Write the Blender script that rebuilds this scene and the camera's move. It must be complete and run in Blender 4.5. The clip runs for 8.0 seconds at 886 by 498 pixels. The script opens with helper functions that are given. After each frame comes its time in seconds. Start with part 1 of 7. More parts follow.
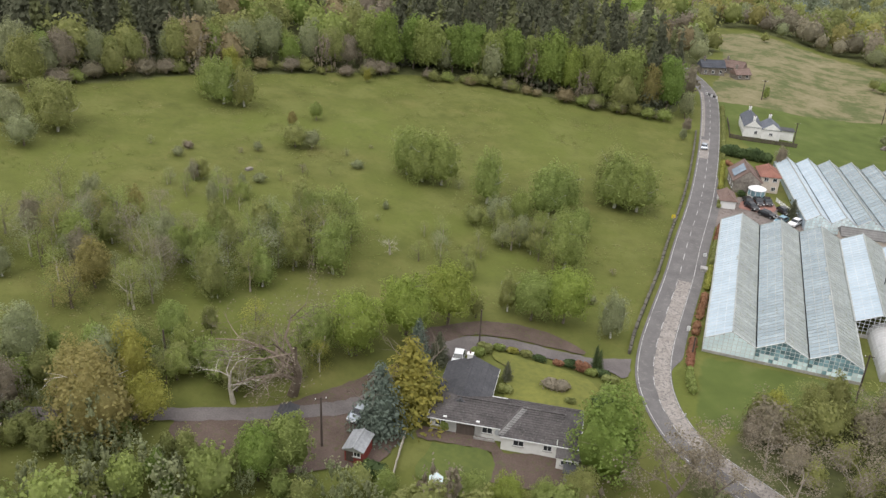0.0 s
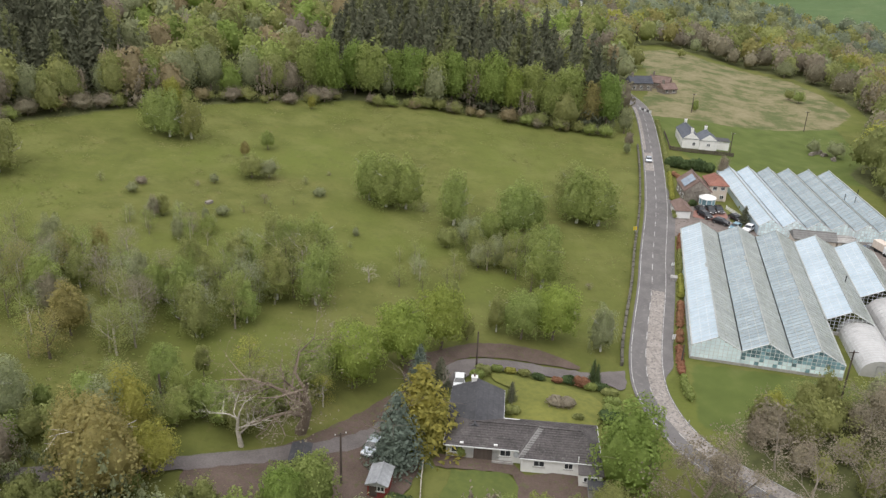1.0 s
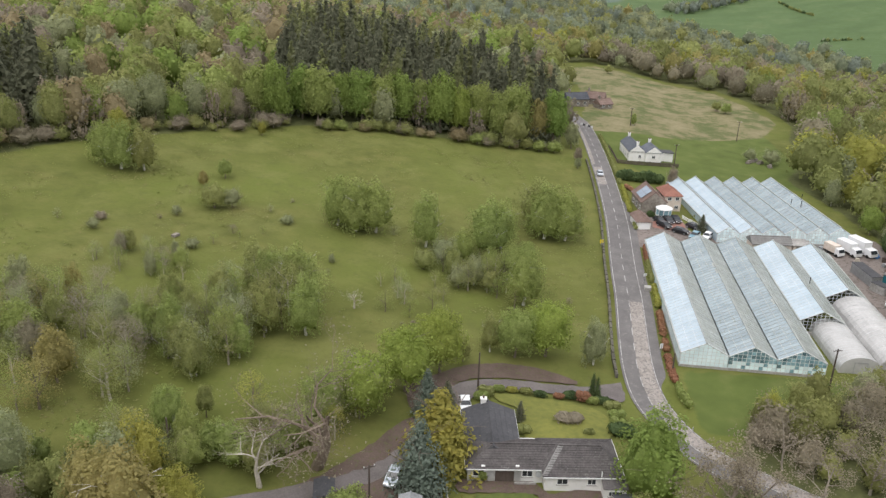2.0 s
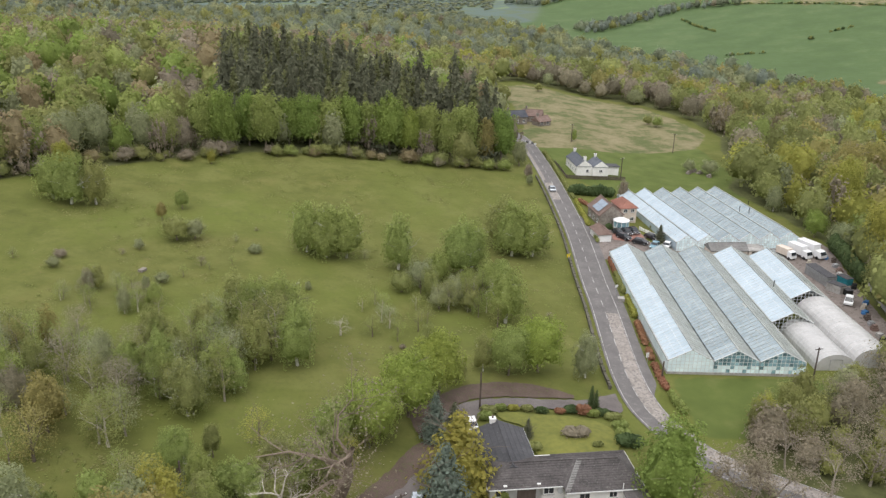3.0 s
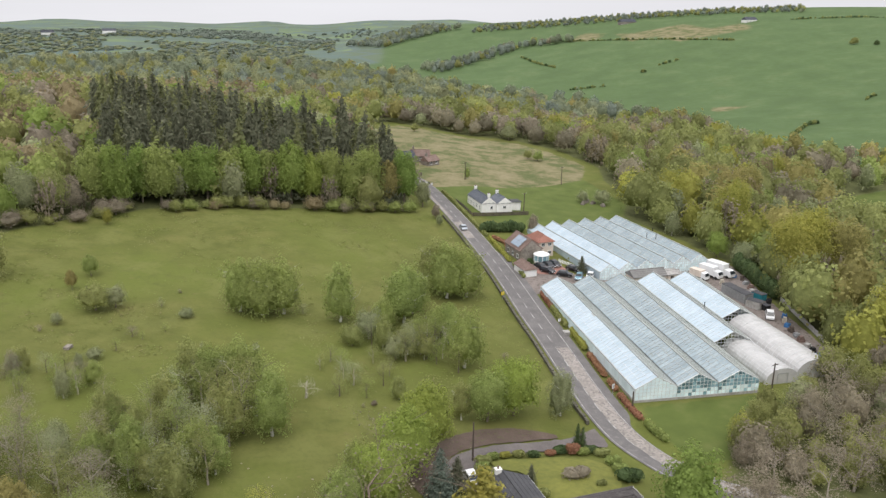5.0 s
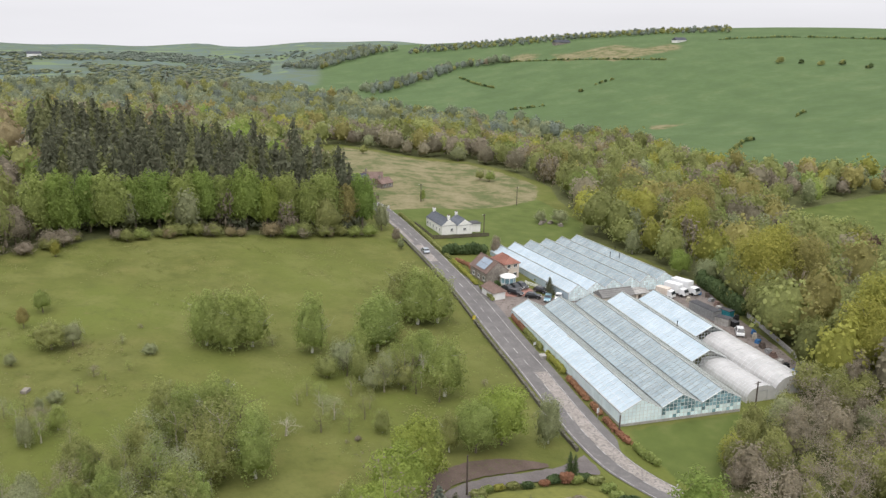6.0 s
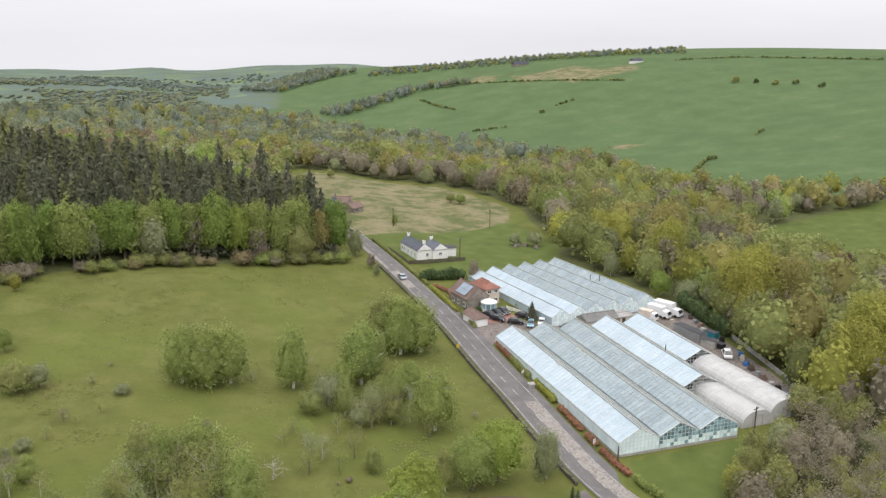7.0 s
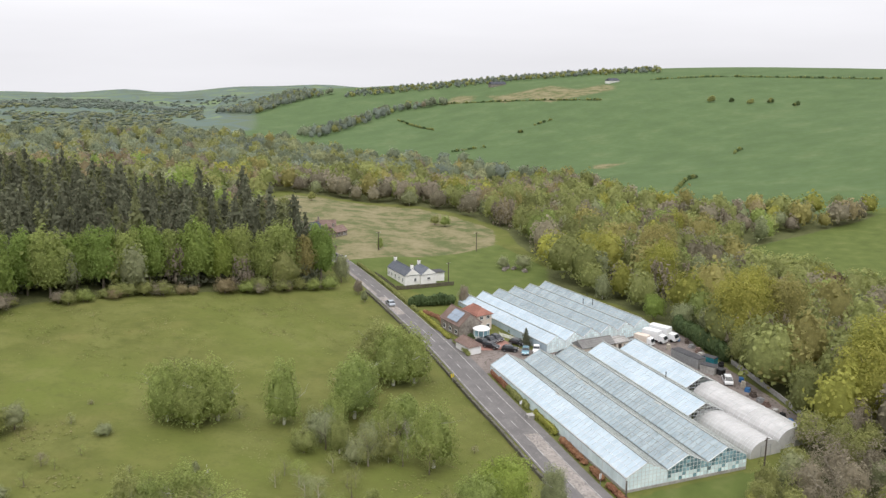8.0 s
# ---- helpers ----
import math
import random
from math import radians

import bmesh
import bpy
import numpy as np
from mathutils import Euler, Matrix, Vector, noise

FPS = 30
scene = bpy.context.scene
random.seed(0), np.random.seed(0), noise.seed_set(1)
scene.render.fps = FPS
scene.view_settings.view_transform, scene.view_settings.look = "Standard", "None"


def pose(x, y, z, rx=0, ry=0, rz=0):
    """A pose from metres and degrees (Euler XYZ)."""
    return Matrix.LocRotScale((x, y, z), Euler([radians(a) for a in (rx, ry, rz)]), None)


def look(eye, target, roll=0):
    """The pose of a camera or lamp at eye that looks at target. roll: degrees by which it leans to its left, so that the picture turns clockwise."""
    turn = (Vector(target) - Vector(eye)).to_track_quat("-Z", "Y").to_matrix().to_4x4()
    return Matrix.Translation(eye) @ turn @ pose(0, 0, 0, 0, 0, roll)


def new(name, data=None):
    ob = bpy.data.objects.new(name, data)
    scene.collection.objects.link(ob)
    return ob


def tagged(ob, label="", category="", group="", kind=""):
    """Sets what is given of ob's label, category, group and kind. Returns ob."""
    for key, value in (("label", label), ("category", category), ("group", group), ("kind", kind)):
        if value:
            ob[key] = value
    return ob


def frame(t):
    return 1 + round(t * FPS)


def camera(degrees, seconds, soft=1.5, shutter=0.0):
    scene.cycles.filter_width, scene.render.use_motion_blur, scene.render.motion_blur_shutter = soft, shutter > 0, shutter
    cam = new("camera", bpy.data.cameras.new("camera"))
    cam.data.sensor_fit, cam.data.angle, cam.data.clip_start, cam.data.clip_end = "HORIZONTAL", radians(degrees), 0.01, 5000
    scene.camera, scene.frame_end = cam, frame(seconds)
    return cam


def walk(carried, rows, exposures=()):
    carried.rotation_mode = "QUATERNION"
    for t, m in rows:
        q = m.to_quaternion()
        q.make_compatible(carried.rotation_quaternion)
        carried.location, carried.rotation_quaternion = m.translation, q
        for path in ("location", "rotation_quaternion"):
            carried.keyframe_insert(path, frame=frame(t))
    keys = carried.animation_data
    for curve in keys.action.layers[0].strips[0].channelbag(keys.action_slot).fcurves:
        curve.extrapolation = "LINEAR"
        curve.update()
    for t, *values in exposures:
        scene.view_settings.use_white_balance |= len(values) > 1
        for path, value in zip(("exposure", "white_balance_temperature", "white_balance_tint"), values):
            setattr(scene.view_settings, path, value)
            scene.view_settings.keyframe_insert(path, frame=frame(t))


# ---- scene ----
cam = camera(56.4, 8.0, soft=1.4)
PATH = [
    (0, (-5.954, -131.745, 75.931), (-6.496, -130.021, 75.075), 2.9),
    (0.5, (-12.196, -132.831, 75.239), (-12.644, -131.066, 74.413), 2.6),
    (1, (-18.935, -133.799, 74.661), (-19.28, -131.997, 73.866), 2.4),
    (2.5, (-38.334, -134.773, 73.868), (-38.385, -132.907, 73.15), 1.7),
    (3, (-44.727, -134.298, 73.44), (-44.676, -132.422, 72.75), 1.4),
    (3.5, (-50.582, -133.47, 73.374), (-50.435, -131.59, 72.708), 1.2),
    (4, (-56.167, -132.021, 73.281), (-55.923, -130.143, 72.639), 1.1),
    (4.5, (-60.891, -130.143, 73.226), (-60.558, -128.27, 72.607), 0.9),
    (6, (-71.719, -121.512, 72.859), (-71.148, -119.675, 72.313), 0.7),
    (6.5, (-73.403, -118.257, 72.85), (-72.781, -116.43, 72.326), 0.6),
    (7, (-74.916, -114.582, 72.634), (-74.249, -112.763, 72.138), 0.4),
    (7.5, (-75.763, -111.263, 72.691), (-75.066, -109.449, 72.218), 0.3),
    (8, (-76.372, -107.723, 72.818), (-75.648, -105.914, 72.368), 0.2),
]
walk(cam, [(t, look(eye, target, roll)) for t, eye, target, roll in PATH], exposures=((0, 0.16), (3, 0.22), (6, 0.28), (8, 0.3)))

# ---- light: an overcast spring day ----
world = bpy.data.worlds.new("overcast_sky")
scene.world = world
world.use_nodes = True
wn, wl = world.node_tree.nodes, world.node_tree.links
wn.clear()
sky = wn.new("ShaderNodeTexSky")
sky.sky_type, sky.sun_disc, sky.sun_elevation, sky.sun_rotation = "NISHITA", False, radians(52), radians(200)
sky.air_density, sky.dust_density = 1.0, 4.0
grey = wn.new("ShaderNodeHueSaturation")
grey.inputs["Saturation"].default_value = 0.25
wl.new(sky.outputs[0], grey.inputs["Color"])
# cloud deck: brighter overhead than at the horizon, softly mottled
tc = wn.new("ShaderNodeTexCoord")
sep = wn.new("ShaderNodeSeparateXYZ")
wl.new(tc.outputs["Generated"], sep.inputs[0])
deck = wn.new("ShaderNodeMapRange")
deck.inputs["From Min"].default_value, deck.inputs["From Max"].default_value = 0.0, 1.0
deck.inputs["To Min"].default_value, deck.inputs["To Max"].default_value = 7.9, 16.5
wl.new(sep.outputs["Z"], deck.inputs["Value"])
squash = wn.new("ShaderNodeMapping")
squash.inputs["Scale"].default_value = (1, 1, 7)
wl.new(tc.outputs["Generated"], squash.inputs["Vector"])
cloud = wn.new("ShaderNodeTexNoise")
cloud.inputs["Scale"].default_value, cloud.inputs["Detail"].default_value = 1.6, 5
wl.new(squash.outputs[0], cloud.inputs["Vector"])
mott = wn.new("ShaderNodeMapRange")
mott.inputs["From Min"].default_value, mott.inputs["From Max"].default_value = 0.3, 0.7
mott.inputs["To Min"].default_value, mott.inputs["To Max"].default_value = 0.93, 1.06
wl.new(cloud.outputs[0], mott.inputs["Value"])
lum = wn.new("ShaderNodeMath")
lum.operation = "MULTIPLY"
wl.new(deck.outputs[0], lum.inputs[0]), wl.new(mott.outputs[0], lum.inputs[1])
tint = wn.new("ShaderNodeVectorMath")
tint.operation = "SCALE"
tint.inputs[0].default_value = (0.99, 0.985, 1.03)
wl.new(lum.outputs[0], tint.inputs["Scale"])
mix = wn.new("ShaderNodeMix")
mix.data_type = "RGBA"
mix.inputs["Factor"].default_value = 0.88
wl.new(grey.outputs[0], mix.inputs[6]), wl.new(tint.outputs[0], mix.inputs[7])
bg = wn.new("ShaderNodeBackground")
bg.inputs["Strength"].default_value = 0.1
wl.new(mix.outputs[2], bg.inputs["Color"])
wo = wn.new("ShaderNodeOutputWorld")
wl.new(bg.outputs[0], wo.inputs["Surface"])

sun = new("sun", bpy.data.lights.new("sun", "SUN"))
sun.data.energy, sun.data.angle, sun.data.color = 1.0, radians(35), (1.0, 0.96, 0.9)
sun.matrix_world = look((-60, -160, 300), (0, 0, 0))

# ---- the land ----
def ease(a, b, v):
    v = np.clip((np.asarray(v, float) - a) / (b - a), 0, 1)
    return v * v * (3 - 2 * v)


def height(x, y):
    """Height of the land at x, y (numbers or arrays)."""
    x, y = np.asarray(x, float), np.asarray(y, float)
    west = 0.115 * 6 * np.logaddexp(0, (-x - 14) / 6)
    west = np.minimum(west, 22 + 0.02 * np.maximum(west - 22, 0)) * (1 - 0.8 * ease(160, 620, y))
    road = 0.028 * 12 * (np.logaddexp(0, (y - 30) / 12) - np.logaddexp(0, (y - 175) / 12)) * (1 - ease(8, 50, x))
    east = -11 * ease(62, 170, x)
    gap = (x + 76) / np.maximum(y + 108, 1)
    behind = ease(0.2, 0.42, gap)
    north = -18 * ease(240, 800, y) - 44 * ease(900, 2600, y) * (1 - behind) - 165 * ease(850, 3000, y) * behind - 50 * ease(3000, 4000, y) * (1 - behind)
    s1, s2 = x - 215, (x - 212) * 0.878 + (y - 475) * 0.48
    s = np.maximum(s1, s2) + 12 * np.sin(y / 90) + 9 * np.sin(x / 70 + 1)
    hill = 84 * ease(-30, 760, s) + 0.012 * np.maximum(s - 500, 0) * ease(500, 900, s)
    hill = hill * (1 - 0.62 * ease(1250, 2300, y)) + 5 * np.sin(x / 160) * np.sin(y / 210) * ease(150, 500, s)
    hill = hill * (1 - ease(600, 1000, y) * (1 - ease(0.03, 0.2, gap)))
    far = 27 * np.exp(-(((x + 330) / 260) ** 2) - (((y - 1780) / 420) ** 2)) + 4 * np.exp(-(((x - 70) / 480) ** 2) - (((y - 2750) / 420) ** 2))
    far = far - 26 * np.exp(-(((x - 190) / 200) ** 2) - (((y - 1900) / 900) ** 2)) + 6 * np.exp(-(((x - 900) / 500) ** 2) - (((y - 3900) / 500) ** 2)) + (7 * np.sin(x / 190 + 0.6) + 5 * np.sin(x / 90 + y / 240)) * ease(1150, 1800, y)
    farwest = 40 * ease(300, 1500, -x) * (0.7 + 0.3 * np.sin(y / 300)) * ease(-200, 900, y) * (1 - ease(1200, 2000, y))
    z = west + road + east + north + hill + far + farwest
    lawn = np.exp(-(((x + 26) / 17) ** 4) - (((y + 33) / 15) ** 4))
    return z * (1 - lawn) + 2.6 * lawn


def smooth_path(points, step=1.5):
    """A Catmull-Rom curve through plan points, resampled at even steps."""
    p = np.array([2 * np.array(points[0]) - points[1], *points, 2 * np.array(points[-1]) - points[-2]], float)
    out = []
    for a, b, c, d in zip(p, p[1:], p[2:], p[3:]):
        n = max(2, int(np.linalg.norm(c - b) / step))
        for u in np.arange(n) / n:
            out.append(0.5 * (2 * b + (c - a) * u + (2 * a - 5 * b + 4 * c - d) * u * u + (3 * b - a - 3 * c + d) * u**3))
    return np.array(out + [p[-2]])


def inside(poly, x, y):
    """Which of the points lie inside a plan polygon."""
    hit = np.zeros(np.shape(x), bool)
    for (ax, ay), (bx, by) in zip(poly, poly[1:] + poly[:1]):
        cross = (ay > y) != (by > y)
        hit ^= cross & (x < (bx - ax) * (y - ay) / (by - ay + 1e-12) + ax)
    return hit


ROAD = smooth_path([(-30, 232), (-17, 208), (-8.5, 185), (-5.2, 165), (-3.2, 120), (-3.0, 78), (-4.5, 45), (-5.1, 28), (-6.2, 11), (-6.8, -1), (-6.5, -10),
                    (-5.2, -16.5), (-2.8, -22.5), (1.2, -28.3), (7.5, -33.3), (20, -41), (45, -49), (80, -56)])


def road_off(x, y):
    """Distance in plan from the road's middle."""
    pts = np.stack([np.ravel(x), np.ravel(y)], 1)
    best = np.full(len(pts), 1e9)
    for a in range(0, len(ROAD), 2):
        best = np.minimum(best, np.hypot(pts[:, 0] - ROAD[a, 0], pts[:, 1] - ROAD[a, 1]))
    return best.reshape(np.shape(x))

# ---- materials ----
def nodes_of(name):
    m = bpy.data.materials.new(name)
    m.use_nodes = True
    n, l = m.node_tree.nodes, m.node_tree.links
    return m, n, l, n["Principled BSDF"]


def ramp(n, l, source, stops):
    r = n.new("ShaderNodeValToRGB")
    while len(r.color_ramp.elements) < len(stops):
        r.color_ramp.elements.new(0.5)
    for e, (at, col) in zip(r.color_ramp.elements, stops):
        e.position, e.color = at, (*col, 1)
    l.new(source, r.inputs[0])
    return r.outputs[0]


def noise_node(n, l, scale, detail=4, coord=None, stretch=(1, 1, 1), rough=0.55):
    tex = n.new("ShaderNodeTexNoise")
    tex.inputs["Scale"].default_value, tex.inputs["Detail"].default_value, tex.inputs["Roughness"].default_value = scale, detail, rough
    if coord is None:
        coord = n.new("ShaderNodeNewGeometry").outputs["Position"]
    if stretch != (1, 1, 1):
        mp = n.new("ShaderNodeMapping")
        mp.inputs["Scale"].default_value = stretch
        l.new(coord, mp.inputs["Vector"])
        coord = mp.outputs[0]
    l.new(coord, tex.inputs["Vector"])
    return tex.outputs[0]


def blend(n, l, fac, a, b, mode="MIX"):
    x = n.new("ShaderNodeMix")
    x.data_type, x.blend_type = "RGBA", mode
    for v, s in ((fac, 0), (a, 6), (b, 7)):
        if isinstance(v, (int, float)):
            x.inputs[s].default_value = v
        elif isinstance(v, tuple):
            x.inputs[s].default_value = (*v, 1)
        else:
            l.new(v, x.inputs[s])
    return x.outputs[2]


def bump(n, l, b, source, strength, dist):
    k = n.new("ShaderNodeBump")
    k.inputs["Strength"].default_value, k.inputs["Distance"].default_value = strength, dist
    l.new(source, k.inputs["Height"])
    l.new(k.outputs[0], b.inputs["Normal"])


def surface(name, dark, light, scale=2.0, rough=0.85, metal=0.0, big=0.15, relief=0.3, dist=0.02, stretch=(1, 1, 1), wear=None, wear_at=0.62, obj_var=0.0, spec=0.3):
    """A weathered surface: fine grain between two colours, broad mottling, wear patches and relief."""
    m, n, l, b = nodes_of(name)
    fine, broad = noise_node(n, l, scale, 6, stretch=stretch), noise_node(n, l, big, 3)
    mixf = n.new("ShaderNodeMath")
    mixf.operation = "ADD"
    half = n.new("ShaderNodeMath")
    half.operation = "MULTIPLY_ADD"
    half.inputs[1].default_value, half.inputs[2].default_value = 0.5, 0.0
    l.new(fine, half.inputs[0])
    half2 = n.new("ShaderNodeMath")
    half2.operation = "MULTIPLY_ADD"
    half2.inputs[1].default_value = 0.5
    l.new(broad, half2.inputs[0]), l.new(half.outputs[0], half2.inputs[2])
    col = ramp(n, l, half2.outputs[0], [(0.36, dark), (0.64, light)])
    if wear:
        w = noise_node(n, l, big * 5, 7, rough=0.65)
        col = blend(n, l, ramp(n, l, w, [(wear_at - 0.04, (0, 0, 0)), (wear_at + 0.05, (1, 1, 1))]), col, wear)
    if obj_var:
        info = n.new("ShaderNodeObjectInfo")
        v = n.new("ShaderNodeMapRange")
        v.inputs["To Min"].default_value, v.inputs["To Max"].default_value = 1 - obj_var, 1 + obj_var
        l.new(info.outputs["Random"], v.inputs["Value"])
        hs = n.new("ShaderNodeHueSaturation")
        l.new(v.outputs[0], hs.inputs["Value"]), l.new(col, hs.inputs["Color"])
        col = hs.outputs[0]
    l.new(col, b.inputs["Base Color"])
    b.inputs["Roughness"].default_value, b.inputs["Metallic"].default_value, b.inputs["Specular IOR Level"].default_value = rough, metal, spec
    if relief:
        bump(n, l, b, fine, relief, dist)
    return m


def foliage(name, dark, light, shift=0.12):
    """Leaf clumps: every clump its own tone, and broad drifts of tone from tree to tree."""
    m, n, l, b = nodes_of(name)
    geo = n.new("ShaderNodeNewGeometry")
    low, top = ([a + (b_ - a) * u for a, b_ in zip(dark, light)] for u in (0.0, 1.0))
    own = ramp(n, l, geo.outputs["Random Per Island"], [(0.0, low), (1.0, top)])
    drift = noise_node(n, l, 0.09, 2, coord=geo.outputs["Position"])
    v = n.new("ShaderNodeMapRange")
    v.inputs["From Min"].default_value, v.inputs["From Max"].default_value = 0.3, 0.7
    v.inputs["To Min"].default_value, v.inputs["To Max"].default_value = 1.36 - shift, 1.36 + shift
    l.new(drift, v.inputs["Value"])
    hs = n.new("ShaderNodeHueSaturation")
    l.new(own, hs.inputs["Color"])
    tone = n.new("ShaderNodeAttribute")
    tone.attribute_name = "tone"
    plus = n.new("ShaderNodeMath")
    plus.operation = "ADD"
    l.new(v.outputs[0], plus.inputs[0]), l.new(tone.outputs["Fac"], plus.inputs[1]), l.new(plus.outputs[0], hs.inputs["Value"])
    info = n.new("ShaderNodeObjectInfo")
    hue = n.new("ShaderNodeMapRange")
    hue.inputs["To Min"].default_value, hue.inputs["To Max"].default_value = 0.492, 0.506
    l.new(info.outputs["Random"], hue.inputs["Value"]), l.new(hue.outputs[0], hs.inputs["Hue"])
    grain = noise_node(n, l, 1.15, 5, coord=geo.outputs["Position"], rough=0.7)
    leafed = blend(n, l, 1.0, hs.outputs[0], ramp(n, l, grain, [(0.3, (0.81, 0.78, 0.84)), (0.5, (1.03, 1.0, 1.08)), (0.7, (1.31, 1.28, 1.38))]), "MULTIPLY")
    l.new(leafed, b.inputs["Base Color"])
    bump(n, l, b, grain, 0.35, 0.3)
    b.inputs["Roughness"].default_value, b.inputs["Specular IOR Level"].default_value = 0.75, 0.15
    back, both = n.new("ShaderNodeBsdfTranslucent"), n.new("ShaderNodeMixShader")
    both.inputs[0].default_value = 0.5
    l.new(leafed, back.inputs["Color"])
    l.new(b.outputs[0], both.inputs[1]), l.new(back.outputs[0], both.inputs[2])
    l.new(both.outputs[0], n["Material Output"].inputs["Surface"])
    return m


LEAF = {
    "fresh": foliage("fresh_green_leaves", (0.135, 0.19, 0.045), (0.2, 0.268, 0.068)),
    "spring": foliage("spring_green_leaves", (0.17, 0.21, 0.06), (0.24, 0.288, 0.09)),
    "olive": foliage("olive_leaves", (0.172, 0.192, 0.064), (0.24, 0.26, 0.093)),
    "grey": foliage("grey_green_leaves", (0.185, 0.208, 0.105), (0.255, 0.28, 0.145)),
    "amber": foliage("amber_young_leaves", (0.2, 0.19, 0.066), (0.275, 0.255, 0.092)),
    "yellow": foliage("yellow_green_leaves", (0.215, 0.225, 0.05), (0.3, 0.3, 0.072)),
    "brown": foliage("brown_budding_twigs", (0.185, 0.165, 0.112), (0.255, 0.23, 0.16)),
    "fir": foliage("dark_fir_needles", (0.088, 0.098, 0.058), (0.135, 0.146, 0.088)),
    "larch": foliage("light_fir_needles", (0.12, 0.138, 0.058), (0.165, 0.182, 0.08)),
    "gold": foliage("golden_conifer_needles", (0.17, 0.165, 0.04), (0.3, 0.275, 0.065)),
    "blue": foliage("blue_spruce_needles", (0.1, 0.13, 0.095), (0.165, 0.205, 0.155)),
    "blossom": foliage("white_blossom", (0.5, 0.47, 0.43), (0.75, 0.7, 0.66)),
    "rust": foliage("rusty_hedge_leaves", (0.2, 0.11, 0.06), (0.3, 0.17, 0.095)),
    "yew": foliage("dark_hedge_leaves", (0.05, 0.078, 0.03), (0.095, 0.135, 0.05)),
    "copper": foliage("copper_beech_leaves", (0.085, 0.055, 0.048), (0.14, 0.085, 0.072)),
    # far trees only: haze is put into the leaf colour as blue-green
    "distant": foliage("haze_tinted_far_leaves", (0.155, 0.19, 0.145), (0.188, 0.225, 0.17)),
    "dun": foliage("dun_brown_budding_twigs", (0.18, 0.168, 0.108), (0.24, 0.222, 0.145)),
    "russet": foliage("russet_young_leaves", (0.19, 0.165, 0.085), (0.25, 0.218, 0.115)),
    "lime": foliage("lime_green_leaves", (0.18, 0.225, 0.05), (0.25, 0.3, 0.07)),
    # far woods: leaves paled and blued to stand for haze
    "pale": foliage("haze_paled_leaves", (0.15, 0.182, 0.11), (0.2, 0.235, 0.145)),
}
BARK = surface("grey_brown_bark", (0.1, 0.08, 0.06), (0.24, 0.2, 0.16), 3, 0.95, relief=0.8)
OAK_BARK = surface("warm_brown_bare_limbs", (0.13, 0.1, 0.075), (0.25, 0.2, 0.155), 3, 0.95, relief=0.6)
PALE_BARK = surface("pale_weathered_wood", (0.3, 0.27, 0.22), (0.6, 0.55, 0.47), 3, 0.9, relief=0.5)
GREY_BARK = surface("grey_brown_limbs", (0.17, 0.145, 0.115), (0.34, 0.3, 0.25), 3, 0.9, relief=0.5)
BIRCH_BARK = surface("white_birch_bark", (0.35, 0.33, 0.3), (0.8, 0.78, 0.74), 2, 0.85, wear=(0.06, 0.05, 0.05), wear_at=0.6, stretch=(1, 1, 3))


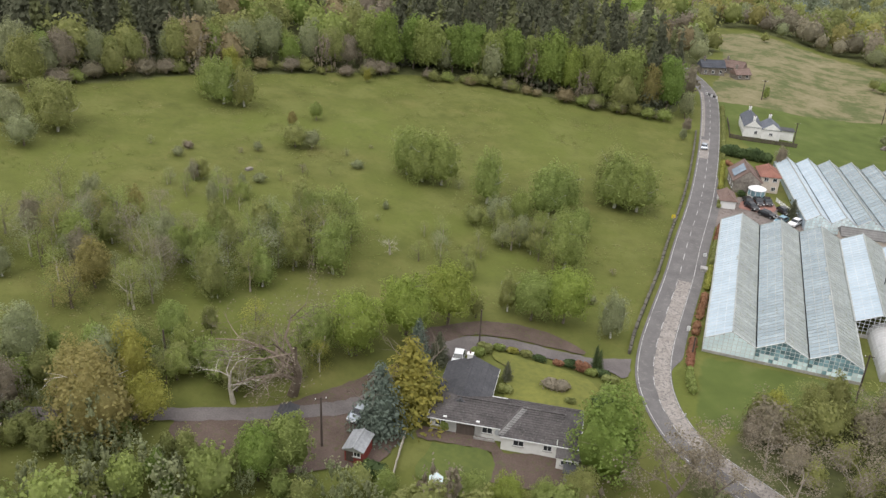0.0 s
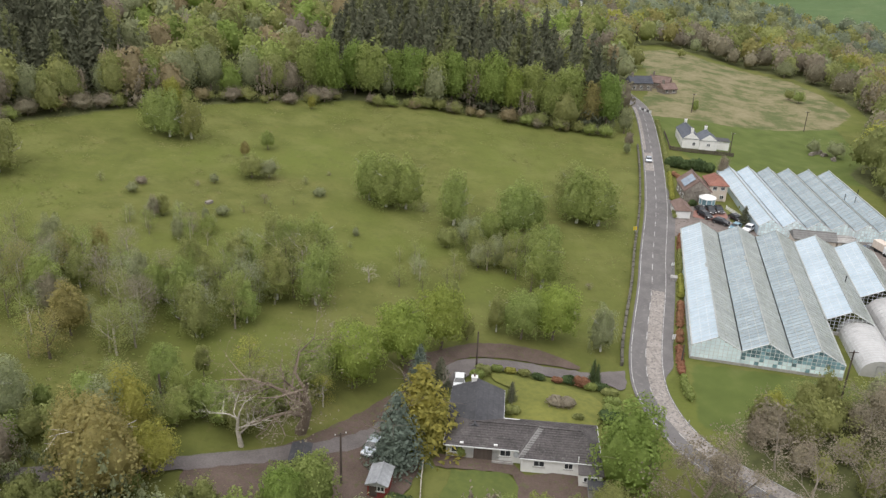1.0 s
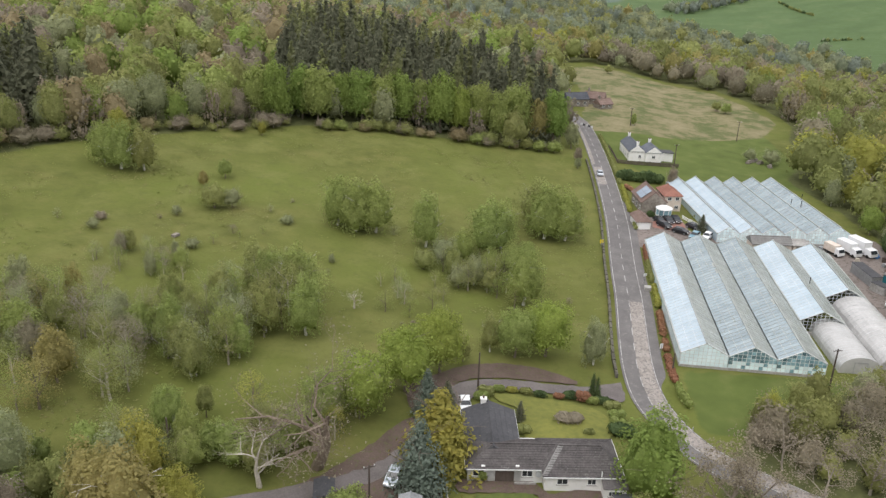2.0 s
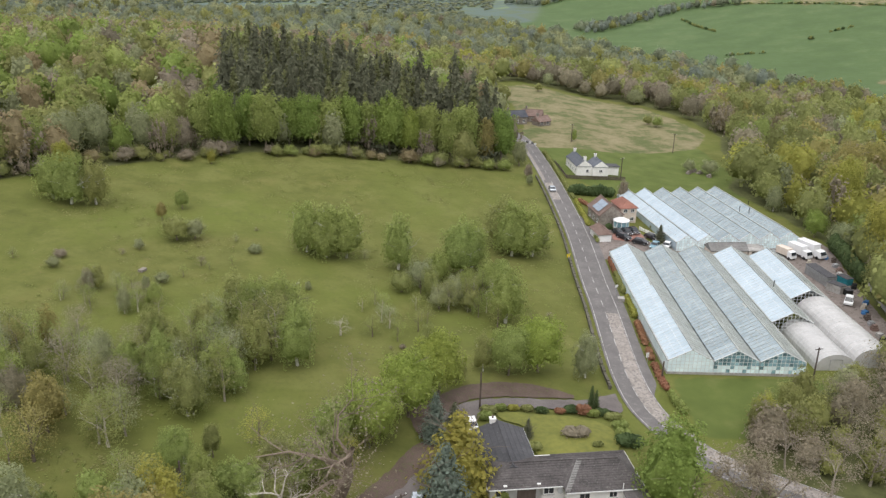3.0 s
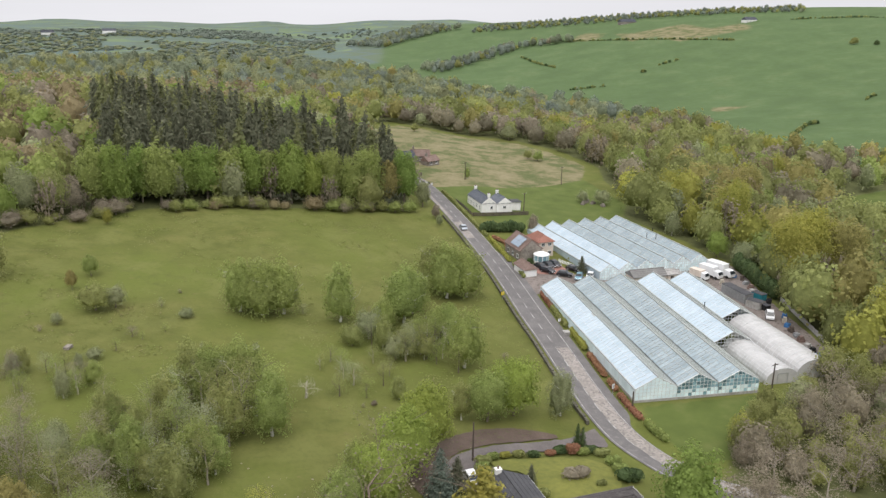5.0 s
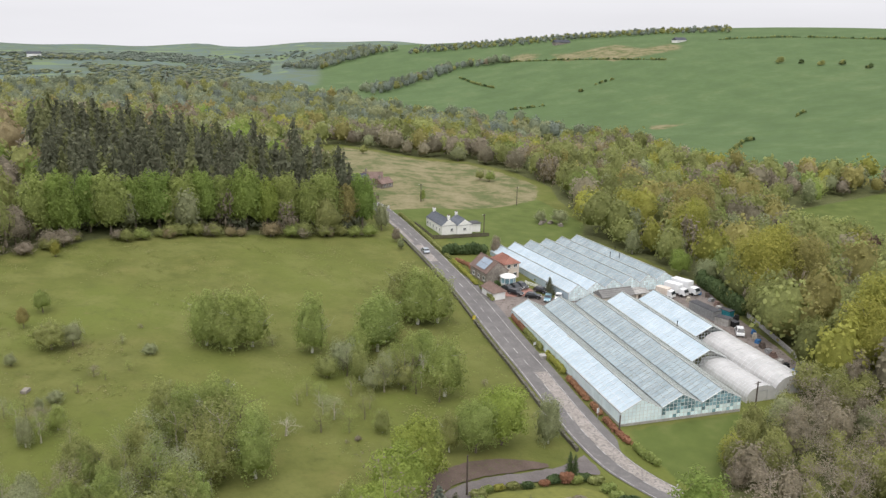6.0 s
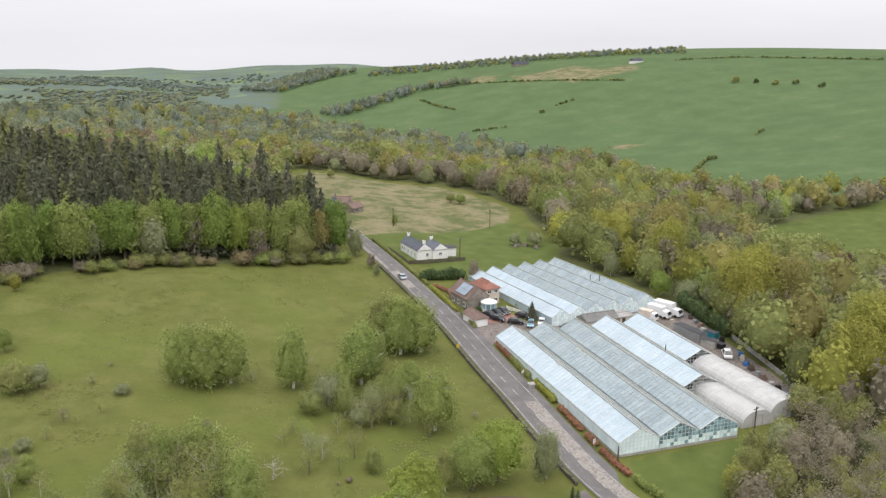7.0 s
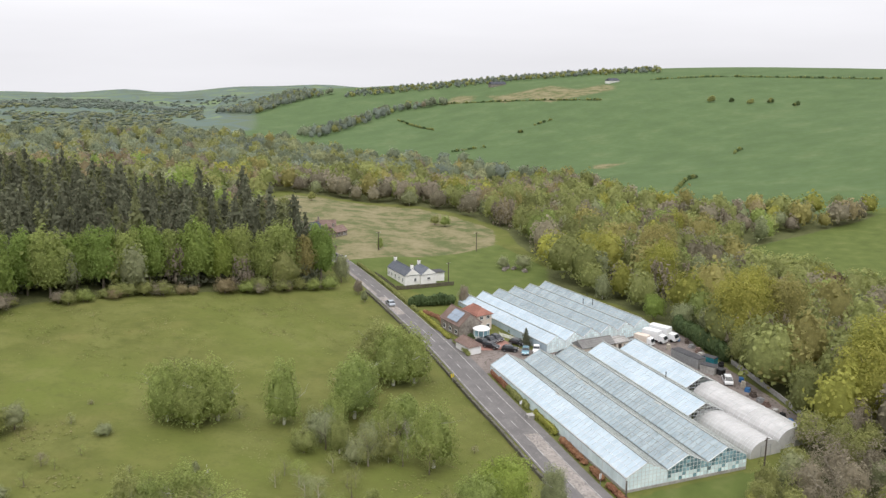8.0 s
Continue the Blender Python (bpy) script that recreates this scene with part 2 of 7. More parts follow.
def land_material():
    """Meadow, pasture, rough tan grass, wood floor: told apart by the sheet's cover values, with ragged edges."""
    m, n, l, b = nodes_of("land")
    geo = n.new("ShaderNodeNewGeometry").outputs["Position"]
    fine, mid, broad = noise_node(n, l, 1.1, 6, geo), noise_node(n, l, 0.16, 5, geo), noise_node(n, l, 0.028, 4, geo)
    tuft = noise_node(n, l, 0.45, 8, geo, rough=0.7)
    meadow = ramp(n, l, mid, [(0.3, (0.0850, 0.1005, 0.0286)), (0.5, (0.1120, 0.1288, 0.0376)), (0.72, (0.1481, 0.1546, 0.0518))])
    meadow = blend(n, l, ramp(n, l, broad, [(0.42, (0, 0, 0)), (0.66, (1, 1, 1))]), meadow, (0.1159, 0.1443, 0.0362))
    meadow = blend(n, l, ramp(n, l, tuft, [(0.6, (0, 0, 0)), (0.74, (0.8, 0.8, 0.8))]), meadow, (0.1546, 0.1391, 0.0648))
    meadow = blend(n, l, ramp(n, l, noise_node(n, l, 0.07, 8, geo, rough=0.7), [(0.5, (0, 0, 0)), (0.62, (0.7, 0.7, 0.7))]), meadow, (0.1472, 0.1638, 0.0540))
    meadow = blend(n, l, ramp(n, l, noise_node(n, l, 0.25, 6, geo, rough=0.7), [(0.33, (0.45, 0.45, 0.45)), (0.45, (0, 0, 0))]), meadow, (0.0865, 0.1030, 0.0332))
    meadow = blend(n, l, ramp(n, l, fine, [(0.3, (0.3, 0.3, 0.3)), (0.5, (0, 0, 0))]), meadow, (0.0744, 0.0893, 0.0273))
    meadow = blend(n, l, 1.0, meadow, (1.05, 0.985, 0.95), "MULTIPLY")
    # hill grass, bluer than the near sward: haze is put into its colour
    pasture = ramp(n, l, broad, [(0.3, (0.078, 0.118, 0.05)), (0.55, (0.094, 0.142, 0.06)), (0.75, (0.122, 0.16, 0.074))])
    pasture = blend(n, l, ramp(n, l, mid, [(0.4, (0.35, 0.35, 0.35)), (0.62, (0, 0, 0))]), pasture, (0.07, 0.108, 0.032))
    tan = ramp(n, l, noise_node(n, l, 0.075, 9, geo, rough=0.75), [(0.36, (0.085, 0.11, 0.04)), (0.45, (0.12, 0.128, 0.055)), (0.52, (0.19, 0.172, 0.092)), (0.68, (0.265, 0.23, 0.14))])
    floor = ramp(n, l, tuft, [(0.35, (0.075, 0.082, 0.035)), (0.6, (0.11, 0.118, 0.048)), (0.75, (0.14, 0.13, 0.065))])
    col = meadow
    cells = []
    for feature in ("F1", "DISTANCE_TO_EDGE"):
        vor = n.new("ShaderNodeTexVoronoi")
        vor.feature, vor.inputs["Scale"].default_value, vor.inputs["Randomness"].default_value = feature, 0.0085, 0.9
        l.new(geo, vor.inputs["Vector"])
        cells.append(vor.outputs["Color" if feature == "F1" else "Distance"])
    parcel = n.new("ShaderNodeSeparateColor")
    l.new(cells[0], parcel.inputs[0])
    # far valley fields and hedges: distance haze is put into these bluish colours
    hazed_fields = ramp(n, l, parcel.outputs[0], [(0.0, (0.1, 0.13, 0.09)), (0.4, (0.115, 0.148, 0.095)), (0.7, (0.125, 0.17, 0.09)), (1.0, (0.165, 0.215, 0.11))])
    hazed_fields = blend(n, l, ramp(n, l, cells[1], [(0.03, (1, 1, 1)), (0.07, (0, 0, 0))]), hazed_fields, (0.11, 0.145, 0.125))
    hazed_fields = blend(n, l, ramp(n, l, noise_node(n, l, 0.012, 6, geo), [(0.5, (0, 0, 0)), (0.56, (1, 1, 1))]), hazed_fields, (0.11, 0.15, 0.13))
    sward = ramp(n, l, mid, [(0.3, (0.08, 0.104, 0.028)), (0.55, (0.1, 0.128, 0.035)), (0.75, (0.132, 0.15, 0.05))])
    for key, what in (("pasture", pasture), ("hazed_fields", hazed_fields), ("sward", sward), ("tan", tan), ("wood", floor)):
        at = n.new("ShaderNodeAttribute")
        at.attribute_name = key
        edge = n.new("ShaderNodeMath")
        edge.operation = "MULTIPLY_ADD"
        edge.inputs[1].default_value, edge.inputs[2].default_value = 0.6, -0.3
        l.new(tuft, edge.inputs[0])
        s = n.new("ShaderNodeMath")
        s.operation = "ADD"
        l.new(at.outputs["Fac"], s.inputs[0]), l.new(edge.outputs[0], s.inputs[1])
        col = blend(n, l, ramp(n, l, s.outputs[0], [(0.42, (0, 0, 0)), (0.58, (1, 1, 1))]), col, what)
    l.new(col, b.inputs["Base Color"])
    b.inputs["Roughness"].default_value, b.inputs["Specular IOR Level"].default_value = 0.95, 0.1
    bump(n, l, b, tuft, 0.6, 0.25)
    return m


LAND = land_material()
ASPHALT = surface("worn_asphalt", (0.115, 0.108, 0.106), (0.175, 0.165, 0.16), 6, 0.9, big=0.25, relief=0.25, wear=(0.19, 0.18, 0.168), wear_at=0.6)
PATCH = surface("pale_patched_road", (0.23, 0.205, 0.185), (0.36, 0.325, 0.295), 2.2, 0.9, big=0.5, stretch=(1, 0.35, 1), wear=(0.16, 0.15, 0.14), wear_at=0.55)
ROAD_PAINT = surface("worn_white_road_paint", (0.33, 0.32, 0.31), (0.55, 0.54, 0.52), 5, 0.8, wear=(0.2, 0.19, 0.18), wear_at=0.54)
DRIVE = surface("red_brown_gravel", (0.08, 0.057, 0.046), (0.142, 0.104, 0.086), 5, 0.95, big=0.3, wear=(0.1, 0.095, 0.05), wear_at=0.58)
TRACK = surface("grey_gravel_track", (0.112, 0.098, 0.094), (0.185, 0.165, 0.158), 5, 0.95, big=0.3)
YARD = surface("brown_grey_yard", (0.15, 0.125, 0.11), (0.24, 0.205, 0.185), 3, 0.92, big=0.2, wear=(0.1, 0.085, 0.075), wear_at=0.57)
LAWN = surface("mown_lawn", (0.115, 0.125, 0.03), (0.18, 0.182, 0.042), 1.2, 0.95, big=0.25, relief=0.4, dist=0.05)
LAWN_FRESH = surface("fresh_lawn", (0.078, 0.1, 0.026), (0.12, 0.142, 0.036), 1.2, 0.95, big=0.25, relief=0.4, dist=0.05)
RENDER = surface("white_render", (0.7, 0.69, 0.66), (0.82, 0.81, 0.79), 1.5, 0.85, big=0.4, relief=0.1)
CREAM = surface("cream_render", (0.55, 0.47, 0.4), (0.68, 0.6, 0.52), 1.5, 0.85, big=0.4, relief=0.1)
STONE = surface("grey_rubble_stone", (0.14, 0.12, 0.1), (0.3, 0.27, 0.235), 2.4, 0.92, big=0.6, relief=0.8, dist=0.06)
MOSSY_STONE = surface("dark_mossy_stone", (0.075, 0.07, 0.055), (0.15, 0.14, 0.11), 2.4, 0.95, big=0.6, relief=0.8, dist=0.06)
SLATE = surface("dark_slate", (0.055, 0.06, 0.072), (0.095, 0.1, 0.115), 3, 0.9, big=0.5, wear=(0.13, 0.13, 0.135), wear_at=0.66, obj_var=0.18)
PALE_SLATE = surface("grey_blue_slate", (0.095, 0.105, 0.125), (0.15, 0.162, 0.185), 3, 0.85, big=0.5, obj_var=0.18)
TILE = surface("dark_brown_roof_tile", (0.062, 0.056, 0.056), (0.125, 0.113, 0.11), 4, 0.85, big=0.5, wear=(0.17, 0.165, 0.155), wear_at=0.62, obj_var=0.2)
PALE_TILE = surface("pale_valley_tile", (0.15, 0.145, 0.14), (0.24, 0.235, 0.225), 4, 0.85, big=0.5)
FELT = surface("grey_roof_felt", (0.05, 0.05, 0.055), (0.085, 0.085, 0.09), 2, 0.85, big=0.3, wear=(0.15, 0.15, 0.15), wear_at=0.66)
RED_TILE = surface("red_clay_roof_tile", (0.19, 0.085, 0.062), (0.3, 0.145, 0.11), 4, 0.8, big=0.6, obj_var=0.15)
BROWN_TILE = surface("brown_clay_roof_tile", (0.14, 0.095, 0.08), (0.23, 0.165, 0.14), 4, 0.85, big=0.6, obj_var=0.15)
DARK_GLASS = surface("dark_window_glass", (0.02, 0.024, 0.028), (0.045, 0.05, 0.055), 0.7, 0.12, relief=0, spec=0.5)
WHITE_TRIM = surface("white_painted_trim", (0.7, 0.7, 0.69), (0.82, 0.82, 0.81), 3, 0.5, relief=0)
TIMBER = surface("dark_creosoted_timber", (0.055, 0.042, 0.035), (0.12, 0.095, 0.08), 3, 0.9, stretch=(1, 1, 0.2), relief=0.4)
RED_WOOD = surface("red_painted_boards", (0.17, 0.035, 0.028), (0.27, 0.06, 0.05), 3, 0.8, relief=0.2)
CONCRETE = surface("grey_concrete", (0.26, 0.25, 0.235), (0.42, 0.405, 0.385), 2, 0.9, big=0.5)
METAL = surface("galvanised_metal", (0.3, 0.31, 0.32), (0.48, 0.49, 0.5), 2, 0.45, 0.6, relief=0.05)
CAR_SILVER = surface("silver_car_paint", (0.42, 0.46, 0.5), (0.52, 0.56, 0.6), 0.6, 0.25, 0.55, relief=0)
CAR_WHITE = surface("white_car_paint", (0.72, 0.73, 0.74), (0.8, 0.8, 0.8), 0.6, 0.3, relief=0)
CAR_BLACK = surface("black_car_paint", (0.012, 0.013, 0.015), (0.025, 0.026, 0.03), 0.6, 0.2, relief=0, spec=0.5)
CAR_BLUE = surface("pale_blue_car_paint", (0.16, 0.28, 0.34), (0.22, 0.36, 0.42), 0.6, 0.25, 0.4, relief=0)
RUBBER = surface("black_rubber", (0.015, 0.015, 0.015), (0.03, 0.03, 0.03), 4, 0.9)
BLUE_PLASTIC = surface("blue_plastic", (0.03, 0.11, 0.26), (0.06, 0.18, 0.38), 1.5, 0.5, relief=0)
TEAL_PAINT = surface("teal_painted_steel", (0.02, 0.16, 0.2), (0.05, 0.26, 0.3), 1.5, 0.5, relief=0)
PAVING = surface("red_block_paving", (0.24, 0.12, 0.095), (0.36, 0.2, 0.165), 6, 0.9, big=0.6)
SOLAR = surface("blue_grey_solar_glass", (0.2, 0.25, 0.31), (0.28, 0.34, 0.41), 1.0, 0.15, 0.0, relief=0, spec=0.6)
POLY = surface("cloudy_white_polythene", (0.4, 0.395, 0.385), (0.51, 0.5, 0.49), 0.9, 0.4, big=0.5, relief=0.1, wear=(0.42, 0.41, 0.39), wear_at=0.64, stretch=(1, 0.3, 1))
FRAME_WHITE = surface("weathered_white_glazing_bar", (0.5, 0.52, 0.52), (0.7, 0.72, 0.72), 2, 0.6, relief=0.1)
FRAME_GREY = surface("mossy_grey_glazing_bar", (0.28, 0.3, 0.28), (0.42, 0.43, 0.41), 2, 0.75, relief=0.1)
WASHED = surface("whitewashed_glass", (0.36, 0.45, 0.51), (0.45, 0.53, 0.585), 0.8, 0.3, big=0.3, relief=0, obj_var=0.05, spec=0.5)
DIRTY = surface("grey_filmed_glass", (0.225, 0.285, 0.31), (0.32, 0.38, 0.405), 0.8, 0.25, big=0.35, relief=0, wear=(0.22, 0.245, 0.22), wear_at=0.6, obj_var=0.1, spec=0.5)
# glass of the right-hand slopes: moss patches, and the slope's shade in its colour
MOSSY_SHADED = surface("mossy_shaded_glass", (0.21, 0.235, 0.225), (0.34, 0.37, 0.355), 1.0, 0.35, big=0.3, relief=0, wear=(0.2, 0.22, 0.15), wear_at=0.58, obj_var=0.1, spec=0.4)
MILKY = surface("milky_white_glass", (0.62, 0.74, 0.78), (0.76, 0.87, 0.9), 0.7, 0.3, big=0.4, relief=0, obj_var=0.05, spec=0.5)
CLEAR = surface("shadowed_clear_glass", (0.12, 0.22, 0.25), (0.27, 0.41, 0.46), 0.5, 0.12, big=0.5, relief=0, obj_var=0.5, spec=0.5)
AQUA = surface("pale_aqua_glass", (0.64, 0.79, 0.82), (0.8, 0.91, 0.92), 0.7, 0.15, big=0.4, relief=0, obj_var=0.15, spec=0.5)


# ---- mesh helpers ----
class Geo:
    """Collects vertices and faces for one mesh."""

    def __init__(self):
        self.v, self.f, self.m = [], [], []

    def poly(self, pts, faces, mat=0):
        base = len(self.v)
        self.v += [tuple(p) for p in pts]
        self.f += [tuple(base + i for i in face) for face in faces]
        self.m += [mat] * len(faces)
        return self

    def box(self, x0, y0, z0, x1, y1, z1, mat=0):
        p = [(x, y, z) for z in (z0, z1) for x, y in ((x0, y0), (x1, y0), (x1, y1), (x0, y1))]
        return self.poly(p, [(3, 2, 1, 0), (4, 5, 6, 7), (0, 1, 5, 4), (1, 2, 6, 5), (2, 3, 7, 6), (3, 0, 4, 7)], mat)

    def bar(self, a, b, w, mat=0, w2=None):
        """A square bar from a to b."""
        a, b = Vector(a), Vector(b)
        d = (b - a).normalized()
        s = d.cross(Vector((0, 0, 1)) if abs(d.z) < 0.95 else Vector((1, 0, 0))).normalized()
        u = s.cross(d)
        h, k = w / 2, (w if w2 is None else w2) / 2
        p = [a + s * i * h + u * j * h for i, j in ((-1, -1), (1, -1), (1, 1), (-1, 1))] + [b + s * i * k + u * j * k for i, j in ((-1, -1), (1, -1), (1, 1), (-1, 1))]
        return self.poly(p, [(0, 1, 2, 3), (7, 6, 5, 4), (4, 5, 1, 0), (5, 6, 2, 1), (6, 7, 3, 2), (7, 4, 0, 3)], mat)

    def slab(self, corners, thick, mat=0):
        """A flat plate under the given corners."""
        c = [Vector(p) for p in corners]
        nrm = (c[1] - c[0]).cross(c[2] - c[0]).normalized()
        if nrm.z < 0:
            c.reverse()
            nrm = -nrm
        n = len(c)
        p = c + [q - nrm * thick for q in c]
        faces = [tuple(range(n)), tuple(range(2 * n - 1, n - 1, -1))] + [(i, n + i, n + (i + 1) % n, (i + 1) % n) for i in range(n)]
        return self.poly(p, faces, mat)

    def tube(self, a, b, r, r2=None, n=8, mat=0):
        a, b = Vector(a), Vector(b)
        d = (b - a).normalized()
        s = d.cross(Vector((0, 0, 1)) if abs(d.z) < 0.95 else Vector((1, 0, 0))).normalized()
        u = s.cross(d)
        r2 = r if r2 is None else r2
        ring = [(math.cos(2 * math.pi * k / n), math.sin(2 * math.pi * k / n)) for k in range(n)]
        p = [a + (s * c + u * q) * r for c, q in ring] + [b + (s * c + u * q) * r2 for c, q in ring]
        faces = [(k, (k + 1) % n, n + (k + 1) % n, n + k) for k in range(n)] + [tuple(range(n - 1, -1, -1)), tuple(range(n, 2 * n))]
        return self.poly(p, faces, mat)

    def mesh(self, name, mats):
        me = bpy.data.meshes.new(name)
        me.from_pydata(self.v, [], self.f)
        for mt in mats if isinstance(mats, (list, tuple)) else [mats]:
            me.materials.append(mt)
        me.polygons.foreach_set("material_index", self.m)
        me.update()
        return me


def part(name, geo, mats, parent=None, label="", place=None):
    ob = new(name, geo if isinstance(geo, bpy.types.Mesh) else geo.mesh(name, mats))
    if parent is not None:
        ob.parent = parent
    if place is not None:
        ob.matrix_basis = place
    if label:
        ob["label"] = label
    return ob


def thing(name, label, category, group="", place=None):
    ob = new(name)
    ob.empty_display_size = 0.2
    if place is not None:
        ob.matrix_basis = place
    return tagged(ob, label, category, group)


def raw_mesh(name, verts, quads, mats, index=None, smooth=False):
    """A mesh straight from arrays of vertices and quads."""
    me = bpy.data.meshes.new(name)
    nq = len(quads)
    me.vertices.add(len(verts)), me.loops.add(4 * nq), me.polygons.add(nq)
    me.vertices.foreach_set("co", np.asarray(verts, np.float32).ravel())
    me.loops.foreach_set("vertex_index", np.asarray(quads, np.int32).ravel())
    me.polygons.foreach_set("loop_start", np.arange(0, 4 * nq, 4, dtype=np.int32))
    for mt in mats:
        me.materials.append(mt)
    if index is not None:
        me.polygons.foreach_set("material_index", np.asarray(index, np.int32))
    me.polygons.foreach_set("use_smooth", np.full(nq, smooth))
    me.update(calc_edges=True)
    return me


# ---- ground sheet ----
def axis_steps(lo, hi, step, far_lo, far_hi, grow=1.1):
    a = list(np.arange(lo, hi + 0.01, step))
    d = step
    while a[-1] < far_hi:
        d *= grow
        a.append(a[-1] + min(d, 160))
    d = step
    while a[0] > far_lo:
        d *= grow
        a.insert(0, a[0] - min(d, 160))
    return np.array(a)


TAN = [(-8, 168), (22, 166), (64, 186), (78, 217), (72, 250), (64, 275), (40, 300), (8, 322), (-10, 300), (-4, 260), (-2, 215)]
WOOD_EAST = [(50, 8), (55, 20), (60, 45), (66, 70), (62, 100), (56, 128), (68, 150), (74, 186), (84, 217), (80, 255), (66, 285), (40, 312), (10, 335), (-14, 330),
             (-60, 420), (30, 900), (140, 770), (205, 610), (235, 480), (228, 370), (222, 250), (300, 215), (300, 205), (215, 190), (175, 178), (160, 150), (166, 95), (150, 70), (140, 20), (110, -20), (60, -20)]
WOOD_NORTH = [(-175, 20), (-172, 32), (-160, 47), (-148, 67), (-131, 86), (-113, 104), (-95, 119), (-70, 127), (-45, 131), (-20, 134), (-14, 150), (-14, 200), (-6, 260), (-12, 300),
              (-14, 330), (-60, 420), (30, 900), (-900, 900), (-900, 20)]
WOOD_SOUTH_EAST = [(-1, -36), (3, -29), (8, -22), (13, -14), (21, -9), (30, -4), (40, 1), (50, 6), (62, 8), (110, -20), (110, -75), (40, -58), (14, -44), (4, -40)]
CONIFERS = [(-108, 124), (-92, 134), (-70, 140), (-45, 143), (-20, 143), (-15, 155), (-18, 178), (-50, 225), (-100, 275), (-138, 292), (-128, 220)]
CONIFERS_WEST = [(-240, 50), (-182, 50), (-160, 72), (-160, 90), (-180, 112), (-240, 120)]


def soft_in(poly, x, y, r=3.0):
    return sum(inside(poly, x + r * a, y + r * b).astype(float) for a, b in ((0, 0), (1, 0), (-1, 0), (0, 1), (0, -1))) / 5


def build_ground():
    xs, ys = axis_steps(-180, 110, 2.0, -4300, 4300), axis_steps(-110, 220, 2.0, -900, 4700)
    gx, gy = np.meshgrid(xs, ys)
    gz = height(gx, gy)
    near = np.exp(-((np.hypot(gx + 30, gy - 30) / 220) ** 2))
    gz += near * 0.16 * (np.sin(gx * 0.35 + 1.3 * np.sin(gy * 0.21)) * np.sin(gy * 0.29) + np.sin(gx * 0.11 + gy * 0.08)) * np.clip((road_off(gx, gy) - 6) / 8, 0, 1) * (gx < -10) * ease(-6, 10, gy)
    gz -= 0.14 * ease(-92, -84, gx) * (1 - ease(-11, -9, gx)) * ease(-76, -70, gy) * (1 - ease(-7, -4, gy))
    nx, ny = len(xs), len(ys)
    i = np.arange(nx * ny).reshape(ny, nx)
    quads = np.stack([i[:-1, :-1], i[:-1, 1:], i[1:, 1:], i[1:, :-1]], -1).reshape(-1, 4)
    me = raw_mesh("ground", np.stack([gx, gy, gz], -1).reshape(-1, 3), quads, [LAND])
    me.polygons.foreach_set("use_smooth", np.ones(len(quads), bool))
    wood = np.maximum.reduce([soft_in(p, gx, gy) for p in (WOOD_EAST, WOOD_NORTH, WOOD_SOUTH_EAST)])
    s = np.maximum(gx - 215, (gx - 212) * 0.878 + (gy - 475) * 0.48)
    brown = soft_in([(366, 1035), (425, 938), (483, 835), (530, 850), (584, 888), (500, 965), (392, 1052)], gx, gy, 8) + soft_in([(296, 500), (318, 505), (330, 480), (316, 462), (300, 470)], gx, gy, 6)
    sward = np.clip(soft_in([(12, 112), (66, 118), (66, 190), (20, 168), (-3, 172), (0, 140)], gx, gy) + soft_in([(150, 70), (320, 60), (320, 220), (215, 190), (170, 178), (158, 150)], gx, gy)
                    + soft_in([(0, -22), (2, -1), (28, 0), (30, -12), (14, -20)], gx, gy), 0, 1)
    pasture = np.clip(ease(-30, 10, s) + ease(900, 1300, gy) * 0.9, 0, 1)
    tan = np.clip(soft_in(TAN, gx, gy) + 0.85 * brown, 0, 1)
    # far land that takes the haze-tinted field colours
    hazed_fields = ease(880, 1050, gy) * (1 - ease(0.12, 0.2, (gx + 76) / np.maximum(gy + 108, 1)) * (1 - ease(1500, 1900, gy)))
    for key, vals in (("pasture", pasture), ("hazed_fields", hazed_fields), ("sward", sward), ("tan", tan), ("wood", wood)):
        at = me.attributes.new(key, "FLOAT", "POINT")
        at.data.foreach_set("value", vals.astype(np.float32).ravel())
    tagged(new("ground", me), "rolling grass land with meadow, pasture and wood floor", "ground", kind="structure")


build_ground()


def ribbon(name, path, left, right, mats, lift, label, category, kind="structure", across=4, cut=None):
    """A strip draped on the land along a plan path."""
    d = np.gradient(path, axis=0)
    d /= np.linalg.norm(d, axis=1)[:, None]
    nrm = np.stack([-d[:, 1], d[:, 0]], 1)
    n = len(path)
    lf, rt = np.broadcast_to(left, n), np.broadcast_to(right, n)
    u = np.linspace(0, 1, across + 1)
    off = -lf[:, None] + (lf + rt)[:, None] * u
    xy = path[:, None] + nrm[:, None] * off[..., None]
    z = height(xy[..., 0], xy[..., 1]) + lift
    i = np.arange(n * (across + 1)).reshape(n, across + 1)
    quads = np.stack([i[:-1, :-1], i[1:, :-1], i[1:, 1:], i[:-1, 1:]], -1).reshape(-1, 4)
    quads = quads[:, ::-1]
    top = np.concatenate([xy, z[..., None]], -1).reshape(-1, 3)
    me = raw_mesh(name, top, quads, mats)
    flip = me.polygons[0].normal.z < 0
    if flip:
        me.flip_normals()
    return tagged(new(name, me), label, category, kind=kind)


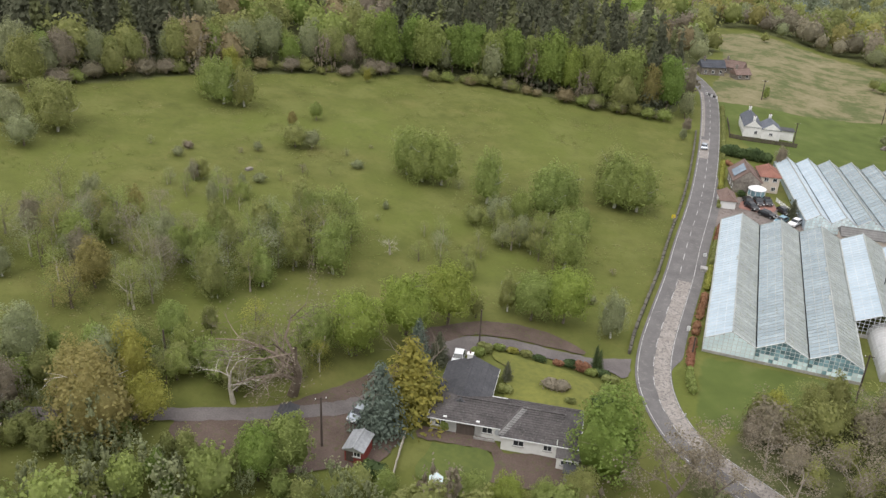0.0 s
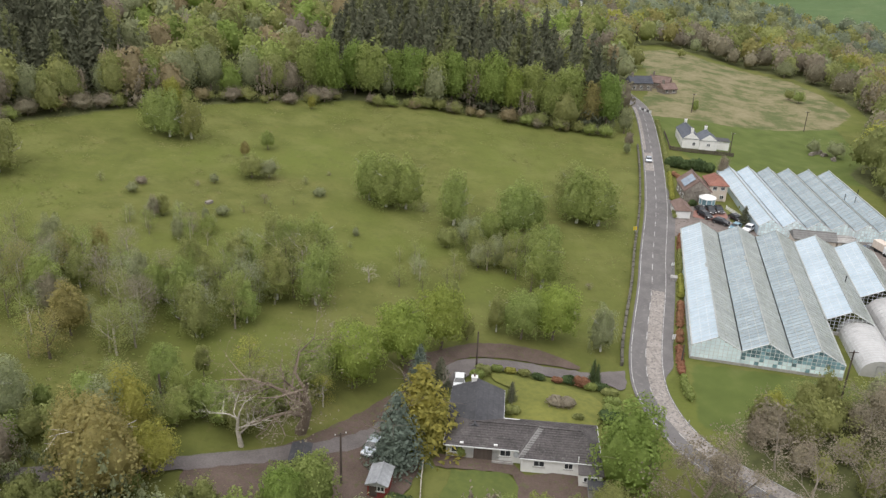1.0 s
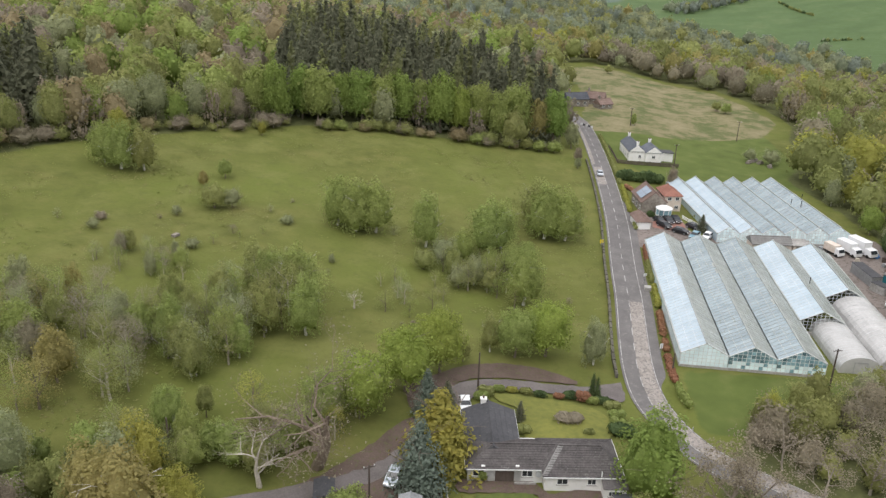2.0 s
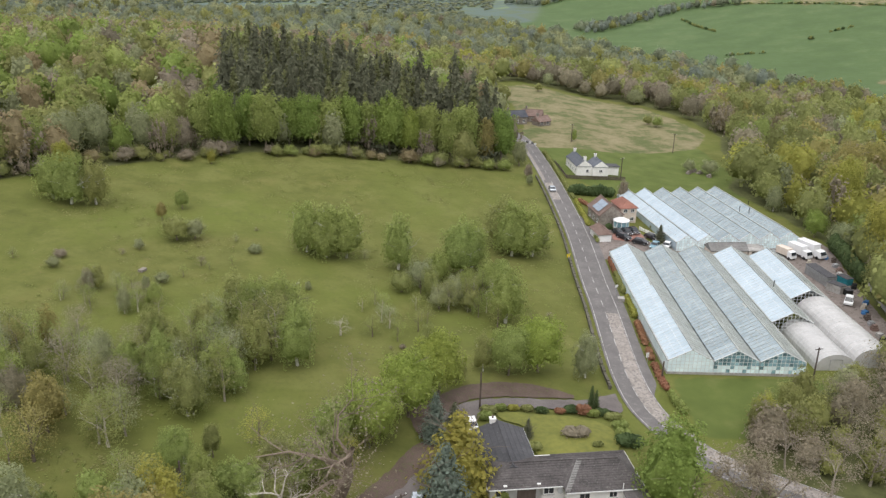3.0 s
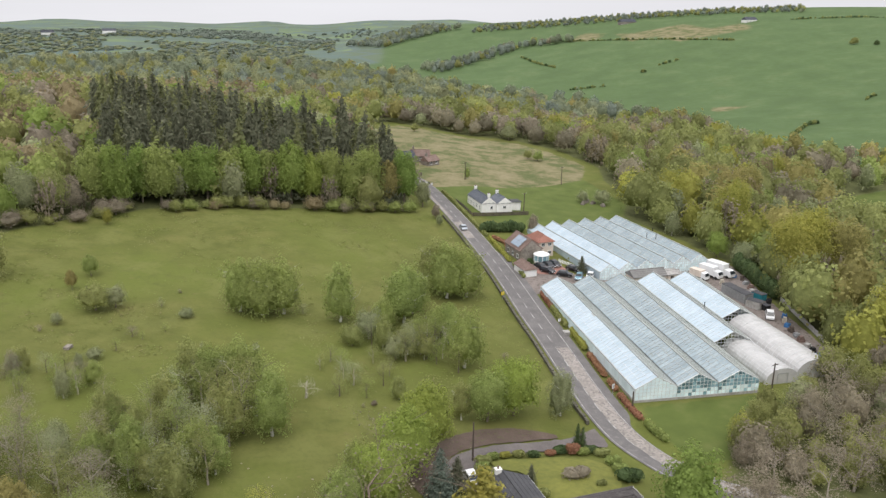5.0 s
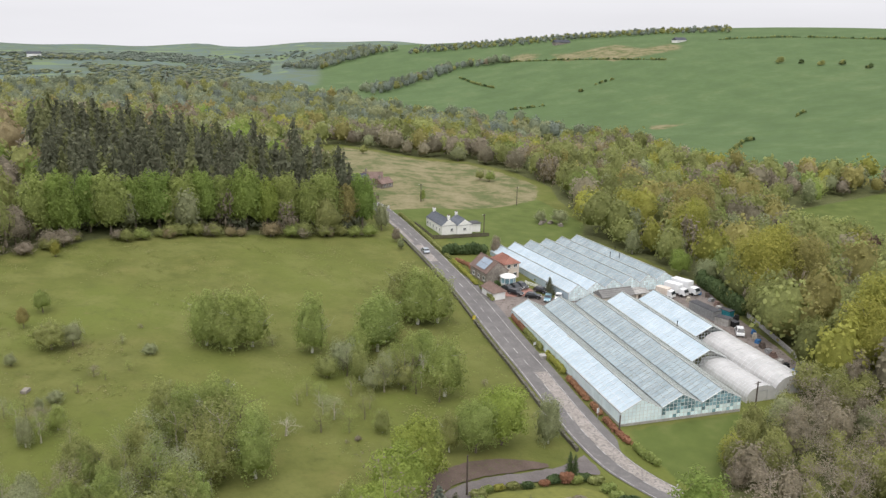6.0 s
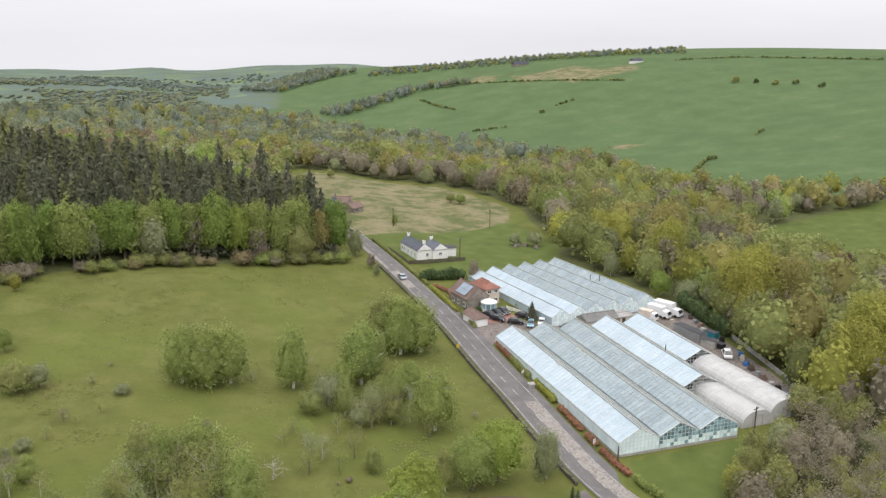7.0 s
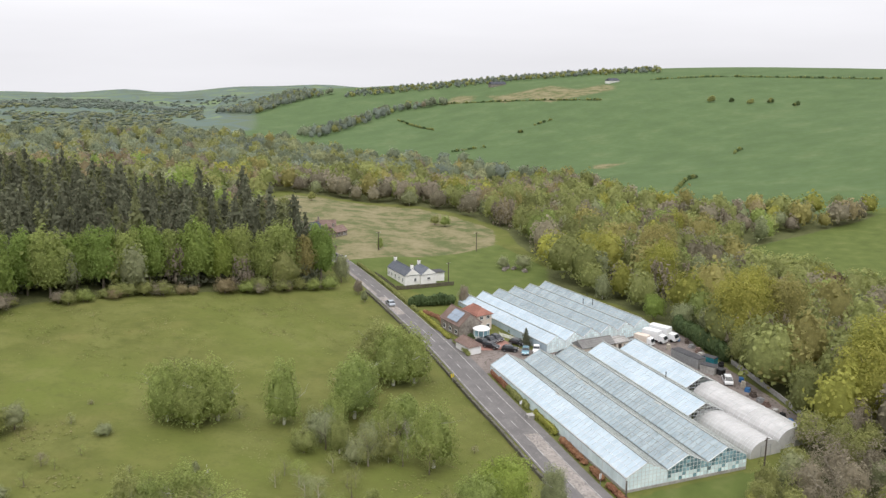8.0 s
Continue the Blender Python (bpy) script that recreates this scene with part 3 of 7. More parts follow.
def drape(name, poly, mat, lift, label, category, step=1.0, rag=0.25):
    """A patch of surface laid over the land inside a plan polygon, with a slightly ragged rim and a raised edge."""
    p = np.array(poly)
    rim = smooth_path(list(map(tuple, p)) + [tuple(p[0])], step)[:-1]
    rng = np.random.default_rng(len(name) * 7 + int(abs(p[0][0])))
    rim = rim + rng.normal(0, rag, rim.shape) * 0.5
    bm = bmesh.new()
    vs = [bm.verts.new((x, y, 0)) for x, y in rim]
    bm.faces.new(vs)
    bmesh.ops.triangulate(bm, faces=bm.faces[:])
    for _ in range(4):
        long = [e for e in bm.edges if e.calc_length() > step * 2.2]
        if not long:
            break
        bmesh.ops.subdivide_edges(bm, edges=long, cuts=1, use_grid_fill=True)
        bmesh.ops.triangulate(bm, faces=bm.faces[:])
    for v in bm.verts:
        v.co.z = float(height(v.co.x, v.co.y)) + lift
    for f in bm.faces:
        if f.normal.z < 0:
            f.normal_flip()
    me = bpy.data.meshes.new(name)
    bm.normal_update()
    bm.to_mesh(me)
    bm.free()
    me.materials.append(mat)
    return tagged(new(name, me), label, category, kind="structure")


# ---- road ----
along = ROAD[:, 1]
strip = 1.8 * ease(-9, -3, along) * (1 - ease(84, 92, along)) * (ROAD[:, 0] < 0)
ribbon("road", ROAD, 3.0, 3.0 + strip, [ASPHALT], 0.1, "worn grey two-lane country road", "road", across=6)
for lo, hi, a, b in ((-60, 28, -0.1, 2.7), (104, 122, 2.4, 0.1), (124, 178, 2.6, -1.6)):
    some = ROAD[(along > lo) & (along < hi) & (ROAD[:, 0] < 30)]
    ribbon("road_repair", some, a, b, [PATCH], 0.118, "pale buff patched strip of road surface", "road", across=3)
for side, w in ((-2.62, 0.13), (2.78, 0.13)):
    ribbon("edge_line", ROAD[(ROAD[:, 0] < 40)], -side, side + w, [ROAD_PAINT], 0.128, "worn white painted edge line", "road marking", across=1)


def road_dashes():
    d = np.r_[0, np.cumsum(np.linalg.norm(np.diff(ROAD, axis=0), axis=1))]
    at = 12.0
    while at < d[-1] - 40:
        seg = np.stack([np.interp(np.linspace(at, at + 3.2, 4), d, ROAD[:, k]) for k in (0, 1)], 1)
        tagged(ribbon("centre_dash", seg, 0.07, 0.07, [ROAD_PAINT], 0.13, "white painted centre dash on the road", "road marking", across=1), group="road centre dashes")
        at += 6.4


road_dashes()
drape("driveway", [(-10.5, -7.5), (-17, -10.5), (-25, -11.5), (-33, -13), (-38, -16), (-41, -21), (-39, -25), (-36.5, -22), (-34, -17.5), (-28, -15.5), (-20, -14.2), (-14, -13), (-10.5, -14)], TRACK, 0.09, "grey gravel driveway off the road", "driveway")
drape("bare_earth", [(-19, -8.5), (-25, -6.5), (-33, -7.5), (-40, -12), (-46, -20), (-44, -27), (-41, -22), (-38, -15.5), (-33, -12.6), (-25, -11), (-18, -10)], DRIVE, 0.06, "red-brown bare earth beside the driveway", "bare ground")
drape("gravel_court", [(-41, -24), (-46, -30), (-50, -38), (-56, -47), (-64, -53), (-66, -58), (-60, -61), (-50, -59), (-44, -55), (-38.5, -50), (-38.5, -38), (-39.5, -30)], DRIVE, 0.06, "red-brown gravel court among the trees", "bare ground")
drape("farm_track", [(-43.5, -33), (-49, -42), (-60, -50), (-72, -57), (-84, -64), (-83, -66.5), (-71, -59.5), (-58.5, -52.3), (-47.5, -44.5), (-42, -36)], TRACK, 0.1, "grey gravel track through the court", "track")
drape("front_lawn", [(-32.5, -17.5), (-27, -17), (-20, -17.2), (-15.5, -19), (-13.5, -23), (-14.5, -28), (-18, -29.5), (-26, -31), (-27.6, -27), (-28, -22), (-31, -20)], LAWN, 0.09, "yellow-green mown garden lawn", "lawn")
drape("back_lawn", [(-33.6, -43.9), (-26, -42.9), (-24.6, -48.5), (-33.6, -50.8)], LAWN_FRESH, 0.09, "green mown square lawn", "lawn")
drape("patio", [(-36, -41), (-26, -40), (-24, -42.2), (-14, -39.5), (-14, -45), (-24, -47.8), (-25.6, -42.8), (-36, -43.6)], DRIVE, 0.07, "brown-grey paved patio behind the bungalow", "patio")
drape("yard", [(29, 57.5), (45.6, 57.5), (46, 31), (44, 28), (50, 8), (54, 20), (58, 43), (63, 66), (62, 76), (46, 70), (30, 66)], YARD, 0.05, "brown-grey rough yard beside the greenhouses", "yard")
drape("block_paving", [(6, 71.5), (11, 70.5), (14.5, 73.5), (13.8, 78), (7.5, 78)], PAVING, 0.1, "red block paving before the house", "paving")
drape("forecourt", [(-1, 57.5), (29, 57.5), (30, 66), (24, 66), (16, 70), (14, 79), (6, 79), (1, 69), (-1.6, 66)], YARD, 0.05, "brown-grey forecourt of the house", "forecourt")


# ---- trees and shrubs: templates ----
def facing_quads(rng, centres, normals, size, squash=0.7, jitter=0.6):
    """Small kite-shaped leaf clumps at the centres, roughly facing along the normals."""
    n = len(centres)
    nr = normals + rng.normal(0, jitter, (n, 3))
    nr /= np.linalg.norm(nr, axis=1)[:, None]
    a = np.cross(nr, rng.normal(0, 1, (n, 3)))
    a /= np.linalg.norm(a, axis=1)[:, None]
    b = np.cross(nr, a)
    s = (size * rng.uniform(0.55, 1.35, n))[:, None]
    c = centres
    v = np.stack([c - a * s, c - b * s * squash + nr * s * 0.25, c + a * s, c + b * s * squash + nr * s * 0.25], 1).reshape(-1, 3)
    return v, np.arange(4 * n).reshape(n, 4)


def join(chunks):
    vs, fs, base = [], [], 0
    for v, f in chunks:
        vs.append(v), fs.append(f + base)
        base += len(v)
    return np.concatenate(vs), np.concatenate(fs)


def core_blob(rng, centre, radii, n=6, rows=4):
    """A rough closed lump of quads."""
    th = np.linspace(0, 2 * math.pi, n, endpoint=False)
    ph = np.linspace(0.12, math.pi - 0.12, rows)
    r = rng.uniform(0.74, 1.12, (rows, n))
    p = np.stack([np.sin(ph)[:, None] * np.cos(th) * r, np.sin(ph)[:, None] * np.sin(th) * r, np.cos(ph)[:, None] * r], -1) * radii + centre
    i = np.arange(rows * n).reshape(rows, n)
    q = [(i[a, b], i[a + 1, b], i[a + 1, (b + 1) % n], i[a, (b + 1) % n]) for a in range(rows - 1) for b in range(n)]
    return p.reshape(-1, 3), np.array(q)


def leafy(seed, lobes, leaves, size, width=4.0, tall=10.0, base=0.22, lobe=1.7, open_=0.0, core=0.78, n=5, rows=4):
    """Crown of a broad-leaved tree: lobes of leaf clumps round an uneven outline."""
    rng = np.random.default_rng(seed)
    mid, half = tall * (1 + base) / 2, tall * (1 - base) / 2
    out = []
    for k in range(lobes):
        z = rng.uniform(-0.85, 0.9) if k else 0.8
        a = k * 2.4 + rng.uniform(-0.4, 0.4)
        rr = math.sqrt(max(0.05, 1 - z * z)) * rng.uniform(0.45, 0.85) * (1.0 if z < 0.5 else 0.8)
        rad = lobe * rng.uniform(0.75, 1.25)
        c = np.array([rr * (width - rad * 0.6) * math.cos(a), rr * (width - rad * 0.6) * math.sin(a), mid + z * (half - rad * 0.55)])
        d = rng.normal(0, 1, (leaves, 3))
        d /= np.linalg.norm(d, axis=1)[:, None]
        away = c - np.array([0, 0, mid])
        away = away / (np.linalg.norm(away) + 1e-6)
        d = np.where(((d @ away) < -0.25)[:, None], -d, d)
        shell = rng.uniform(0.74, 1.2 + open_, leaves)[:, None]
        out.append(facing_quads(rng, c + d * rad * shell * (1, 1, 0.9), d + (0, 0, 0.55), size))
        if core:
            out.append(core_blob(rng, c, np.array([rad, rad, rad * 0.9]) * core, n, rows))
    return join(out)


def dome(seed, leaves, size, width=4.0, tall=10.0, base=0.1, bumps=24, depth=0.48, tight=11.0, rag=0.12, core=0.86, rows=11, n=16, belly=-0.15):
    """Crown as one billowing dome: rounded swells over an egg-shaped body, clad in leaf clumps that face outwards."""
    rng = np.random.default_rng(seed)
    mid, half = tall * (base + (1 - base) * 0.46), tall * (1 - base) / 2
    radii = np.array([width, width, half * 1.05]) * (rng.uniform(0.85, 1.12), rng.uniform(0.85, 1.12), 1)
    k = np.arange(bumps) + 0.5
    bz = 1 - 1.75 * k / bumps + rng.uniform(-0.08, 0.08, bumps)
    ba = k * 2.4 + rng.uniform(-0.5, 0.5, bumps)
    br = np.sqrt(np.clip(1 - bz * bz, 0.02, 1))
    b = np.stack([br * np.cos(ba), br * np.sin(ba), bz], 1)
    b /= np.linalg.norm(b, axis=1)[:, None]
    amp = rng.uniform(0.5, 1.2, bumps)

    def swell(d):
        w = amp * np.exp((d @ b.T - 1) * tight)
        at = np.argmax(w, 1)
        lift = 1 - depth + depth * w[np.arange(len(d)), at] * 1.15
        return lift * (1 - 0.22 * np.clip(belly - d[:, 2], 0, 1)), b[at]

    d = rng.normal(0, 1, (leaves, 3))
    d /= np.linalg.norm(d, axis=1)[:, None]
    d[:, 2] = np.where(d[:, 2] < -0.6, -d[:, 2], d[:, 2])
    r, near = swell(d)
    p = d * radii * (r * rng.uniform(0.93, 1.03 + rag, leaves))[:, None] + (0, 0, mid)
    nr = d / radii * width + 1.6 * (d - near) + (0, 0, 0.25)
    nr /= np.linalg.norm(nr, axis=1)[:, None]
    th = np.linspace(0, 2 * math.pi, n, endpoint=False)
    ph = np.linspace(0.1, math.pi - 0.25, rows)
    c = np.stack([np.sin(ph)[:, None] * np.cos(th), np.sin(ph)[:, None] * np.sin(th), np.cos(ph)[:, None] + 0 * th], -1).reshape(-1, 3)
    rc, _ = swell(c)
    i = np.arange(rows * n).reshape(rows, n)
    q = np.array([(i[a, e], i[a + 1, e], i[a + 1, (e + 1) % n], i[a, (e + 1) % n]) for a in range(rows - 1) for e in range(n)])
    return join([facing_quads(rng, p, nr, size, 0.75, 0.42), (c * radii * (rc * core)[:, None] + (0, 0, mid), q)])


def wispy(seed, clumps, leaves, size, width=3.6, tall=10.0, low=0.18):
    """Thin crown of a scrub tree: loose sprays of small leaves with plenty of air between them."""
    rng = np.random.default_rng(seed)
    out = []
    for k in range(clumps):
        z = rng.uniform(low, 1.0)
        rr = width * math.sqrt(max(0.05, 1 - ((z - 0.52) / 0.55) ** 2)) * math.sqrt(rng.uniform(0.05, 1))
        a = rng.uniform(0, 2 * math.pi)
        c = np.array([rr * math.cos(a), rr * math.sin(a), z * tall * 0.95])
        p = rng.normal(0, 1, (leaves, 3)) * (0.62, 0.62, 0.5) + c
        d = p - np.array([0, 0, tall * 0.4])
        d /= np.linalg.norm(d, axis=1)[:, None] + 1e-6
        out.append(facing_quads(rng, p, d + (0, 0, 0.5), size, 0.6, 0.4))
    return join(out)


def droopy(seed, tufts, leaves, size, width=3.2, tall=10.0):
    """Crown of a birch or willow: hanging tufts that leave gaps."""
    rng = np.random.default_rng(seed)
    out = []
    for k in range(tufts):
        z = rng.uniform(0.1, 1.0)
        rr = width * math.sqrt(max(0.0, 1 - ((z - 0.46) / 0.6) ** 2)) * math.sqrt(rng.uniform(0.1, 1))
        a = rng.uniform(0, 2 * math.pi)
        c = np.array([rr * math.cos(a), rr * math.sin(a), z * tall])
        p = rng.normal(0, 1, (leaves, 3)) * (0.5, 0.5, 0.95) + c
        d = p - np.array([0, 0, tall * 0.5])
        d /= np.linalg.norm(d, axis=1)[:, None] + 1e-6
        out.append(facing_quads(rng, p, d, size, 0.6))
        out.append(core_blob(rng, c - (0, 0, 0.2), np.array([0.5, 0.5, 0.85]), 4, 3))
    return join(out)


def coned(seed, count, size, width=2.9, tall=10.0, ragged=0.16, pow_=0.8):
    """Dense conifer crown: needle clumps in ragged tiers over a cone."""
    rng = np.random.default_rng(seed)
    u = 1 - np.sqrt(rng.uniform(0, 1, count))
    a = rng.uniform(0, 2 * math.pi, count)
    tier = 1 + 0.26 * np.sin(u * 44 + np.floor(a * 1.3) * 2.1)
    rad = width * (1 - u) ** pow_ * tier * rng.uniform(1 - 2 * ragged, 1 + ragged, count) + 0.05
    p = np.stack([rad * np.cos(a), rad * np.sin(a), tall * (0.04 + 0.96 * u) - 0.12 * rad], 1)
    d = np.stack([np.cos(a), np.sin(a), np.full(count, 0.9)], 1)
    out = [facing_quads(rng, p, d, size, 0.5, 0.4)]
    for k in range(6):
        t = k / 6
        out.append(core_blob(rng, np.array([0, 0, tall * (0.08 + 0.86 * t)]), np.array([1, 1, 0]) * width * 0.7 * (1 - t) ** pow_ + (0, 0, tall * 0.13), 8, 4))
    return join(out)


def limbs(seed, tall=10.0, girth=0.32, depth=3, spread=0.75, fork=4, first=0.3, thin=0.6, bend=0.25):
    """A tapered trunk with forking limbs, as quads."""
    rng = np.random.default_rng(seed)
    vs, fs = [], []

    def limb(a, d, length, r, level):
        steps = 3 if level else 4
        pts, dirs = [a], d
        for k in range(steps):
            dirs = dirs + rng.normal(0, bend, 3) * (0.35 if level == 0 else 1) + np.array([0, 0, 0.08])
            dirs = dirs / np.linalg.norm(dirs)
            pts.append(pts[-1] + dirs * length / steps)
        n = 6 if level == 0 else 4 if level == 1 else 3
        for k, p in enumerate(pts):
            rad = r * (1 - 0.7 * k / steps)
            t = (pts[min(k + 1, steps)] - pts[max(k - 1, 0)])
            t = t / np.linalg.norm(t)
            s = np.cross(t, (0.31, 0.83, 0.45))
            s /= np.linalg.norm(s)
            u = np.cross(t, s)
            b = len(vs)
            for j in range(n):
                an = 2 * math.pi * j / n
                vs.append(p + (s * math.cos(an) + u * math.sin(an)) * rad)
            if k:
                fs.extend((b - n + j, b - n + (j + 1) % n, b + (j + 1) % n, b + j) for j in range(n))
        if level < depth:
            for j in range(fork + (2 if level == 0 else 0)):
                f = first + (1 - first) * (j + rng.uniform(0.2, 0.9)) / (fork + (2 if level == 0 else 0)) if level == 0 else rng.uniform(0.3, 1.0)
                k = min(steps - 1, int(f * steps))
                p = pts[k] + (pts[k + 1] - pts[k]) * (f * steps - k if f < 1 else 1)
                side = rng.normal(0, 1, 3)
                side -= dirs * (side @ dirs)
                side /= np.linalg.norm(side)
                nd = dirs * (1 - spread * 0.6) + side * spread + np.array([0, 0, 0.15])
                limb(p, nd / np.linalg.norm(nd), length * thin * rng.uniform(0.7, 1.15), r * (1 - 0.6 * f) * 0.55, level + 1)

    limb(np.array([0, 0, -0.3]), np.array([rng.normal(0, 0.05), rng.normal(0, 0.05), 1.0]), tall * 0.72, girth, 0)
    return np.array(vs), np.array(fs)


# near templates (about 10 m tall), and coarse ones for woods
T = {
    "round": [dome(k, 3300, 0.165, width=4.3, base=0.06, bumps=46) for k in (1, 2, 3)],
    "tall": [dome(k, 3200, 0.172, width=3.3, base=0.03, bumps=56, tight=14, rows=14, n=18) for k in (4, 5, 17)],
    "birch": [dome(k, 3200, 0.142, width=3.1, base=-0.06, bumps=40, depth=0.5, tight=13, rag=0.15, core=0.82, belly=-0.4) for k in (6, 7, 8)],
    "grand": [dome(k, 5200, 0.135, width=3.9, base=0.04, bumps=64, depth=0.42, tight=15, rows=14, n=20) for k in (71, 72, 73)],
    "scrub": [wispy(k, 64, 26, 0.135) for k in (61, 62, 63)],
    "shrub": [dome(k, 1800, 0.165, width=4.4, tall=8, base=0.0, bumps=30, depth=0.55, tight=13, rag=0.18, core=0.82) for k in (9, 10, 20)],
    "fir": [coned(k, 1000, 0.24, width=2.0) for k in (11, 12)],
    "spruce": [coned(k, 2200, 0.24, ragged=0.2) for k in (13, 14)],
}
FAR = {
    "round": [dome(k, 330, 0.4, width=4.3, base=0.02, bumps=26, depth=0.38, rows=8, n=11) for k in (21, 22, 23, 24, 28)],
    "tall": [dome(k, 300, 0.39, width=3.2, base=0.02, bumps=26, depth=0.38, rows=8, n=11) for k in (25, 26)],
    "fir": [coned(k, 340, 0.39, width=1.95, ragged=0.26, pow_=0.9) for k in (31, 32, 33, 39)],
    "thick": [dome(k, 620, 0.32, width=4.1, base=0.02, bumps=34) for k in (51, 52, 53)],
    "twig": [droopy(k, 30, 15, 0.27, width=3.7) for k in (34, 35)],
    "spray": [wispy(k, 40, 14, 0.22, width=3.9, low=0.1) for k in (54, 55, 56)],
    "speck": [leafy(k, 2, 2, 0.6, width=5.0, tall=8, base=0.0, lobe=3.0, core=0.95, n=5, rows=3) for k in (45, 46, 47)],
    "mini": [dome(k, 80, 0.64, width=4.5, tall=9, base=0.0, bumps=14, depth=0.34, rows=6, n=8) for k in (36, 37, 38)],
}
TRUNKS = [limbs(s, 10, 0.26, 2, 0.6, 3) for s in (41, 42, 43)]
mesh_cache = {}


def tree_mesh(key, data, mat):
    if key not in mesh_cache:
        mesh_cache[key] = raw_mesh("crown", *data, [mat], smooth=True)
    return mesh_cache[key]


WORDS = {"round": "broad-leaved tree", "grand": "tall broad-leaved tree", "tall": "upright broad-leaved tree", "birch": "drooping birch tree", "scrub": "thin straggling tree", "shrub": "rounded shrub", "fir": "narrow conifer", "spruce": "dense conifer"}
SHADE = {"fresh": "bright fresh-green", "spring": "spring-green", "olive": "dull olive-green", "grey": "grey-green", "amber": "amber-leaved", "yellow": "yellow-green", "brown": "brown budding",
         "fir": "dark green", "distant": "blue-green", "pale": "pale green", "larch": "light green", "lime": "lime-green", "dun": "dun-brown budding", "russet": "russet-leaved", "gold": "golden-yellow", "blue": "blue-green", "blossom": "white-blossomed", "rust": "rusty-red", "yew": "dark evergreen", "copper": "dark copper-red"}


def tree(x, y, tall, kind, leaf, wide=1.0, turn=None, where="standing in rough grass", bark=None, sink=0.0):
    n = int(abs(x) * 13 + abs(y) * 7)
    z = float(height(x, y)) - sink
    shrubby = kind == "shrub"
    full = 8.0 if shrubby else 10.0
    m = pose(x, y, z, rz=n * 37 % 360 if turn is None else turn) @ Matrix.Diagonal((tall / full * wide, tall / full * wide, tall / full, 1))
    top = thing("shrub" if shrubby else "tree", f"{SHADE[leaf]} {WORDS[kind]} {where}", "shrub" if shrubby else "tree", place=m)
    which = n % len(T[kind])
    part("crown", tree_mesh((kind, which, leaf), T[kind][which], LEAF[leaf]), None, top)
    bark = bark or (BIRCH_BARK if kind == "birch" else (GREY_BARK, BARK, PALE_BARK)[n % 3] if kind == "scrub" else BARK)
    k = n % 3
    key = ("trunk", k, bark.name)
    if key not in mesh_cache:
        mesh_cache[key] = raw_mesh("trunk", *TRUNKS[k], [bark])
    part("trunk", mesh_cache[key], None, top).scale.z = 0.82 if kind in ("birch", "shrub") else 0.95
    return top


def bare_tree(x, y, tall, seed, leaf="brown", leaves=500, bark=None, label="leafless spreading tree with twisted grey limbs", depth=4, wide=1.0, turn=0, size=0.15, girth=0.42):
    rng = np.random.default_rng(seed)
    v, f = limbs(seed, 10, girth, depth, 0.8, 4, first=0.25, thin=0.66, bend=0.32)
    top = thing("tree", label, "tree", place=pose(x, y, float(height(x, y)), rz=turn) @ Matrix.Diagonal((tall / 10 * wide, tall / 10 * wide, tall / 10, 1)))
    part("trunk", raw_mesh("trunk", v, f, [bark or BARK]), None, top)
    if leaves:
        high = v[v[:, 2] > 3]
        at = high[rng.integers(0, len(high), leaves)] + rng.normal(0, 0.3, (leaves, 3))
        part("crown", raw_mesh("crown", *facing_quads(rng, at, rng.normal(0, 1, (leaves, 3)), size), [LEAF[leaf]]), None, top)
    return top


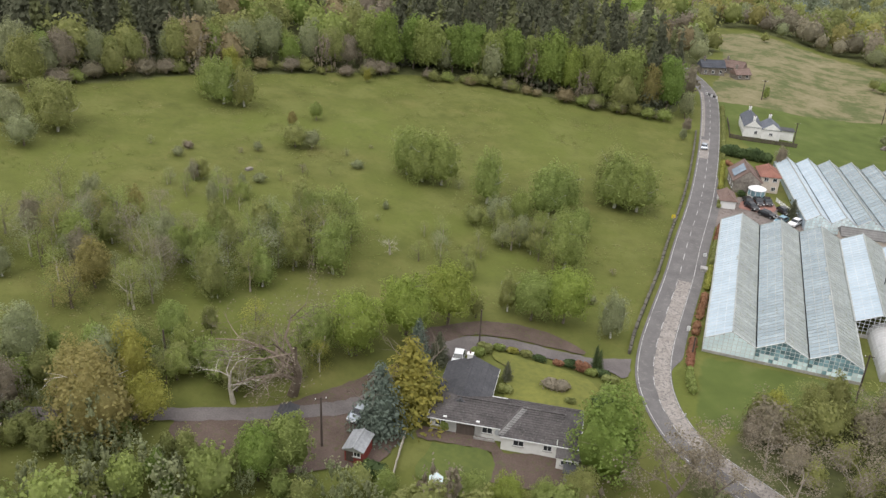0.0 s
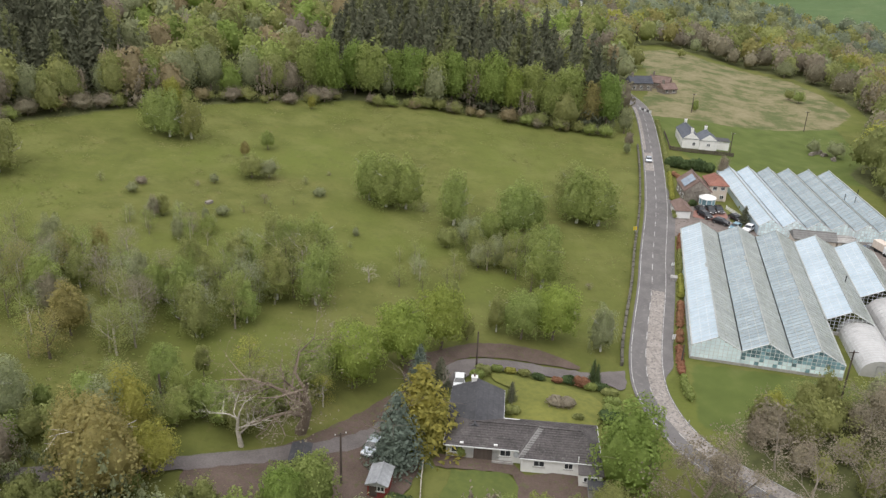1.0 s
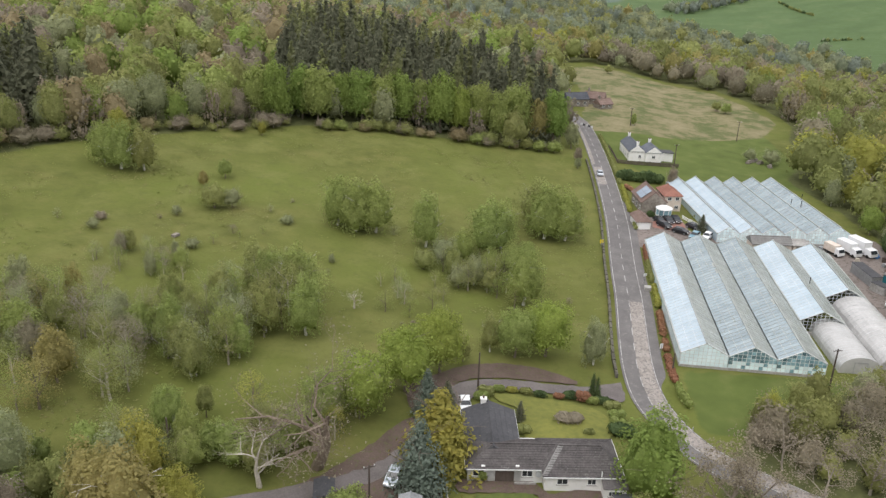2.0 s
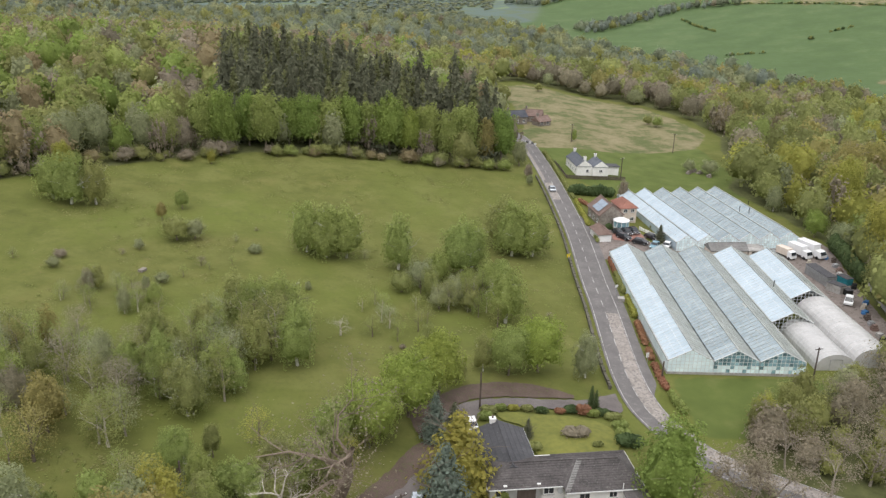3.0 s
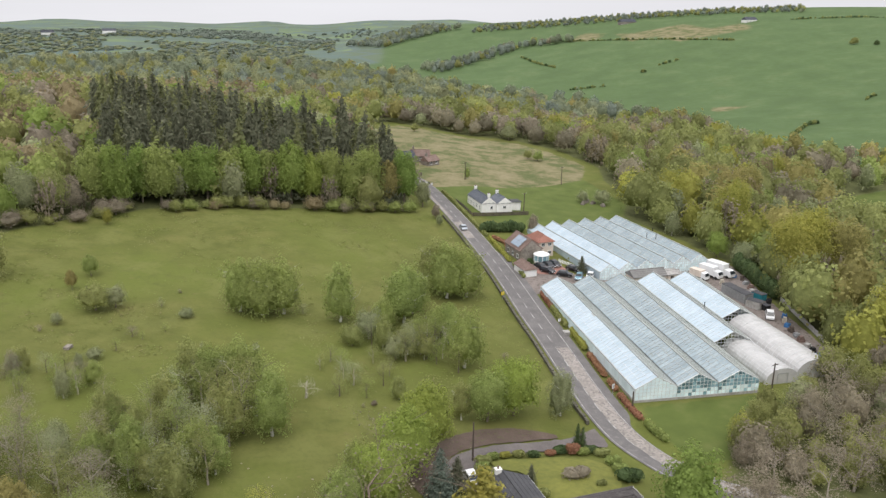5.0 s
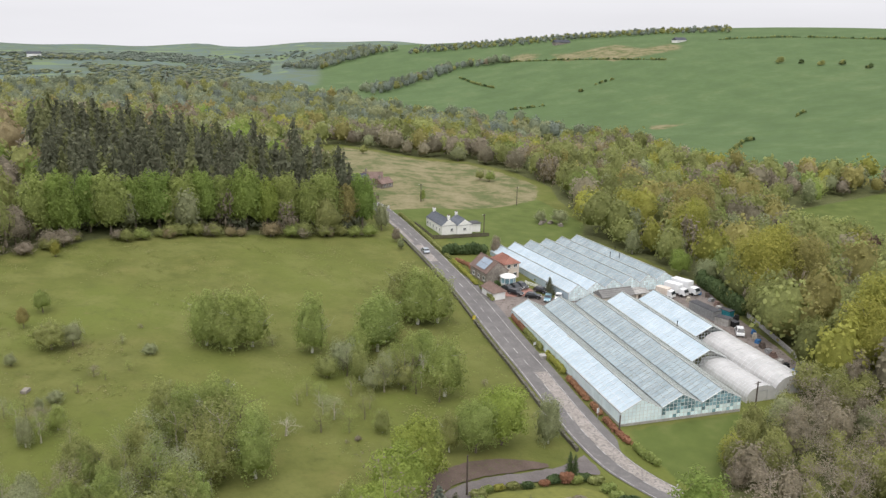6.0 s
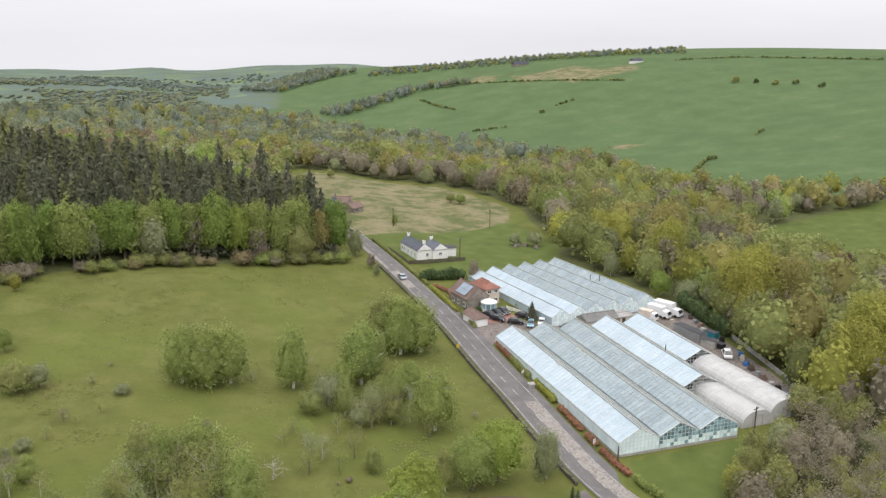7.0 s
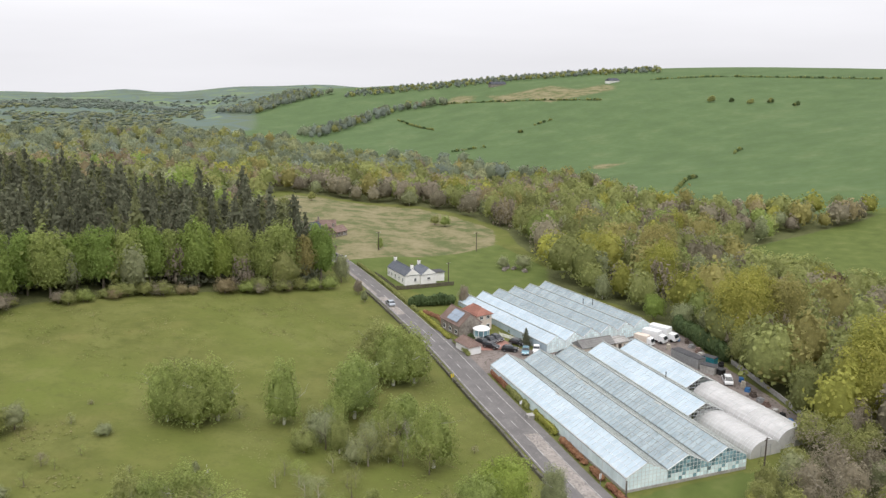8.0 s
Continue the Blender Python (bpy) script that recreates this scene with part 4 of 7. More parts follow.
def wood(name, polys, spacing, picks, tall, label, seed, keep=None, lod=None, clear=7.0):
    """A wood as one mass: trees of mixed kinds scattered over plan polygons."""
    rng = np.random.default_rng(seed)
    allp = np.concatenate([np.array(p) for p in polys])
    (x0, y0), (x1, y1) = allp.min(0), allp.max(0)
    nx, ny = int((x1 - x0) / spacing) + 1, int((y1 - y0) / spacing) + 1
    gx, gy = np.meshgrid(x0 + np.arange(nx) * spacing, y0 + np.arange(ny) * spacing)
    gx = gx + (np.arange(ny) % 2)[:, None] * spacing / 2 + rng.uniform(-0.42, 0.42, gx.shape) * spacing
    gy = gy + rng.uniform(-0.42, 0.42, gy.shape) * spacing
    x, y = gx.ravel(), gy.ravel()
    ok = np.zeros(len(x), bool)
    for p in polys:
        ok |= inside(p, x, y)
    # the land outside what can be seen from the air over the meadow stays empty
    az = np.degrees(np.arctan2(x + 50, y + 140))
    ok &= (az > -49) & (az < 66) & (road_off(x, y) > clear)
    if keep is not None:
        ok &= keep(x, y)
    x, y = x[ok], y[ok]
    z = height(x, y)
    names = sorted({p[1] for p in picks})
    chance = np.cumsum([p[2] for p in picks])
    patch = np.array([noise.noise((a / 26, b / 26, seed)) for a, b in zip(x, y)])
    vs, fs, ms, tones, base = [], [], [], [], 0
    for k in range(len(x)):
        u = (0.65 * rng.uniform() + 0.35 * (0.5 + patch[k])) % 1.0 * chance[-1]
        kind, leaf, _, h = picks[int(np.searchsorted(chance, u))]
        far = lod is not None and math.hypot(x[k] + 60, y[k] + 120) > lod and kind not in ("fir",)
        src = FAR["mini"] if far else FAR[kind]
        v, f = src[int(rng.integers(len(src)))]
        s = tall * h * rng.uniform(0.7, 1.22) / 10
        w = s * rng.uniform(0.78, 1.05)
        a = rng.uniform(0, 6.283)
        ca, sa = math.cos(a), math.sin(a)
        p = np.stack([(v[:, 0] * ca - v[:, 1] * sa) * w + x[k], (v[:, 0] * sa + v[:, 1] * ca) * w + y[k], v[:, 2] * s + z[k] - 0.3], 1)
        vs.append(p), fs.append(f + base), ms.append(np.full(len(f), names.index(leaf)))
        tones.append(np.full(len(v), rng.uniform(-0.3, 0.26), np.float32))
        base += len(v)
    me = raw_mesh(name, np.concatenate(vs), np.concatenate(fs), [LEAF[n] for n in names], np.concatenate(ms), True)
    me.attributes.new("tone", "FLOAT", "POINT").data.foreach_set("value", np.concatenate(tones))
    return tagged(new(name, me), label, "woodland", kind="stuff")


def hedge(path, wide, tall, leaf, label, seed=5, dens=26, size=0.22, step=0.8, name="hedge"):
    """A hedge along a plan path: a lumpy body with leaf clumps all over."""
    rng = np.random.default_rng(seed)
    pts = smooth_path(path, step)
    out = []
    for x, y in pts:
        z, h = float(height(x, y)), tall * rng.uniform(0.85, 1.12)
        c = np.array([x, y, z + h * 0.45])
        out.append(core_blob(rng, c, np.array([wide * 0.55, wide * 0.55, h * 0.52]), 6, 5))
        d = rng.normal(0, 1, (dens, 3))
        d /= np.linalg.norm(d, axis=1)[:, None]
        d[:, 2] = np.abs(d[:, 2]) * 1.1 - 0.35
        out.append(facing_quads(rng, c + d * (wide * 0.6, wide * 0.6, h * 0.56), d, size))
    ob = new(name, raw_mesh(name, *join(out), [LEAF[leaf]]))
    return tagged(ob, label, "hedge")


# ---- woods ----
BROAD = [("round", "spring", 2.6, 1.0), ("round", "olive", 2.6, 1.0), ("round", "fresh", 0.8, 1.0), ("tall", "grey", 1.5, 0.9), ("round", "russet", 1.0, 1.05), ("twig", "brown", 1.4, 0.95), ("round", "dun", 1.0, 0.9), ("tall", "olive", 1, 0.95), ("fir", "fir", 0.25, 1.25)]
EASTMIX = [("round", "amber", 2.8, 1.0), ("round", "olive", 2.8, 1.0), ("round", "yellow", 0.7, 1.0), ("twig", "brown", 1.2, 0.85), ("round", "dun", 1.5, 0.85), ("tall", "grey", 1.7, 0.75), ("round", "spring", 1.3, 0.85), ("round", "russet", 1.2, 0.95), ("tall", "olive", 1.0, 0.85)]


def not_conifer(x, y):
    return ~(inside(CONIFERS, x, y) | inside(CONIFERS_WEST, x, y)) & (y < 470)


wood("mixed_wood", [WOOD_NORTH], 10.3, BROAD, 14, "mixed spring woodland of green, olive and brown crowns", 11, keep=lambda x, y: not_conifer(x, y), lod=265)
# mostly the haze-coloured leaves, as these trees stand far off
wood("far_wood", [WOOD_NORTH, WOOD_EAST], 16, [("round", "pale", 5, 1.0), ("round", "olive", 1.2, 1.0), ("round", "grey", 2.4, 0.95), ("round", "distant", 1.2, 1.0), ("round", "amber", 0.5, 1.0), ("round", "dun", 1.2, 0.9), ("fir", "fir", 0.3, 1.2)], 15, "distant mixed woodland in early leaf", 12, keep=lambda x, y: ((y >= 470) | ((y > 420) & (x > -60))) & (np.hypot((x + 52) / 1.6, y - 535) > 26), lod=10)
wood("conifer_wood", [CONIFERS, CONIFERS_WEST], 5.5, [("fir", "fir", 3, 1.0), ("fir", "larch", 1.3, 0.95), ("fir", "fir", 2, 0.85), ("fir", "larch", 0.6, 0.8), ("fir", "fir", 1.2, 1.12)], 23, "dense stand of dark green conifers", 13)
wood("valley_wood", [WOOD_EAST], 9.2, EASTMIX, 14.5, "valley woodland of amber, olive and grey-brown crowns", 14, keep=lambda x, y: ((y < 420) | (x < -60)) & ~inside(TAN, x, y), lod=420)
wood("roadside_wood", [WOOD_SOUTH_EAST], 4.6, [("twig", "brown", 1.0, 0.9), ("spray", "olive", 1.4, 1.0), ("spray", "dun", 1.6, 1.0), ("thick", "olive", 2.6, 0.85), ("thick", "dun", 1.3, 0.9), ("thick", "grey", 0.6, 0.75), ("thick", "amber", 0.9, 0.8)], 8, "thicket of grey-brown budding trees", 15, clear=6.5)
wood("foreground_wood", [[(-130, -105), (-120, -62), (-96, -58), (-82, -68), (-66, -66), (-54, -63), (-42, -62), (-34, -58), (-22, -54), (-10, -48), (-4, -46), (2, -60), (2, -105)]], 6.0,
     [("thick", "olive", 2, 1.0), ("twig", "brown", 2.5, 0.95), ("twig", "grey", 1.2, 0.9), ("thick", "spring", 2.0, 0.95), ("thick", "yellow", 0.9, 1.0)], 9, "spring woodland of green and budding crowns", 16)
wood("track_undergrowth", [[(-104, -70), (-98, -60), (-86, -56), (-78, -58), (-68, -60.5), (-58, -62), (-52, -64), (-52, -70)], [(-92, -52), (-84, -47), (-74, -44), (-68, -41), (-60, -39), (-58, -43), (-66, -47), (-76, -51), (-86, -55)], [(-53, -60.5), (-47, -59), (-42, -55.5), (-39, -55), (-38.5, -60), (-44, -64), (-53, -66)]], 3.4,
     [("thick", "spring", 2.5, 1.0), ("thick", "olive", 1.6, 1.0), ("twig", "grey", 1.2, 1.1), ("thick", "fresh", 0.7, 0.9), ("twig", "brown", 1.0, 1.2)], 4.6, "thick green undergrowth beside the gravel track", 17)


# ---- the greenhouses ----
def greenhouse(place, wide, length, eave, ridge, left, right, front, label, group, front_open=False, bays=None, gable_mat=None, wall_left=False, wall_right=False, pane=1.25):
    """One span of a glasshouse: glazed slopes in strips, bars, ridge, gutters, gables, in its own axes: x across, y along."""
    top = thing("greenhouse", label, "greenhouse", group, place)
    n = max(1, round(length / pane))
    step = length / n
    rise = Vector((wide / 2, 0, ridge - eave))
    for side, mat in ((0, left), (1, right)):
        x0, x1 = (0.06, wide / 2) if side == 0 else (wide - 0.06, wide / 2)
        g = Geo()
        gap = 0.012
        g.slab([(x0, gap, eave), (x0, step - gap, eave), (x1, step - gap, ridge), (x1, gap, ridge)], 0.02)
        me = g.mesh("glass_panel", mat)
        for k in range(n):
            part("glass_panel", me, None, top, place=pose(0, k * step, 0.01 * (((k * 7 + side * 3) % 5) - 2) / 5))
    for x0, slope in ((0.06, left), (wide - 0.06, right)):
        me = Geo().bar((x0, 0, eave + 0.02), (wide / 2, 0, ridge + 0.02), 0.06).mesh("glazing_bar", FRAME_WHITE if slope is WASHED else FRAME_GREY)
        for k in range(n + 1):
            part("glazing_bar", me, None, top, place=pose(0, k * step, 0))
        for u in (0.36, 0.68):
            part("purlin", Geo().bar((x0 + (wide / 2 - x0) * u, 0, eave + (ridge - eave) * u + 0.03), (x0 + (wide / 2 - x0) * u, length, eave + (ridge - eave) * u + 0.03), 0.05), FRAME_WHITE if slope is WASHED else FRAME_GREY, top)
    part("ridge_cap", Geo().bar((wide / 2, -0.1, ridge + 0.08), (wide / 2, length + 0.1, ridge + 0.08), 0.2), FRAME_GREY, top)
    for x in (0, wide):
        g = Geo().box(x - 0.16, -0.05, eave - 0.12, x + 0.16, length + 0.05, eave + 0.03)
        part("gutter", g, FRAME_GREY, top, "mossy grey gutter")
        for k in range(0, n + 1, 6):
            part("post", Geo().box(x - 0.05, k * step - 0.05, -0.6, x + 0.05, k * step + 0.05, eave - 0.12), FRAME_WHITE, top)
    for x, wanted in ((0, wall_left), (wide, wall_right)):
        if wanted:
            g = Geo().box(-0.03, 0.04, 0.35, 0.03, step - 0.04, eave - 0.13)
            me = g.mesh("side_panel", WASHED if wanted is True else wanted)
            for k in range(n):
                part("side_panel", me, None, top, place=pose(x, k * step, 0))
            part("side_plinth", Geo().box(x - 0.1, 0, -0.7, x + 0.1, length, 0.34), CONCRETE, top)
    for y in (0.0, length):
        out = -1 if y == 0 else 1
        frame_ = Geo()
        cols = bays or 11
        cell = wide / cols
        for k in range(cols + 1):
            x = k * cell
            zt = eave + (ridge - eave) * (1 - abs(x - wide / 2) / (wide / 2))
            frame_.bar((x, y, 0.3), (x, y, max(zt, eave) - 0.02), 0.07)
        zr = 1.05
        while zr < ridge:
            inset = 0 if zr <= eave else (zr - eave) / (ridge - eave) * wide / 2
            frame_.bar((inset, y, zr), (wide - inset, y, zr), 0.06)
            zr += 0.72
        frame_.bar((0, y, eave), (wide / 2, y, ridge), 0.13), frame_.bar((wide, y, eave), (wide / 2, y, ridge), 0.13)
        part("gable_frame", frame_, FRAME_WHITE if y == 0 else FRAME_GREY, top, "white gable glazing frame")
        part("gable_plinth", Geo().box(0, y - 0.1, -0.8, wide, y + 0.1, 0.3), CONCRETE, top)
        if y == 0 and front_open:
            continue
        for k in range(cols):
            xa, xb = k * cell + 0.04, (k + 1) * cell - 0.04
            za, zb = (eave + (ridge - eave) * (1 - abs(v - wide / 2) / (wide / 2)) - 0.06 for v in (xa, xb))
            zs = [0.32] + [1.05 + 0.72 * j for j in range(8)]
            for lo, hi in zip(zs, zs[1:]):
                if lo >= min(za, zb) - 0.1:
                    break
                clear = front == "mixed" and y == 0 and (lo > 1.5 or (k * 5 + int(lo * 7) * 3) % 4 == 1)
                ha, hb = min(hi - 0.05, za), min(hi - 0.05, zb)
                part("gable_pane", Geo().poly([(xa, y - 0.012, lo), (xb, y - 0.012, lo), (xb, y - 0.012, hb), (xa, y - 0.012, ha), (xa, y + 0.012, lo), (xb, y + 0.012, lo), (xb, y + 0.012, hb), (xa, y + 0.012, ha)],
                                              [(0, 1, 2, 3), (7, 6, 5, 4), (0, 4, 5, 1), (1, 5, 6, 2), (2, 6, 7, 3), (3, 7, 4, 0)]), CLEAR if clear else gable_mat or AQUA, top)
    return top


NEAR_W = 8.5
NEAR_AT = pose(0.9, 0.5, 0.1, rz=-1.15)
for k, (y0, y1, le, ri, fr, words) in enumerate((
        (0, 57.4, WASHED, MOSSY_SHADED, "full", "long glasshouse span with a whitewashed slope and white side wall"),
        (0, 57.4, DIRTY, MOSSY_SHADED, "mixed", "long glasshouse span with grey filmed glass and missing gable panes"),
        (0, 57.4, DIRTY, MOSSY_SHADED, "mixed", "long glasshouse span with grey glass and an open-paned gable"),
        (17.2, 56.6, WASHED, MOSSY_SHADED, "open", "shorter glasshouse span with whitewashed slope and open dark gable"),
        (29.2, 55.6, WASHED, MOSSY_SHADED, "open", "short glasshouse span with whitewashed slope beside the yard"))):
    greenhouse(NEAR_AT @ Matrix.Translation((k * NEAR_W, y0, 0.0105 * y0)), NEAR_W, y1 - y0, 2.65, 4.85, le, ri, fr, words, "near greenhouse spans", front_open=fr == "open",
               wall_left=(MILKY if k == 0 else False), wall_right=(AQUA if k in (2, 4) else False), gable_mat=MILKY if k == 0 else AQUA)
FAR_AT = pose(20.9, 64.5, 0.1, rz=8)
FAR_W = 5.75
for k in range(6):
    le = WASHED if k < 2 else DIRTY
    greenhouse(FAR_AT @ Matrix.Translation((k * FAR_W, 0.3, 0)), FAR_W, 43.5, 2.9, 4.75, le, WASHED if k < 2 else DIRTY, "full",
               "whitewashed glasshouse span behind the house" if k < 2 else "grey-white glasshouse span of the far block", "far greenhouse spans", bays=8,
               wall_left=(k == 0), wall_right=(WASHED if k == 5 else False), pane=1.9)


def vents(k, y, w):
    g = Geo().box(-0.6, 0, 0, 0.0, w, 0.06)
    ob = part("roof_vent", g, FRAME_GREY)
    ob.matrix_basis = NEAR_AT @ pose(k * NEAR_W + NEAR_W / 2 + 0.15, y, 4.85, ry=-25)
    tagged(ob, "raised grey ridge vent on a glasshouse roof", "roof vent", "glasshouse roof vents")


for k, y in ((0, 31.0), (1, 34.0), (1, 37.5), (2, 20.0), (2, 33.0)):
    vents(k, y, 2.2)


def flue(x, y, z, h):
    tagged(part("flue_pipe", Geo().tube((0, 0, 0), (0, 0, h), 0.09).tube((0, 0, h), (0, 0, h + 0.15), 0.14), RUBBER, place=pose(x, y, z)), "thin black flue pipe on the roof", "flue pipe", "roof flues")


flue(33.4, 33.5, 4.0, 1.3)
for x, y in ((45.2, 88), (47.4, 86.5), (49.5, 93)):
    flue(x, y, 4.3, 1.5)


def polytunnel(x, y, wide, length, tall, turn, label):
    top = thing("polytunnel", label, "polytunnel", "polytunnels", pose(x, y, float(height(x, y)), rz=turn))
    n, seg = 14, 18
    ring = [(-wide / 2 * math.cos(math.pi * k / n) * (1 if 0 < k < n else 1), tall * math.sin(math.pi * k / n) ** 0.72) for k in range(n + 1)]
    verts, faces = [], []
    for j in range(seg + 1):
        sag = 1 - 0.012 * (j % 2)
        verts += [(a * sag, length * j / seg, max(0, b * sag)) for a, b in ring]
    for j in range(seg):
        for k in range(n):
            a = j * (n + 1) + k
            faces.append((a, a + n + 1, a + n + 2, a + 1))
    cover = Geo().poly(verts, faces)
    ob = part("cover", cover, POLY, top, "cloudy white polythene cover")
    ob.data.flip_normals() if ob.data.polygons[n // 2].normal.z < 0 else None
    for j in range(seg + 1):
        h = Geo()
        y0, rim = length * j / seg, [(a * q, max(0.0, b * q)) for q in (1.004, 1.012) for a, b in ring]
        m = len(ring)
        h.poly([(a, y0 + e, b) for e in (-0.03, 0.03) for a, b in rim], [f for k in range(m - 1) for f in ((m + k, m + k + 1, 3 * m + k + 1, 3 * m + k), (k, k + 1, m + k + 1, m + k), (2 * m + k, 3 * m + k, 3 * m + k + 1, 2 * m + k + 1))])
        part("hoop", h, FRAME_WHITE, top)
    for y1 in (0, length):
        end = Geo().poly([(a, y1, b) for a, b in ring] + [(a, y1 + 0.04, b) for a, b in ring], [tuple(range(n + 1)), tuple(range(2 * n + 1, n, -1))])
        part("end_sheet", end, POLY, top)
        part("door_frame", Geo().box(-1.2, y1 - 0.06, 0, -1.1, y1 + 0.1, 2.2).box(1.1, y1 - 0.06, 0, 1.2, y1 + 0.1, 2.2).box(-1.2, y1 - 0.06, 2.2, 1.2, y1 + 0.1, 2.3), METAL, top)
    return top


polytunnel(33.4, 2.6, 7.4, 16.0, 3.3, 1, "low white polythene tunnel behind the glasshouse")
polytunnel(41.6, 3.8, 8.6, 25.0, 4.0, 1, "large grey-white polythene tunnel beside the yard")


# ---- houses ----
def pitched(top, x0, y0, x1, y1, eave, ridge, mat, axis="y", over=0.35, course=0.42, label="", hip=0.0, name="roof"):
    """A pitched roof with tile courses as raised steps; axis: the way its ridge runs."""
    roof = part(name, Geo().poly(*gable_body(x0, y0, x1, y1, eave, ridge, axis, over, hip)), mat, top, label)
    lo, hi, a, b = (y0, y1, x0, x1) if axis == "y" else (x0, x1, y0, y1)
    half, mid = (b - a) / 2 + over, (a + b) / 2

    def at(u, v, z):
        return (v, u, z) if axis == "y" else (u, v, z)

    n = max(3, int(math.hypot(half, ridge - eave) / course))
    for s in (-1, 1):
        for k in range(n):
            u = k / n
            v, z, inset = mid + s * half * (1 - u), eave + (ridge - eave) * u + 0.02, hip * u
            part("tile_course", Geo().bar(at(lo - over + inset, v, z), at(hi + over - inset, v, z), 0.07), mat, roof)
    part("ridge_tile", Geo().bar(at(lo - over + hip, mid, ridge + 0.04), at(hi + over - hip, mid, ridge + 0.04), 0.2), mat, roof)
    return roof


def gable_body(x0, y0, x1, y1, eave, ridge, axis, over, hip):
    x0, y0, x1, y1 = x0 - over, y0 - over, x1 + over, y1 + over
    if axis == "y":
        xm = (x0 + x1) / 2
        p = [(x0, y0, eave), (x1, y0, eave), (x1, y1, eave), (x0, y1, eave), (xm, y0 + hip, ridge), (xm, y1 - hip, ridge)]
        p += [(a, b, eave - 0.14) for a, b, _ in p[:4]]
        f = [(0, 4, 5, 3), (1, 2, 5, 4), (0, 1, 4), (2, 3, 5)]
    else:
        ym = (y0 + y1) / 2
        p = [(x0, y0, eave), (x1, y0, eave), (x1, y1, eave), (x0, y1, eave), (x0 + hip, ym, ridge), (x1 - hip, ym, ridge)]
        p += [(a, b, eave - 0.14) for a, b, _ in p[:4]]
        f = [(0, 1, 5, 4), (2, 3, 4, 5), (0, 4, 3), (1, 2, 5)]
    return p, f + [(9, 8, 7, 6), (0, 6, 7, 1), (1, 7, 8, 2), (2, 8, 9, 3), (3, 9, 6, 0)]


def window(top, x, y, z, w, h, face="-y", mat=None, bars=1):
    """A window set on a wall that faces -y, +y, -x or +x."""
    turn = {"-y": 0, "+x": 90, "+y": 180, "-x": 270}[face]
    m = pose(x, y, z, rz=turn)
    frame_ = Geo().box(-w / 2, -0.06, 0, w / 2, 0.02, 0.08).box(-w / 2, -0.06, h - 0.08, w / 2, 0.02, h).box(-w / 2, -0.06, 0.08, -w / 2 + 0.08, 0.02, h - 0.08).box(w / 2 - 0.08, -0.06, 0.08, w / 2, 0.02, h - 0.08)
    for k in range(bars):
        xx = -w / 2 + w * (k + 1) / (bars + 1)
        frame_.box(xx - 0.03, -0.05, 0.08, xx + 0.03, 0.01, h - 0.08)
    win = part("window", frame_, mat or WHITE_TRIM, top, place=m)
    part("pane", Geo().box(-w / 2 + 0.05, -0.03, 0.05, w / 2 - 0.05, 0.0, h - 0.05), DARK_GLASS, win)
    part("window_sill", Geo().box(-w / 2 - 0.08, -0.14, -0.1, w / 2 + 0.08, 0.02, 0.0), CONCRETE, win)


def door(top, x, y, z, w, h, face="-y", mat=None):
    turn = {"-y": 0, "+x": 90, "+y": 180, "-x": 270}[face]
    d = part("door", Geo().box(-w / 2, -0.05, 0, w / 2, 0.02, h).box(-w / 2 + 0.12, -0.07, h * 0.55, w / 2 - 0.12, -0.04, h - 0.15), mat or TIMBER, top, place=pose(x, y, z, rz=turn))
    part("door_handle", Geo().box(w / 2 - 0.18, -0.12, h * 0.45, w / 2 - 0.1, -0.05, h * 0.48), METAL, d)


def chimney(top, x, y, z0, z1, mat=None, pots=2, w=0.7, d=0.9):
    c = part("chimney", Geo().box(x - w / 2, y - d / 2, z0, x + w / 2, y + d / 2, z1).box(x - w / 2 - 0.08, y - d / 2 - 0.08, z1, x + w / 2 + 0.08, y + d / 2 + 0.08, z1 + 0.15), mat or RENDER, top)
    for k in range(pots):
        yy = y + (k - (pots - 1) / 2) * 0.4
        part("chimney_pot", Geo().tube((x, yy, z1 + 0.15), (x, yy, z1 + 0.6), 0.15, 0.12), BROWN_TILE, c)


